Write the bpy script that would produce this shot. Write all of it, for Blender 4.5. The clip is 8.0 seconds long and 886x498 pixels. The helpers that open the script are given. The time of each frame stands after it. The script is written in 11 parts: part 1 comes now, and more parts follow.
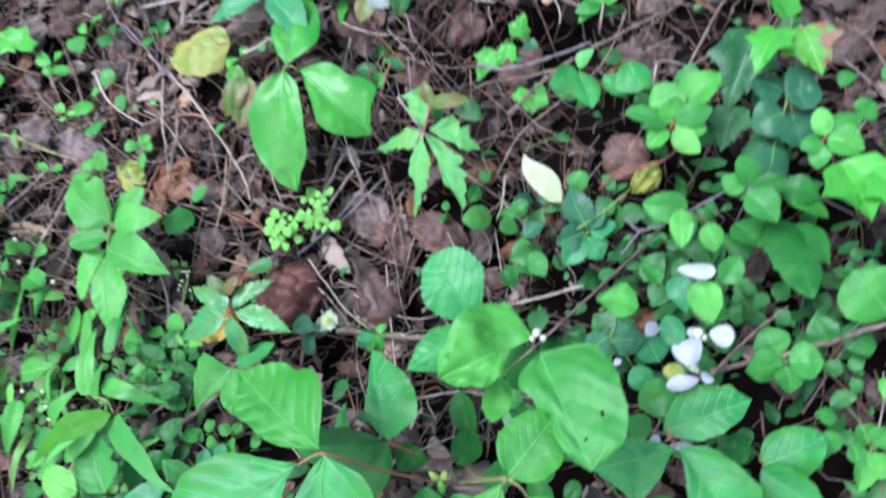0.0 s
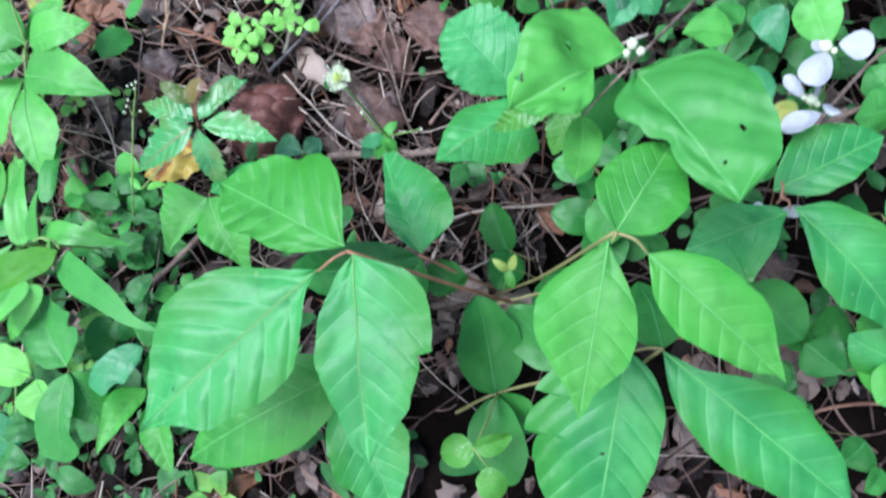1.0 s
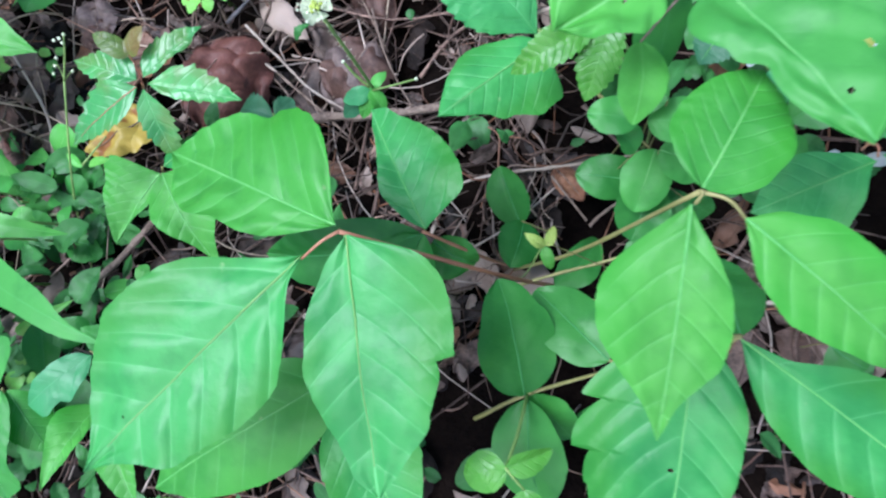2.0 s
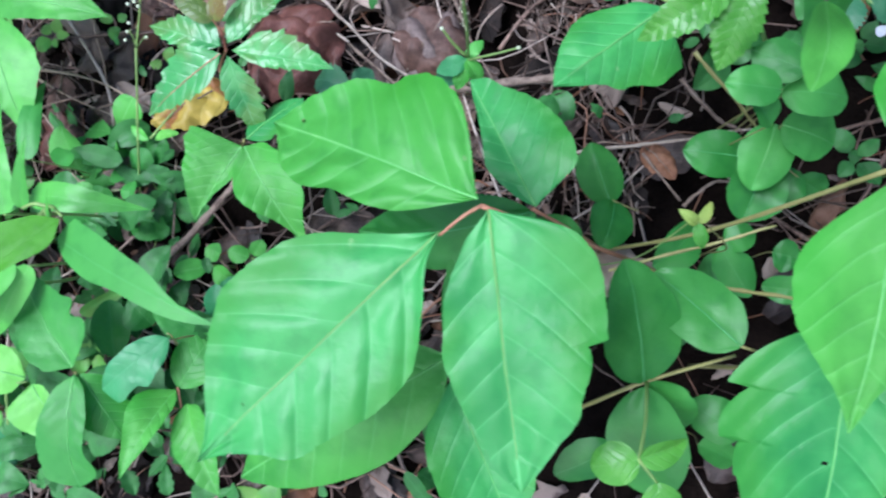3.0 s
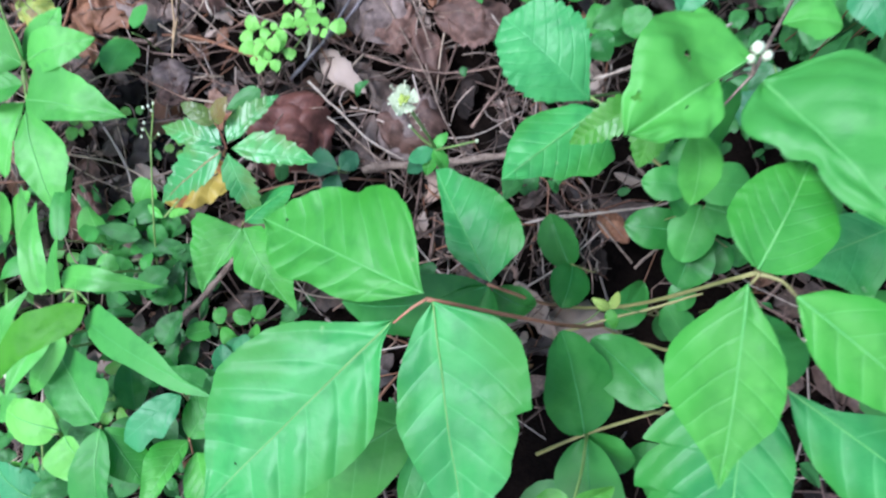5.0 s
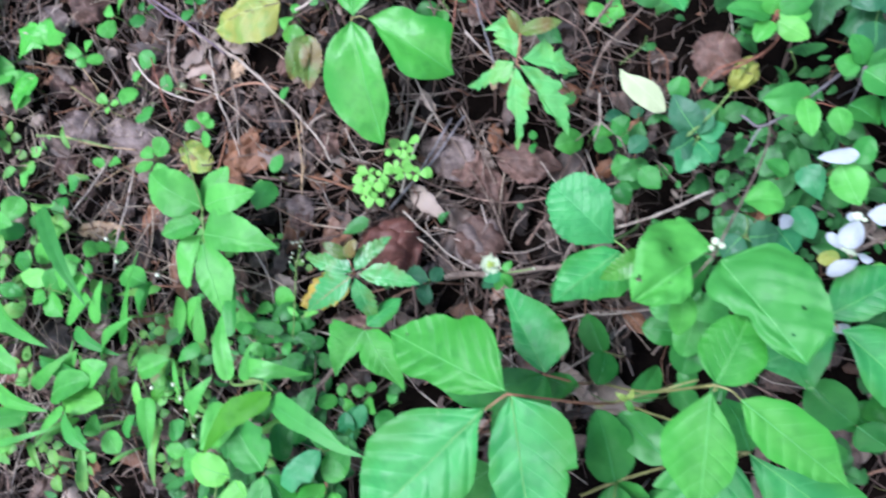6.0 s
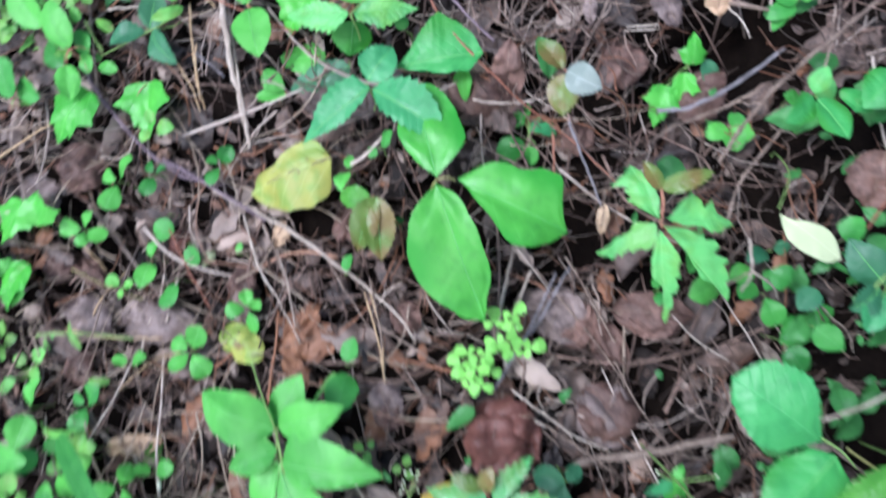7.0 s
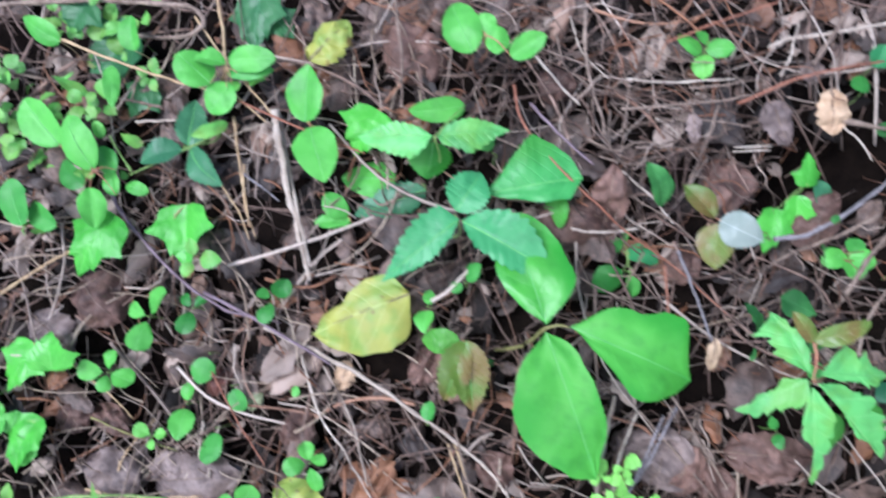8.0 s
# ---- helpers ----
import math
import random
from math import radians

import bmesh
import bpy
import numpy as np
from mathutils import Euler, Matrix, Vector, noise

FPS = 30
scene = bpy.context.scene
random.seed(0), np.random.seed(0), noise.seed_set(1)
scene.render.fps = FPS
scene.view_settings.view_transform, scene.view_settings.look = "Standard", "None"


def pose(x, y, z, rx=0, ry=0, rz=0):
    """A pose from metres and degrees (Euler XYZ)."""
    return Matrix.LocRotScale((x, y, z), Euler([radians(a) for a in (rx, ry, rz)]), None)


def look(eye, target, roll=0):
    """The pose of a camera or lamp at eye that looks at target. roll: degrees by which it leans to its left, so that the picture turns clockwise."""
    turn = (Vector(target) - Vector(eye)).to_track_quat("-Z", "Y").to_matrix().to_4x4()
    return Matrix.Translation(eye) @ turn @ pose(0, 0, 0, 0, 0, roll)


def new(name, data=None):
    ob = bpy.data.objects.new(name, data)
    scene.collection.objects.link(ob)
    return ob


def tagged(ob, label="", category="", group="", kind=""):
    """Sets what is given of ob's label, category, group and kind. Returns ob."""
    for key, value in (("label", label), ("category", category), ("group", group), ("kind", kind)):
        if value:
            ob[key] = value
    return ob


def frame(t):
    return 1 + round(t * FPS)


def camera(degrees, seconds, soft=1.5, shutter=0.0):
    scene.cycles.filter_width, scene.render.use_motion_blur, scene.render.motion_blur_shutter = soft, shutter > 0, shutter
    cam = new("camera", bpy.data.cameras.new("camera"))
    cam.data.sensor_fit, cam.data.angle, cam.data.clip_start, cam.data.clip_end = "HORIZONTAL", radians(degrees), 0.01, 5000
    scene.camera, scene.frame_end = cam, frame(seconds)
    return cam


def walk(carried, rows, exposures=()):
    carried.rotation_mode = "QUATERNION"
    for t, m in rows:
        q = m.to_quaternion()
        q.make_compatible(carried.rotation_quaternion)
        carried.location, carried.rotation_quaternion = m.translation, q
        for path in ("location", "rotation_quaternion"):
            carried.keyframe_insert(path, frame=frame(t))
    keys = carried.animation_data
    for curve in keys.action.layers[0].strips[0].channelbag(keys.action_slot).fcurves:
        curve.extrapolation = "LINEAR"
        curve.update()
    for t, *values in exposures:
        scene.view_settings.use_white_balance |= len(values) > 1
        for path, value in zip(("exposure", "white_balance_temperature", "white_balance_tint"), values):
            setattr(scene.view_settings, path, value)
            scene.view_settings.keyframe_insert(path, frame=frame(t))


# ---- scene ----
cam = camera(62.2, 8.0, soft=2.3, shutter=0.5)
PATH = [
    (0, (0.306, -0.133, 0.53), (-0.181, 0.269, -1.368), -44.0),
    (0.5, (0.268, -0.168, 0.471), (-0.104, 0.158, -1.467), -45.8),
    (1, (0.247, -0.196, 0.433), (-0.099, 0.013, -1.525), -57.6),
    (1.2, (0.247, -0.198, 0.427), (-0.095, -0.019, -1.535), -61.6),
    (2.3, (0.209, -0.187, 0.359), (-0.045, -0.064, -1.621), -65.5),
    (2.5, (0.201, -0.188, 0.357), (-0.047, -0.079, -1.625), -67.3),
    (3, (0.176, -0.19, 0.363), (-0.083, -0.094, -1.618), -70.3),
    (3.5, (0.163, -0.188, 0.366), (-0.105, -0.083, -1.613), -69.4),
    (4, (0.168, -0.181, 0.38), (-0.109, -0.077, -1.598), -70.4),
    (4.5, (0.179, -0.178, 0.389), (-0.116, -0.066, -1.586), -70.6),
    (4.7, (0.191, -0.174, 0.391), (-0.112, -0.052, -1.582), -69.6),
    (5.8, (0.223, -0.146, 0.52), (-0.173, 0.065, -1.429), -64.3),
    (6, (0.212, -0.136, 0.549), (-0.205, 0.097, -1.393), -63.3),
    (6.5, (0.177, -0.118, 0.543), (-0.259, 0.157, -1.389), -61.8),
    (7, (0.106, -0.002, 0.486), (-0.185, 0.251, -1.476), -59.0),
    (7.5, (0.07, 0.048, 0.448), (-0.1, 0.324, -1.526), -44.0),
    (8, (0.026, 0.082, 0.453), (-0.095, 0.404, -1.517), -32.6),
]
walk(cam, [(t, look(eye, target, roll)) for t, eye, target, roll in PATH], exposures=((0.0, 2.03, 5450, 15), (8.0, 2.03, 5450, 15)))

# ---- light: open shade under a bright overcast sky ----
sky_world = bpy.data.worlds.new("sky")
scene.world = sky_world
sky_world.use_nodes = True
wn = sky_world.node_tree
sky_tex = wn.nodes.new("ShaderNodeTexSky")
sky_tex.sky_type = "NISHITA"
sky_tex.sun_disc = False
sky_tex.sun_elevation = radians(58)
sky_tex.sun_rotation = radians(200)
sky_tex.air_density, sky_tex.dust_density = 1.0, 3.0
wn.nodes["Background"].inputs["Strength"].default_value = 0.055
wn.links.new(sky_tex.outputs[0], wn.nodes["Background"].inputs["Color"])
sun_data = bpy.data.lights.new("sun", "SUN")
sun_data.energy, sun_data.angle, sun_data.color = 1.5, radians(32), (1.0, 0.99, 0.96)
sun = new("sun", sun_data)
sun.matrix_world = look((-1.2, 0.6, 3.0), (0, 0, 0))

# ---- materials ----


class Nodes:
    """A small helper to wire a procedural material."""

    def __init__(self, name):
        self.mat = bpy.data.materials.new(name)
        self.mat.use_nodes = True
        self.tree = self.mat.node_tree
        self.bsdf = self.tree.nodes["Principled BSDF"]
        self.out = self.tree.nodes["Material Output"]

    def put(self, kind, **values):
        n = self.tree.nodes.new(kind)
        for key, value in values.items():
            n.inputs[key.replace("_", " ")].default_value = value
        return n

    def link(self, a, b):
        self.tree.links.new(a, b)

    def math(self, op, a, b=0.0, c=0.0):
        n = self.tree.nodes.new("ShaderNodeMath")
        n.operation = op
        for i, v in enumerate((a, b, c)):
            if isinstance(v, (int, float)):
                n.inputs[i].default_value = v
            else:
                self.link(v, n.inputs[i])
        return n.outputs[0]

    def ramp(self, v, lo, hi):
        n = self.tree.nodes.new("ShaderNodeMapRange")
        n.interpolation_type = "SMOOTHSTEP"
        n.inputs["From Min"].default_value, n.inputs["From Max"].default_value = lo, hi
        self.link(v, n.inputs["Value"])
        return n.outputs["Result"]

    def mix(self, f, a, b, blend="MIX"):
        n = self.tree.nodes.new("ShaderNodeMix")
        n.data_type, n.blend_type = "RGBA", blend
        for socket, v in ((n.inputs["Factor"], f), (n.inputs["A"], a), (n.inputs["B"], b)):
            if isinstance(v, (int, float)):
                socket.default_value = v
            elif isinstance(v, tuple):
                socket.default_value = (*v, 1.0)
            else:
                self.link(v, socket)
        return n.outputs["Result"]

    def noise(self, scale, detail=4.0, rough=0.55, coord="Object"):
        tc = self.tree.nodes.new("ShaderNodeTexCoord")
        n = self.put("ShaderNodeTexNoise", Scale=scale, Detail=detail, Roughness=rough)
        self.link(tc.outputs[coord], n.inputs["Vector"])
        return n.outputs["Fac"]

    def bump(self, height, strength, distance):
        n = self.put("ShaderNodeBump", Strength=strength, Distance=distance)
        self.link(height, n.inputs["Height"])
        return n.outputs[0]

    def random(self):
        return self.tree.nodes.new("ShaderNodeObjectInfo").outputs["Random"]

    def island(self):
        return self.tree.nodes.new("ShaderNodeNewGeometry").outputs["Random Per Island"]


def leaf_material(name, base, vein, rough=0.48, through_light=0.22, vary=0.18, veins=0.62, spots=(), tint=(), islands=False, relief=0.42, gloss=0.36, rib=1.0, sides=0.5, edge=()):
    """A leaf blade: midrib and side veins, mottling, grain, and some light coming through."""
    n = Nodes(name)
    uv = n.tree.nodes.new("ShaderNodeUVMap")
    uv.uv_map = "UVMap"
    xyz = n.tree.nodes.new("ShaderNodeSeparateXYZ")
    n.link(uv.outputs[0], xyz.inputs[0])
    u, across = xyz.outputs["X"], n.math("ABSOLUTE", xyz.outputs["Y"])
    veined = n.tree.nodes.new("ShaderNodeUVMap")
    veined.uv_map = "Veins"
    order = n.tree.nodes.new("ShaderNodeSeparateXYZ")
    n.link(veined.outputs[0], order.inputs[0])
    # side veins run where the phase is whole; those of one half stand between those of the other
    phase = n.math("ADD", order.outputs["X"], n.math("MULTIPLY", n.math("GREATER_THAN", xyz.outputs["Y"], 0.0), 0.38))
    line = n.math("ABSOLUTE", n.math("SUBTRACT", n.math("FRACT", phase), 0.5))
    reach = n.ramp(across, 1.05, 0.6)
    core = n.math("MULTIPLY", n.ramp(line, 0.462, 0.492), reach)
    halo = n.math("MULTIPLY", n.ramp(line, 0.36, 0.5), reach)
    side = n.math("MAXIMUM", core, n.math("MULTIPLY", halo, 0.22))
    mid = n.ramp(across, 0.024 * rib, 0.008 * rib)
    pattern = n.math("MAXIMUM", mid, n.math("MULTIPLY", side, sides))
    rnd = n.island() if islands else n.random()
    dark = tuple(c * (1 - 1.6 * vary) for c in base)
    light = tuple(min(1.0, c * (1 + vary) + 0.015 * k) for c, k in zip(base, (1.6, 1.0, 0.4)))
    col = n.mix(rnd, dark, light)
    col = n.mix(n.ramp(n.noise(38.0, 3.0), 0.3, 0.75), col, light)
    col = n.mix(n.math("MULTIPLY", n.ramp(n.noise(110.0, 4.0), 0.45, 0.72), 0.5), col, dark)
    if edge:
        rim = n.math("ADD", n.math("MULTIPLY", across, 0.8), n.math("MULTIPLY", n.noise(48.0, 3.0), 0.7))
        col = n.mix(n.math("MULTIPLY", n.ramp(rim, 0.55, 1.1), 0.8), col, edge)
    if tint:
        col = n.mix(n.math("MULTIPLY", n.ramp(n.noise(55.0, 2.0), 0.42, 0.62), tint[3]), col, tint[:3])
    col = n.mix(n.math("MULTIPLY", pattern, veins), col, vein)
    if spots:
        col = n.mix(n.math("MULTIPLY", n.ramp(n.noise(spots[4], 2.0), spots[3], spots[3] + 0.06), 0.85), col, spots[:3])
    n.link(col, n.bsdf.inputs["Base Color"])
    n.bsdf.inputs["Specular IOR Level"].default_value = gloss
    n.link(n.math("ADD", n.math("MULTIPLY", n.noise(60.0), 0.22), rough - 0.1), n.bsdf.inputs["Roughness"])
    height = n.math("SUBTRACT", n.math("MULTIPLY", n.noise(260.0, 4.0), 0.45), n.math("MULTIPLY", pattern, 0.2))
    height = n.math("ADD", height, n.math("MULTIPLY", n.noise(75.0, 2.0), 1.1))
    height = n.math("SUBTRACT", height, n.math("MULTIPLY", halo, 0.3 * sides))
    bump = n.bump(height, relief, 0.0016)
    n.link(bump, n.bsdf.inputs["Normal"])
    glow = n.put("ShaderNodeBsdfTranslucent")
    n.link(n.mix(0.35, col, (base[0] * 1.8, min(1, base[1] * 1.5), base[2] * 0.7)), glow.inputs["Color"])
    n.link(bump, glow.inputs["Normal"])
    both = n.put("ShaderNodeMixShader", Fac=through_light)
    n.link(n.bsdf.outputs[0], both.inputs[1])
    n.link(glow.outputs[0], both.inputs[2])
    n.link(both.outputs[0], n.out.inputs["Surface"])
    return n.mat


def rough_material(name, low, high, scale=60.0, rough=0.8, grain=0.5, islands=False, shine=0.3, pale=(), warm=(), spread=0.45):
    """Bark, dead leaf, straw or soil: two scales of colour and relief."""
    n = Nodes(name)
    big, fine = n.noise(scale, 4.0), n.noise(scale * 7, 5.0, 0.65)
    rnd = n.island() if islands else n.random()
    f = n.math("ADD", n.math("MULTIPLY", big, 0.6), n.math("MULTIPLY", fine, 0.5))
    tone = n.math("MULTIPLY", n.ramp(f, 0.33, 0.78), n.math("ADD", n.math("MULTIPLY", rnd, spread), 1.0 - spread))
    col = n.mix(tone, low, high)
    if pale:
        col = n.mix(n.math("MULTIPLY", n.ramp(n.math("FRACT", n.math("MULTIPLY", rnd, 7.31)), 0.70, 0.98), 0.9), col, pale)
    if warm:
        col = n.mix(n.math("MULTIPLY", n.ramp(n.math("FRACT", n.math("MULTIPLY", rnd, 13.7)), 0.78, 0.98), 0.8), col, warm)
    n.link(col, n.bsdf.inputs["Base Color"])
    n.bsdf.inputs["Roughness"].default_value = rough
    n.bsdf.inputs["Specular IOR Level"].default_value = shine
    n.link(n.bump(n.math("ADD", big, fine), grain, 0.0015), n.bsdf.inputs["Normal"])
    return n.mat


MAT = {
    "ivy": leaf_material("ivy_leaf", (0.036, 0.240, 0.028), (0.15, 0.46, 0.12), veins=0.5, edge=(0.046, 0.255, 0.020), spots=(0.16, 0.30, 0.10, 0.71, 130.0)),
    "ivy_soft": leaf_material("ivy_leaf_soft", (0.033, 0.262, 0.056), (0.17, 0.52, 0.18), rough=0.45, gloss=0.4, veins=0.5, edge=(0.042, 0.225, 0.022), spots=(0.20, 0.36, 0.14, 0.72, 120.0)),
    "ivy_bright": leaf_material("ivy_leaf_bright", (0.054, 0.275, 0.034), (0.17, 0.48, 0.13), veins=0.5, edge=(0.050, 0.290, 0.024)),
    "ivy_shiny": leaf_material("ivy_leaf_shiny", (0.046, 0.285, 0.028), (0.14, 0.48, 0.14), rough=0.38, gloss=0.45, veins=0.3, sides=0.2, edge=(0.034, 0.260, 0.020)),
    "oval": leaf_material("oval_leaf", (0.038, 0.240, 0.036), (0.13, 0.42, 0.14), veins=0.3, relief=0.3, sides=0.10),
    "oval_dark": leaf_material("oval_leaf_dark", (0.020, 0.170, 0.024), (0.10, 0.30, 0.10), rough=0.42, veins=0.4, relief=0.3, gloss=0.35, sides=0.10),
    "oval_light": leaf_material("oval_leaf_light", (0.072, 0.335, 0.046), (0.28, 0.62, 0.22), veins=0.4, relief=0.35, sides=0.10),
    "lime": leaf_material("lime_leaf", (0.120, 0.410, 0.060), (0.36, 0.70, 0.20), veins=0.3, sides=0.10),
    "lime_pale": leaf_material("pale_lime_leaf", (0.175, 0.470, 0.080), (0.42, 0.72, 0.28), veins=0.3, sides=0.10),
    "creeper": leaf_material("creeper_leaf", (0.050, 0.285, 0.068), (0.20, 0.48, 0.20), rough=0.3, tint=(0.11, 0.20, 0.035, 0.6), gloss=0.48),
    "creeper_light": leaf_material("creeper_leaf_light", (0.085, 0.340, 0.085), (0.26, 0.56, 0.20), rough=0.42, gloss=0.36, vary=0.3, tint=(0.16, 0.38, 0.05, 0.5)),
    "bramble": leaf_material("bramble_leaf", (0.034, 0.235, 0.080), (0.14, 0.40, 0.17), rough=0.4, veins=0.35, sides=0.25),
    "crinkled": leaf_material("crinkled_leaf", (0.046, 0.290, 0.078), (0.14, 0.46, 0.17), rough=0.4, veins=0.25, sides=0.5, relief=0.5),
    "blue": leaf_material("blue_green_leaf", (0.026, 0.140, 0.062), (0.12, 0.30, 0.17), rough=0.4, veins=0.35, sides=0.2),
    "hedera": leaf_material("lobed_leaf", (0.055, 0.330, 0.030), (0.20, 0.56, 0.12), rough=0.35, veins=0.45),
    # darker copy of the lobed leaf, with shade painted into its green
    "hedera_shaded": leaf_material("lobed_leaf_shaded", (0.022, 0.125, 0.040), (0.13, 0.30, 0.16), rough=0.4, veins=0.5),
    "hedera_red": leaf_material("lobed_leaf_blotched", (0.075, 0.300, 0.028), (0.24, 0.50, 0.12), spots=(0.24, 0.07, 0.06, 0.56, 45.0)),
    "grass_deep": leaf_material("deep_green_blade", (0.036, 0.205, 0.006), (0.10, 0.34, 0.05), sides=0.0, rough=0.45, veins=0.08, gloss=0.15),
    "grass": leaf_material("grass_blade", (0.064, 0.305, 0.042), (0.20, 0.54, 0.18), sides=0.0, rough=0.4, veins=0.25),
    "young": leaf_material("young_leaf", (0.080, 0.150, 0.020), (0.22, 0.30, 0.08), rough=0.36, tint=(0.19, 0.062, 0.028, 0.55), gloss=0.45),
    "young_green": leaf_material("young_green_leaf", (0.046, 0.215, 0.020), (0.15, 0.38, 0.08), veins=0.4, rough=0.34, gloss=0.4),
    "grey": leaf_material("silvery_leaf", (0.170, 0.215, 0.190), (0.48, 0.52, 0.48), rough=0.3, veins=0.6),
    "yellow": leaf_material("yellow_leaf", (0.270, 0.290, 0.055), (0.50, 0.54, 0.20), spots=(0.17, 0.10, 0.035, 0.63, 85.0), tint=(0.19, 0.31, 0.06, 0.75)),
    "yellow_warm": leaf_material("warm_yellow_leaf", (0.360, 0.270, 0.045), (0.55, 0.45, 0.12), spots=(0.20, 0.06, 0.02, 0.60, 60.0)),
    "cream": leaf_material("cream_leaf", (0.480, 0.540, 0.310), (0.75, 0.80, 0.55), veins=0.3, vary=0.05, sides=0.10),
    "petal": leaf_material("white_petal", (0.400, 0.430, 0.470), (0.85, 0.86, 0.88), veins=0.25, vary=0.03),
    "petal_green": leaf_material("greenish_white_petal", (0.560, 0.640, 0.440), (0.80, 0.86, 0.66), veins=0.25, vary=0.05, sides=0.0),
    "pistil": rough_material("yellow_green_pistil", (0.240, 0.340, 0.050), (0.420, 0.500, 0.100), 120.0, 0.5, grain=0.2),
    "rib": rough_material("leaf_rib", (0.090, 0.340, 0.080), (0.200, 0.460, 0.140), 70.0, 0.45, grain=0.1),
    "rib_tan": rough_material("leaf_rib_tan", (0.110, 0.260, 0.055), (0.210, 0.370, 0.110), 70.0, 0.45, grain=0.1),
    "rib_dark": rough_material("leaf_rib_dark", (0.030, 0.190, 0.045), (0.090, 0.300, 0.100), 70.0, 0.45, grain=0.1),
    "dead": rough_material("dead_leaf", (0.034, 0.018, 0.014), (0.200, 0.115, 0.088), 45.0, 0.6),
    "dead_red": rough_material("dead_leaf_red", (0.050, 0.018, 0.014), (0.205, 0.085, 0.063), 40.0, 0.5),
    "dead_grey": rough_material("dead_leaf_grey", (0.060, 0.043, 0.039), (0.285, 0.215, 0.190), 45.0, 0.6),
    "dead_tan": rough_material("dead_leaf_tan", (0.300, 0.190, 0.110), (0.560, 0.420, 0.280), 45.0, 0.6),
    "dead_orange": rough_material("dead_leaf_orange", (0.120, 0.050, 0.026), (0.300, 0.150, 0.080), 45.0, 0.6),
    "twig": rough_material("twig_bark", (0.070, 0.045, 0.034), (0.330, 0.250, 0.195), 90.0, 0.8),
    "twig_pale": rough_material("pale_twig", (0.200, 0.150, 0.115), (0.600, 0.520, 0.430), 90.0, 0.75),
    "twig_grey": rough_material("grey_twig", (0.080, 0.070, 0.072), (0.330, 0.300, 0.310), 90.0, 0.75),
    "twig_red": rough_material("reddish_stem", (0.170, 0.060, 0.035), (0.360, 0.160, 0.100), 80.0, 0.6),
    "twig_purple": rough_material("purplish_runner", (0.085, 0.055, 0.066), (0.270, 0.205, 0.230), 80.0, 0.6),
    "twig_straw": rough_material("straw_stem", (0.320, 0.210, 0.110), (0.540, 0.400, 0.230), 80.0, 0.6),
    "stem": rough_material("green_stem", (0.120, 0.210, 0.050), (0.270, 0.400, 0.120), 80.0, 0.45, grain=0.2),
    "stem_tan": rough_material("tan_green_stem", (0.180, 0.172, 0.055), (0.320, 0.300, 0.120), 80.0, 0.45, grain=0.2),
    "stem_red": rough_material("red_green_stem", (0.280, 0.110, 0.070), (0.420, 0.240, 0.130), 80.0, 0.45, grain=0.2),
    "bud": rough_material("pale_bud", (0.450, 0.520, 0.300), (0.760, 0.800, 0.620), 120.0, 0.5),
    "needles": rough_material("needle_litter", (0.030, 0.017, 0.013), (0.400, 0.265, 0.205), 110.0, 0.55, islands=True, pale=(0.52, 0.43, 0.36), warm=(0.27, 0.115, 0.055), spread=0.8),
    "tangle": rough_material("fine_twig_bark", (0.020, 0.012, 0.009), (0.270, 0.190, 0.145), 110.0, 0.6, islands=True, pale=(0.40, 0.31, 0.25), warm=(0.20, 0.08, 0.04), spread=0.9),
    "bits": rough_material("litter_bits", (0.010, 0.006, 0.005), (0.230, 0.150, 0.116), 90.0, 0.55, islands=True, pale=(0.34, 0.26, 0.21), warm=(0.24, 0.10, 0.045), spread=0.9, shine=0.5),
    # mould is darkened in colour to stand for shade under the litter
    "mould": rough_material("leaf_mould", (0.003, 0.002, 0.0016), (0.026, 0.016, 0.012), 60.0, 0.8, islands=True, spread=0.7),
    "straw": rough_material("dry_grass", (0.210, 0.150, 0.105), (0.560, 0.460, 0.350), 60.0, 0.7, islands=True, spread=0.7),
    # soil far below its own tone: the shade between litter is in the colour
    "soil": rough_material("shade_dark_soil", (0.002, 0.0014, 0.0012), (0.012, 0.008, 0.006), 55.0, 0.95, grain=1.0, shine=0.05),
    # undergrowth green is darkened to paint in the shade of taller leaves
    "under": leaf_material("undergrowth_leaf_shaded", (0.026, 0.155, 0.032), (0.10, 0.32, 0.12), islands=True, vary=0.35, veins=0.3, gloss=0.35, sides=0.10),
    "weeds": leaf_material("weed_leaf", (0.088, 0.290, 0.050), (0.16, 0.44, 0.14), islands=True, vary=0.5, veins=0.3, tint=(0.17, 0.34, 0.06, 0.7), spots=(0.22, 0.20, 0.09, 0.66, 60.0), sides=0.10),
}

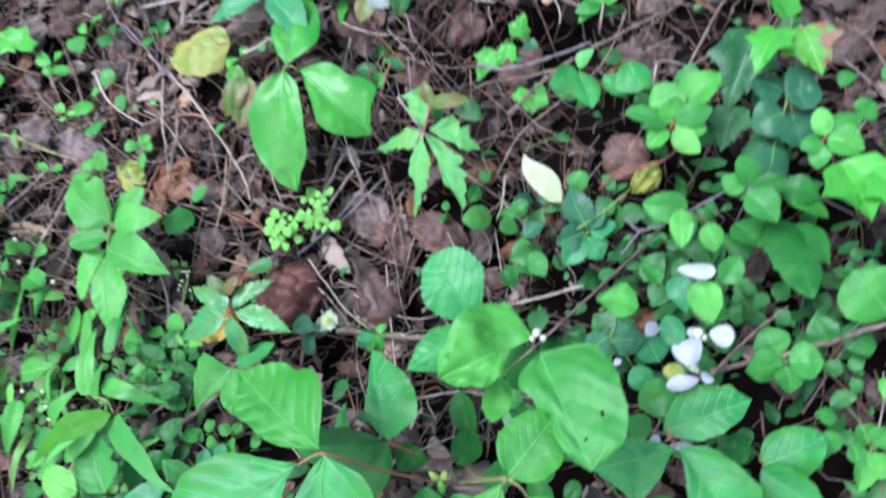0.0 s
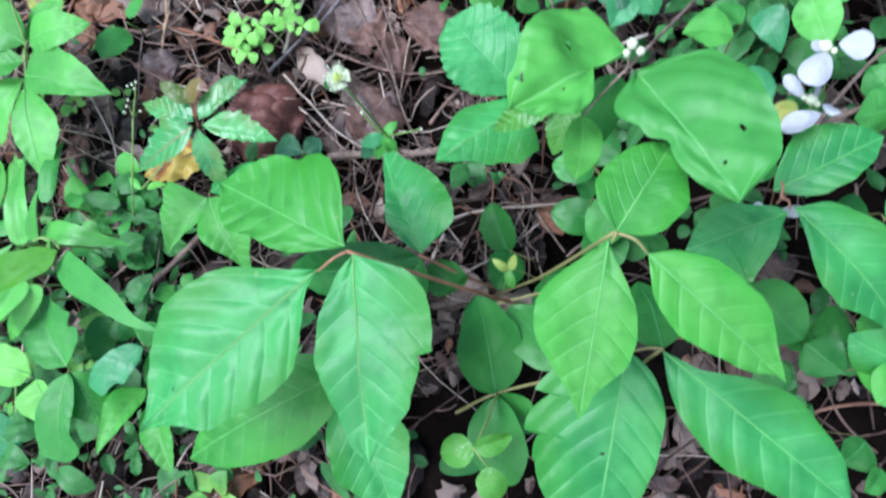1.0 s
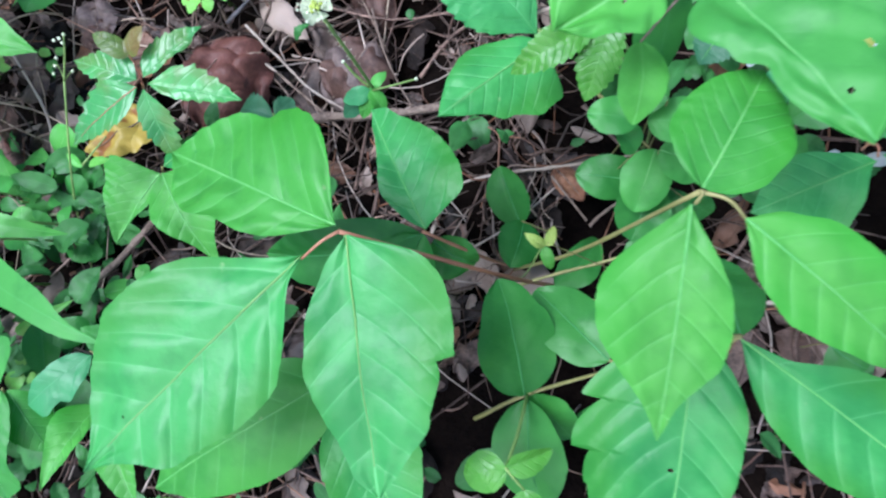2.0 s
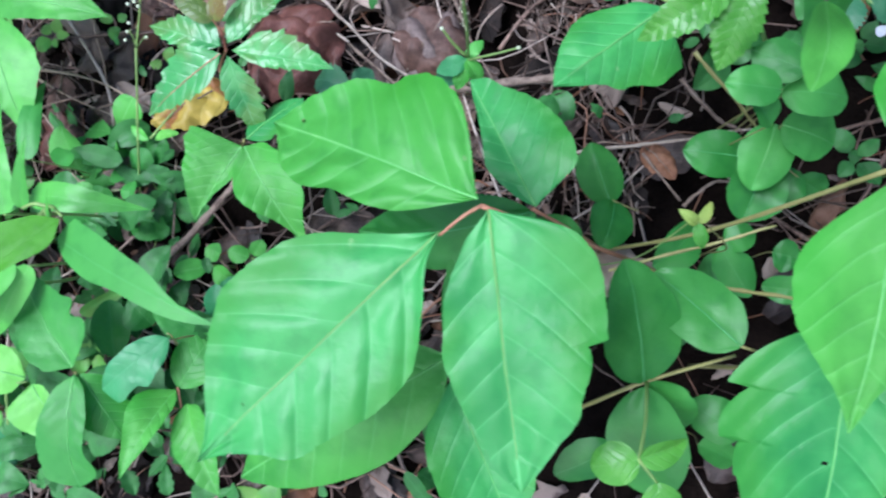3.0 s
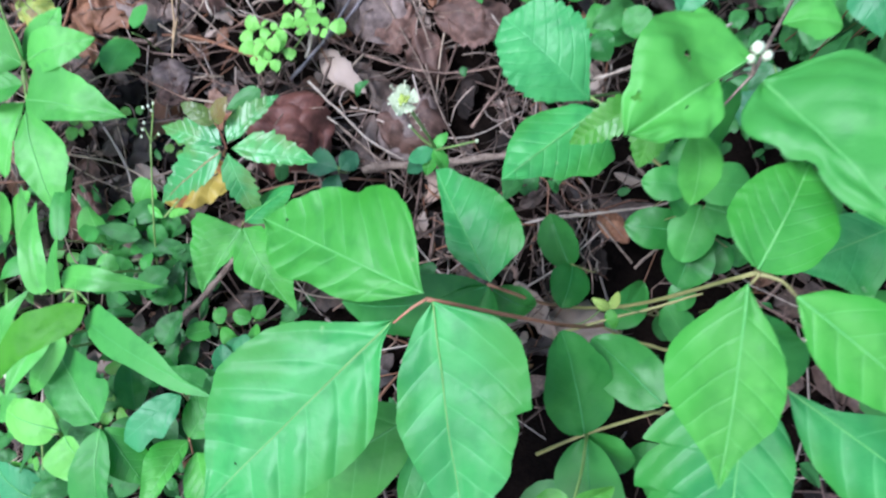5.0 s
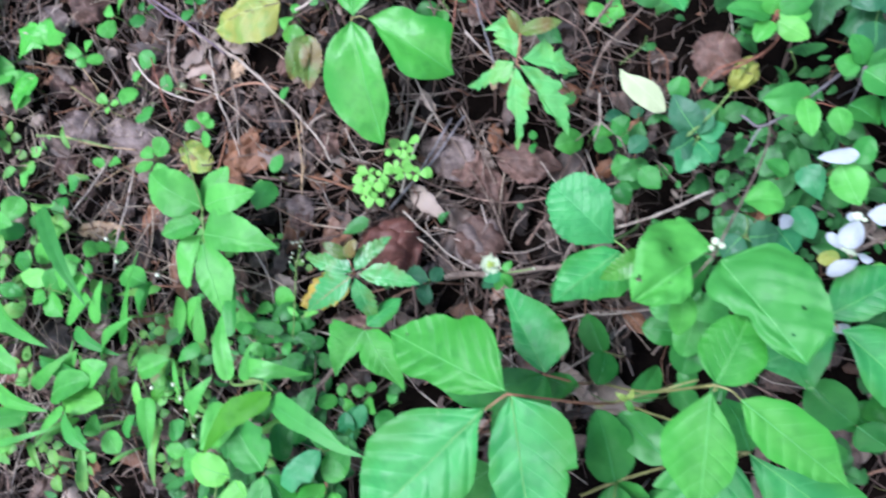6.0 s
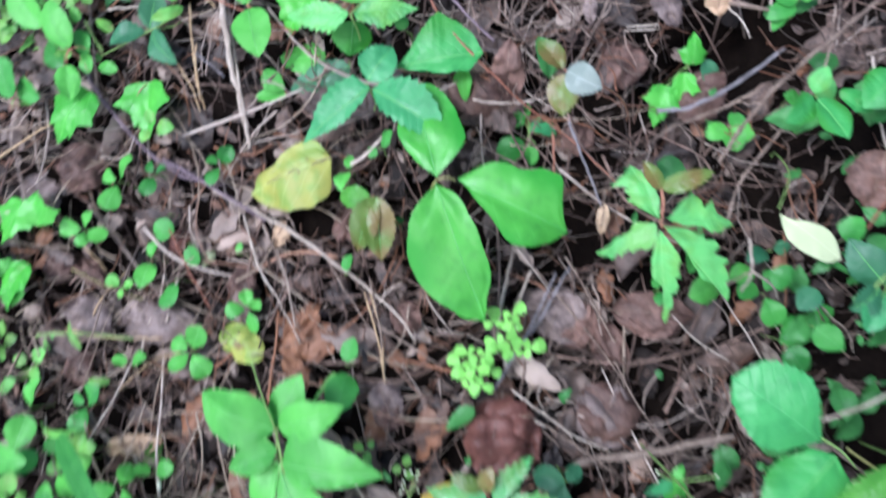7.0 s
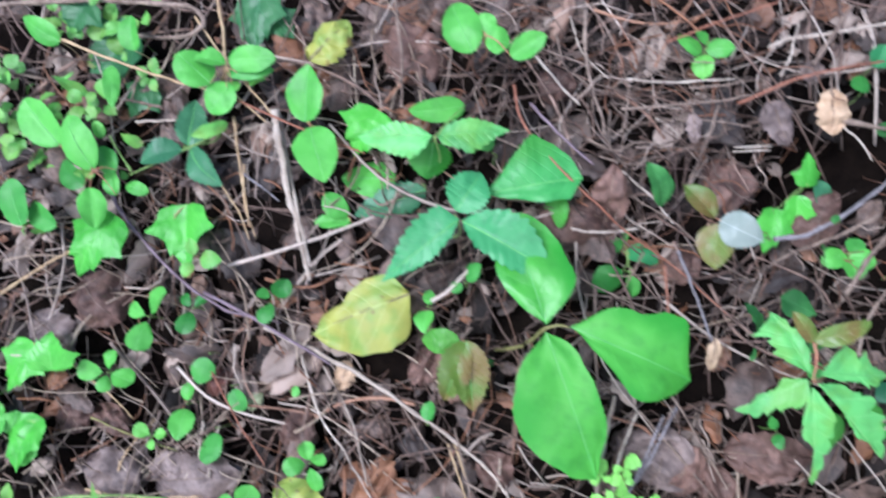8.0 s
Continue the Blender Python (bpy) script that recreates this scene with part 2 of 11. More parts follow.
# ---- builders ----


def ground_z(x, y):
    """The lie of the ground: shallow hollows and rises under the litter."""
    z = -0.004
    for gx, gy, r, h in ((0.13, -0.03, 0.09, -0.028), (-0.19, 0.08, 0.075, -0.030), (0.12, 0.20, 0.13, 0.026), (0.04, -0.27, 0.10, 0.026), (-0.06, 0.22, 0.09, 0.018), (-0.02, -0.07, 0.06, 0.010)):
        z += h * math.exp(-((x - gx) ** 2 + (y - gy) ** 2) / (2 * r * r))
    for gx, gy, r in ((0.247, 0.157, 0.022), (0.212, 0.145, 0.018), (0.25, -0.20, 0.030), (0.275, -0.14, 0.022), (0.24, -0.255, 0.024)):
        z -= 0.038 * math.exp(-((x - gx) ** 2 + (y - gy) ** 2) / (2 * r * r))
    far = max(0.0, math.hypot(x, y) - 0.8)
    return z + 0.006 * noise.noise((x * 14, y * 14, 0.0)) + min(0.12, far * 0.10) * noise.noise((x * 0.9, y * 0.9, 3.0))


LITTER = 0.014  # depth of the loose litter over the soil


def smooth(me):
    me.polygons.foreach_set("use_smooth", [True] * len(me.polygons))


def part(name, me, material, parent, label=""):
    """One mesh as a part under a thing."""
    me.materials.append(MAT[material])
    ob = new(name, me)
    if parent is not None:
        ob.parent = parent
        ob.matrix_parent_inverse = parent.matrix_basis.inverted()
    return tagged(ob, label)


def thing(name, place, label, category, group="", kind=""):
    ob = new(name)
    ob.empty_display_size = 0.01
    ob.matrix_basis = pose(*place)
    return tagged(ob, label, category, group, kind)


# outline of half a blade: powers at base and tip, teeth along an edge, depth of the teeth, rows
SHAPES = {
    "ivy": (0.82, 0.95, 4, 0.09, 72),
    "ivy_round": (0.56, 0.80, 3, 0.035, 72),
    "lance": (0.52, 1.15, 0, 0.0, 22),
    "ivy_plain": (0.70, 0.92, 3, 0.03, 64),
    "oval": (0.54, 0.60, 2, 0.05, 22),
    "egg": (0.52, 0.74, 2, 0.04, 22),
    "leafy": (0.62, 0.80, 5, 0.10, 24),
    "spoon": (0.85, 0.50, 0, 0.0, 14),
    "toothed": (0.60, 0.84, 10, 0.17, 60),
    "creeper_jag": (1.10, 1.00, 6, 0.32, 72),
    "round_toothed": (0.42, 0.46, 12, 0.085, 60),
    "creeper": (1.00, 0.88, 8, 0.24, 64),
    "broad": (1.05, 0.50, 3, 0.14, 30),
    "dead": (0.55, 0.70, 5, 0.22, 24),
    "blade": (0.30, 1.00, 0, 0.0, 18),
    "wavy": (0.50, 0.55, 3, 0.16, 26),
}
# side veins in each half of a blade
VEINS = {"ivy": 7, "ivy_round": 7, "ivy_plain": 7, "oval": 5, "egg": 5, "leafy": 6, "toothed": 9, "round_toothed": 7, "creeper": 7, "creeper_jag": 5, "broad": 6, "wavy": 5, "lobed": 4}
LOBES = ((0.0, 0.30), (0.05, 0.60), (0.12, 0.74), (0.20, 0.80), (0.30, 1.0), (0.37, 0.70), (0.45, 0.50), (0.56, 0.46), (0.70, 0.38), (0.85, 0.20), (1.0, 0.0))


UNEVEN = ("ivy", "ivy_plain", "ivy_round", "oval", "egg", "leafy", "wavy", "broad", "dead")


def saw(shape, u):
    """What the teeth of a saw-edged blade leave of its width."""
    teeth, depth = SHAPES[shape][2:4] if shape in SHAPES else (0, 0.0)
    if not teeth or shape in UNEVEN:
        return 1.0
    outer = min(1.0, max(0.0, (u - 0.2) * 3.5)) if shape in ("creeper", "creeper_jag") else 1.0
    return 1 - depth * outer * (1 - (u * teeth) % 1.0)


def notched(u, side, cuts):
    """What sharp notches leave of the width: each has a side, a place and a depth, and fades towards the tip."""
    rest = 1.0
    for cut_side, at, depth in cuts:
        if cut_side == side and u > at:
            rest *= 1 - depth * math.exp(-(u - at) / 0.09)
    return rest


def half_width(shape, u, side, seed, cuts=()):
    if shape == "lobed":
        for (u0, w0), (u1, w1) in zip(LOBES, LOBES[1:]):
            if u <= u1:
                w = w0 + (w1 - w0) * (u - u0) / (u1 - u0)
                break
        return w
    a, b, teeth, depth, _ = SHAPES[shape]
    peak = (a / (a + b)) ** a * (b / (a + b)) ** b
    w = u ** a * max(0.0, 1 - u) ** b / peak
    if teeth:
        if shape in UNEVEN:
            # few, uneven lobes on the outer half
            p = u * teeth + 0.37 * math.sin(seed * 7.7 + side * 2.1) + 0.5
            w *= 1 - depth * (1 - (p % 1.0)) ** 1.5 * min(1.0, max(0.0, (u - 0.15) * 4)) * (0.35 + 0.65 * abs(math.sin(seed * 3.3 + math.floor(p) * 2.4 + side)))
        else:
            w *= saw(shape, u)
    w *= 1 + (0.02 if shape in ("blade", "lance", "narrow") else 0.07) * noise.noise((u * 5.0, seed * 3.7, side * 4.1))
    return w * notched(u, side, cuts)


def along(widths, u):
    """A smooth outline through the widths of half a blade, closed at base and tip."""
    pts = (-widths[0], 0.0, *widths, 0.0, -widths[-1])
    k = u * (len(widths) + 1)
    i = min(int(k), len(widths))
    f = k - i
    p0, p1, p2, p3 = pts[i:i + 4]
    w = 0.5 * (2 * p1 + (p2 - p0) * f + (2 * p0 - 5 * p1 + 4 * p2 - p3) * f * f + (3 * p1 - p0 - 3 * p2 + p3) * f ** 3)
    return max(0.1, w)


def leaf_mesh(shape, base, tip, width, fold=0.12, bend=0.10, roll=0.0, twist=0.0, curl=0.0, ripple=0.0085, seed=0.0, columns=8, lop=0.0, cuts=(), crumple=0.03, profile=(), holes=()):
    """A blade from base to tip: fold lifts both halves, bend arches it, roll turns it about its midrib, curl drops the margins.
    profile gives the outline of both halves, in hundredths of the length at even steps; holes are eaten through at (place along, place across, radius)."""
    if shape in ("blade", "lance", "narrow"):
        ripple, crumple = 0.0, 0.01
    elif shape == "lobed":
        ripple = 0.002
    base, tip = Vector(base), Vector(tip)
    axis = tip - base
    length = axis.length
    axis.normalize()
    side = axis.cross(Vector((0, 0, 1)))
    side = side.normalized() if side.length > 0.05 else Vector((1, 0, 0))
    side = Matrix.Rotation(radians(roll), 3, axis) @ side
    up = side.cross(axis)
    rows = 36 if shape == "lobed" else SHAPES[shape][4] * (2 if columns > 30 else 1)
    half = max(*profile[0], *profile[1]) * length / 100 if profile else width / 2
    count = VEINS.get(shape, 4)
    verts, uvs, faces = [], [], []
    for i in range(rows + 1):
        u = i / rows
        uu = min(max(u, 0.004), 0.996)
        arch = bend * length * math.sin(math.pi * u)
        turn = radians(twist) * u
        s_i = side * math.cos(turn) + up * math.sin(turn)
        n_i = up * math.cos(turn) - side * math.sin(turn)
        for j in range(columns + 1):
            v = 2 * j / columns - 1
            hand = 1 if v > 0 else -1
            if profile:
                fray = 0.014 * noise.noise((uu * 26, hand * 3.0, seed * 2.3)) + 0.012 * noise.noise((uu * 60, hand * 5.0, seed))
                w = along(profile[hand > 0], uu) * (1 + fray) * length / 100 / half * notched(uu, hand, cuts) * saw(shape, uu)
            else:
                w = half_width(shape, uu, hand, seed, cuts) * (1 + lop * hand)
            x = v * w
            lift = fold * abs(x) * half - curl * half * x * x
            # side veins lie in furrows and the blade swells between them
            off = abs(x) * half / length
            phase = count * (u - 0.66 * off - 1.1 * off * off) + 0.16 * noise.noise((u * 3.0, hand * 2.0 + seed, seed * 1.3))
            swell = math.sin(math.pi * ((phase + (0.38 if x > 0 else 0.0)) % 1.0) ** 0.68) ** 2
            lift += ripple * length * (swell - 0.5) * min(1.0, abs(x) * 3)
            lift += crumple * half * 2 * noise.noise((u * 4.5, v * 2.2, seed * 3.1))
            lift += 0.09 * half * math.sin(u * 7 + seed * 5 + v * 1.5) * abs(x)
            ahead = 0.0
            if shape == "lobed":
                ahead = 0.10 * length * (abs(v) ** 2) * (1 if 0.1 < u < 0.7 else 0)
            verts.append(base + axis * (u * length + ahead) + s_i * (x * half) + n_i * (arch + lift))
            uvs.append((u, x, phase))
    for i in range(rows):
        for j in range(columns):
            a = i * (columns + 1) + j
            x, y = (i + 0.5) / rows * length, (uvs[a][1] + uvs[a + 1][1]) / 2 * half
            if any(math.hypot(x - hu * length, y - hv * half) < r * (1 + 0.3 * math.sin(3 * math.atan2(y - hv * half, x - hu * length))) for hu, hv, r in holes):
                continue
            faces.append((a, a + 1, a + columns + 2, a + columns + 1))
    return verts, faces, uvs


def mesh_of(name, verts, faces, uvs=None):
    me = bpy.data.meshes.new(name)
    me.from_pydata(verts, [], faces)
    if uvs:
        index = np.empty(len(me.loops), dtype=np.int32)
        me.loops.foreach_get("vertex_index", index)
        table = np.zeros((len(uvs), 4), dtype=np.float32)
        table[:, :3] = uvs
        for layer_name, first in (("UVMap", 0), ("Veins", 2)):
            layer = me.uv_layers.new(name=layer_name)
            layer.data.foreach_set("uv", table[index, first:first + 2].ravel())
    smooth(me)
    return me


leaf_count = [0]


def leaf(parent, shape, base, tip, width, material, name="leaf", label="", **opts):
    leaf_count[0] += 1
    k = leaf_count[0]
    rib_mat = opts.pop("rib", "rib_dark" if material in ("oval_dark", "under") else "rib")
    opts.setdefault("seed", k * 0.618)
    if "profile" in opts:
        opts = {"roll": 0, "twist": 0, "curl": 0.1, **opts}
    opts.setdefault("fold", 0.22 + 0.2 * math.sin(k * 1.7))
    opts.setdefault("bend", 0.09 + 0.06 * math.sin(k * 2.9))
    opts.setdefault("twist", 14 * math.sin(k * 4.3))
    opts.setdefault("roll", (26 if width < 0.035 else 9) * math.sin(k * 5.9))
    opts.setdefault("curl", 0.16 + 0.16 * math.sin(k * 3.1))
    verts, faces, uvs = leaf_mesh(shape, base, tip, width, **opts)
    ob = part(name, mesh_of(name, verts, faces, uvs), material, parent, label)
    if width > 0.020 and parent is not None and shape in ("ivy", "ivy_plain", "ivy_round", "broad", "toothed", "oval", "egg", "creeper", "creeper_jag"):
        # the raised midrib, tapering to the tip
        columns = opts.get("columns", 8)
        line = [verts[i] + Vector((0, 0, 0.00015)) for i in range(columns // 2, len(verts), columns + 1)]
        inner = line[:int(len(line) * 0.88):3]
        part("midrib", mesh_of("midrib", *tube_mesh(inner, 0.00036, 0.00014, sides=5, steps=2)), rib_mat, ob)
    return ob


def tube_mesh(points, r0, r1=None, sides=6, knots=0.0, seed=0.0, steps=5, crook=0.0):
    """A round stem through the points, tapering from r0 to r1, with slight knots."""
    r1 = r0 * 0.7 if r1 is None else r1
    pts = [Vector(p) for p in points]
    if len(pts) > 2:
        ext = [2 * pts[0] - pts[1]] + pts + [2 * pts[-1] - pts[-2]]
        line = []
        for i in range(1, len(ext) - 2):
            p0, p1, p2, p3 = ext[i - 1:i + 3]
            for k in range(steps):
                s = k / steps
                line.append(0.5 * (2 * p1 + (p2 - p0) * s + (2 * p0 - 5 * p1 + 4 * p2 - p3) * s * s + (3 * p1 - p0 - 3 * p2 + p3) * s ** 3))
        line.append(pts[-1])
    else:
        line = [pts[0].lerp(pts[1], k / 3) for k in range(4)]
    if crook:
        line = [p + Vector([crook * r0 * noise.noise((k * 0.41, seed * 7.0, c * 3.3)) for c in range(3)]) for k, p in enumerate(line)]
    verts, faces = [], []
    for i, p in enumerate(line):
        d = (line[min(i + 1, len(line) - 1)] - line[max(i - 1, 0)]).normalized()
        a = d.cross(Vector((0, 0, 1)) if abs(d.z) < 0.9 else Vector((1, 0, 0))).normalized()
        b = d.cross(a)
        f = i / (len(line) - 1)
        r = (r0 + (r1 - r0) * f) * (1 + knots * math.sin(i * 2.3 + seed * 9))
        for k in range(sides):
            t = 2 * math.pi * k / sides
            verts.append(p + a * (r * math.cos(t)) + b * (r * math.sin(t)))
    n = len(line)
    for i in range(n - 1):
        for k in range(sides):
            faces.append((i * sides + k, i * sides + (k + 1) % sides, (i + 1) * sides + (k + 1) % sides, (i + 1) * sides + k))
    faces.append(tuple(range(sides))[::-1])
    faces.append(tuple((n - 1) * sides + k for k in range(sides)))
    return verts, faces


def stem(parent, points, r0, material, r1=None, name="stem", label="", knots=0.06):
    x, y, z = points[0]
    if abs(z - ground_z(x, y)) < 0.012:
        # rooted in the soil below the litter
        points = [(x, y, ground_z(x, y) - LITTER - 0.004), *points]
    verts, faces = tube_mesh(points, r0, r1, knots=knots, seed=points[0][0] * 50)
    return part(name, mesh_of(name, verts, faces), material, parent, label)


def twig(points, r0, material, label, r1=None, group="fallen twigs"):
    # it lies on top of the loose litter
    points = [(x, y, max(z, ground_z(x, y) + 0.011)) for x, y, z in points]
    verts, faces = tube_mesh(points, r0 * 0.9, r1 if r1 is None else r1 * 0.8, sides=7, knots=0.22, seed=points[0][0] * 50, steps=7, crook=0.8)
    ob = part("twig", mesh_of("twig", verts, faces), material, None)
    return tagged(ob, label, "twig", group)


def dead_leaf(base, tip, width, material, label, shape="dead", **opts):
    opts.setdefault("fold", 0.35)
    opts.setdefault("bend", 0.12)
    opts.setdefault("curl", 0.9)
    opts.setdefault("ripple", 0.028)
    opts.setdefault("crumple", 0.26)
    base, tip = [(x, y, max(z, ground_z(x, y) + 0.006)) for x, y, z in (base, tip)]
    ob = thing("dead_leaf", base, label, "dead leaf", "fallen leaves")
    opts.setdefault("seed", base[0] * 91 + base[1] * 57)
    verts, faces, uvs = leaf_mesh(shape, base, tip, width, **opts)
    part("blade", mesh_of("blade", verts, faces, uvs), material, ob)
    columns = opts.get("columns", 8)
    line = [verts[i] + Vector((0, 0, 0.0002)) for i in range(columns // 2, len(verts), columns + 1)]
    back = (Vector(base) - Vector(tip)).normalized() * 0.008
    part("leaf_stalk", mesh_of("leaf_stalk", *tube_mesh([Vector(base) + back, *line[:-3:4]], 0.0006, 0.0002, sides=5, steps=2)), "twig", ob)
    return ob


def bead_mesh(place, r, squash=1.0, rings=5, sides=7):
    verts, faces = [Vector(place) + Vector((0, 0, -r * squash))], []
    for i in range(1, rings):
        a = math.pi * i / rings
        for k in range(sides):
            t = 2 * math.pi * k / sides
            verts.append(Vector(place) + Vector((r * math.sin(a) * math.cos(t), r * math.sin(a) * math.sin(t), -r * squash * math.cos(a))))
    verts.append(Vector(place) + Vector((0, 0, r * squash)))
    for k in range(sides):
        faces.append((0, 1 + (k + 1) % sides, 1 + k))
        for i in range(rings - 2):
            a, b = 1 + i * sides + k, 1 + i * sides + (k + 1) % sides
            faces.append((a, b, b + sides, a + sides))
        faces.append((len(verts) - 1, len(verts) - 1 - sides + k, len(verts) - 1 - sides + (k + 1) % sides))
    return verts, faces


def bead(parent, place, r, material, name="bud", squash=1.0):
    return part(name, mesh_of(name, *bead_mesh(place, r, squash)), material, parent)


def sprout(place, material, leaves, size, turn, label, shape="spoon", name="seedling", group="small seedlings"):
    """A small seedling: a short stem and a whorl of blades."""
    x, y, z = place
    p = thing(name, (x, y, ground_z(x, y)), label, "seedling", group)
    stem(p, [(x, y, ground_z(x, y) - 0.004), (x + 0.002, y, (z + ground_z(x, y)) / 2), (x, y, z)], 0.0007, "stem")
    for k in range(leaves):
        a = radians(turn + 360 * k / leaves + 13 * math.sin(k * 5.1 + turn))
        s = size * (1 + 0.22 * math.sin(k * 3.7 + turn))
        tip = (x + s * math.cos(a), y + s * math.sin(a), z + s * (0.15 + 0.3 * math.sin(k * 2.9 + turn)))
        leaf(p, shape, (x + 0.15 * s * math.cos(a), y + 0.15 * s * math.sin(a), z), tip, s * 0.76, material, columns=6, ripple=0.004)
    return p

# ---- plants and things ----

p = thing('ivy_plant', (0.232, -0.184, -0.0073), 'large bright green three-leaflet ivy leaf on a reddish stalk', 'plant', 'three-leaflet ivies')
stem(p, [(0.232, -0.184, -0.0073), (0.2072, -0.1806, 0.0831), (0.16, -0.168, 0.157)], 0.001, 'stem_red')
stem(p, [(0.16, -0.168, 0.157), (0.155, -0.171, 0.1585), (0.148, -0.176, 0.156)], 0.0006, 'stem_red', name="petiole")
leaf(p, 'ivy', (0.148, -0.175, 0.156), (0.073, -0.243, 0.150), 0.0568, 'ivy_soft', name='leaflet', rib='rib_tan', bend=0.03, fold=0.1, columns=40, holes=((0.76, 0.10, 0.0007), (0.90, -0.18, 0.0007)), roll=2, twist=0, profile=((4, 12, 19, 24, 25, 25, 23, 21, 19, 10, 4), (7, 15, 23, 28, 30, 31, 31, 27, 22, 14, 5)))
leaf(p, 'ivy', (0.159, -0.166, 0.157), (0.085, -0.133, 0.118), 0.0513, 'ivy', name='leaflet', bend=0.06, fold=0.15, columns=40, holes=((0.83, 0.12, 0.0008),), twist=-8, roll=0, profile=((5, 10, 14, 16, 16, 16, 18, 19, 17, 14, 7), (15, 26, 31, 33, 32, 26, 26, 23, 17, 12, 5)))
leaf(p, 'ivy_round', (0.162, -0.169, 0.156), (0.170, -0.250, 0.148), 0.0466, 'ivy_soft', name='leaflet', rib='rib_tan', bend=0.03, fold=0.12, columns=12, roll=4, twist=0, profile=((25, 33, 36, 36, 36, 35, 31, 26, 23, 15, 8), (8, 13, 17, 19, 20, 21, 19, 17, 14, 11, 8)), cuts=((-1, 0.49, 0.20),))

p = thing('ivy_plant', (0.204, -0.172, -0.0082), 'mid-green three-leaflet ivy leaf half hidden under a larger leaf', 'plant', 'three-leaflet ivies')
stem(p, [(0.204, -0.172, -0.0082), (0.196, -0.171, 0.0436), (0.174, -0.162, 0.086)], 0.001, 'stem_red')
leaf(p, 'ivy_round', (0.175, -0.161, 0.086), (0.149, -0.107, 0.068), 0.0338, 'ivy_soft', name='leaflet', fold=0.2, bend=0.06, roll=0, columns=10, profile=((7, 11, 14, 16, 14, 11, 9, 7, 5, 4, 2), (30, 36, 38, 38, 37, 35, 32, 27, 21, 15, 11)))
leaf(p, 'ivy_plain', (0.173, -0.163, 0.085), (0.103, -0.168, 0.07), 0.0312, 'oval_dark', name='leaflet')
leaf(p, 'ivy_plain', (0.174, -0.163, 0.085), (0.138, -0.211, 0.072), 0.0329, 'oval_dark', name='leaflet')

p = thing('ivy_plant', (0.154, -0.202, -0.0004), 'three-leaflet ivy leaf low under larger leaves', 'plant', 'three-leaflet ivies')
stem(p, [(0.154, -0.202, -0.0004), (0.154, -0.2106, 0.0504), (0.144, -0.216, 0.092)], 0.001, 'stem_tan')
leaf(p, 'ivy_plain', (0.142, -0.217, 0.092), (0.054, -0.268, 0.072), 0.0453, 'ivy', name='leaflet', bend=0.08, columns=10)
stem(p, [(0.144, -0.216, 0.092), (0.1445, -0.22, 0.092), (0.143, -0.226, 0.088)], 0.0006, 'stem_tan', name="petiole")
leaf(p, 'ivy', (0.143, -0.226, 0.088), (0.166, -0.283, 0.085), 0.0401, 'ivy_soft', name='leaflet', columns=10, seed=2.9)

p = thing('ivy_plant', (0.207, -0.174, -0.008), 'tall three-leaflet ivy leaf on a tan stalk', 'plant', 'three-leaflet ivies')
stem(p, [(0.207, -0.174, -0.008), (0.2326, -0.1726, 0.097), (0.261, -0.163, 0.183)], 0.001, 'stem_tan')
stem(p, [(0.261, -0.163, 0.183), (0.2615, -0.1635, 0.1845), (0.26, -0.166, 0.182)], 0.0006, 'stem_tan', name="petiole")
leaf(p, 'ivy', (0.259, -0.166, 0.182), (0.250, -0.227, 0.171), 0.0351, 'ivy_bright', name='leaflet', roll=0, bend=0.05, columns=12, fold=0.12, profile=((5, 11, 16, 20, 22, 23, 22, 19, 12, 6, 3), (10, 19, 27, 32, 33, 32, 29, 23, 16, 9, 4)))
stem(p, [(0.261, -0.163, 0.183), (0.2675, -0.1655, 0.1845), (0.272, -0.17, 0.182)], 0.0006, 'stem_tan', name="petiole")
leaf(p, 'ivy_plain', (0.272, -0.170, 0.182), (0.317, -0.211, 0.172), 0.0271, 'ivy_bright', name='leaflet', roll=0, bend=0.05, columns=12, fold=0.12, profile=((11, 16, 21, 23, 23, 23, 23, 21, 16, 10, 5), (8, 15, 18, 20, 21, 19, 17, 14, 12, 8, 2)))
leaf(p, 'ivy_round', (0.262, -0.162, 0.182), (0.281, -0.13, 0.172), 0.0306, 'ivy', name='leaflet', bend=0.06, columns=10, roll=0, twist=0)

p = thing('ivy_plant', (0.247, -0.23, -0.0051), 'lower three-leaflet ivy leaf with broad lobed leaflets', 'plant', 'three-leaflet ivies')
stem(p, [(0.247, -0.23, -0.0051), (0.2654, -0.2218, 0.0681), (0.283, -0.202, 0.128)], 0.0011, 'stem_tan')
stem(p, [(0.283, -0.202, 0.128), (0.277, -0.202, 0.13), (0.269, -0.204, 0.128)], 0.0007, 'stem_tan', name="petiole")
leaf(p, 'ivy_round', (0.269, -0.204, 0.128), (0.256, -0.282, 0.12), 0.0545, 'ivy_soft', name='leaflet', lop=0.28, roll=0, columns=36, holes=((0.52, 0.12, 0.0009),), seed=5.3, bend=0.04, fold=0.1, cuts=((1, 0.28, 0.2), (1, 0.48, 0.18)))
leaf(p, 'ivy', (0.283, -0.203, 0.128), (0.354, -0.260, 0.120), 0.0384, 'ivy_soft', name='leaflet', roll=0, columns=12, bend=0.04, fold=0.14, profile=((2, 4, 9, 14, 17, 20, 20, 18, 16, 13, 7), (8, 14, 18, 20, 22, 22, 20, 18, 16, 12, 6)))
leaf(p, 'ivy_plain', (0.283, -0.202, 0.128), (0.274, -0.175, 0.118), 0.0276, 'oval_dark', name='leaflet')

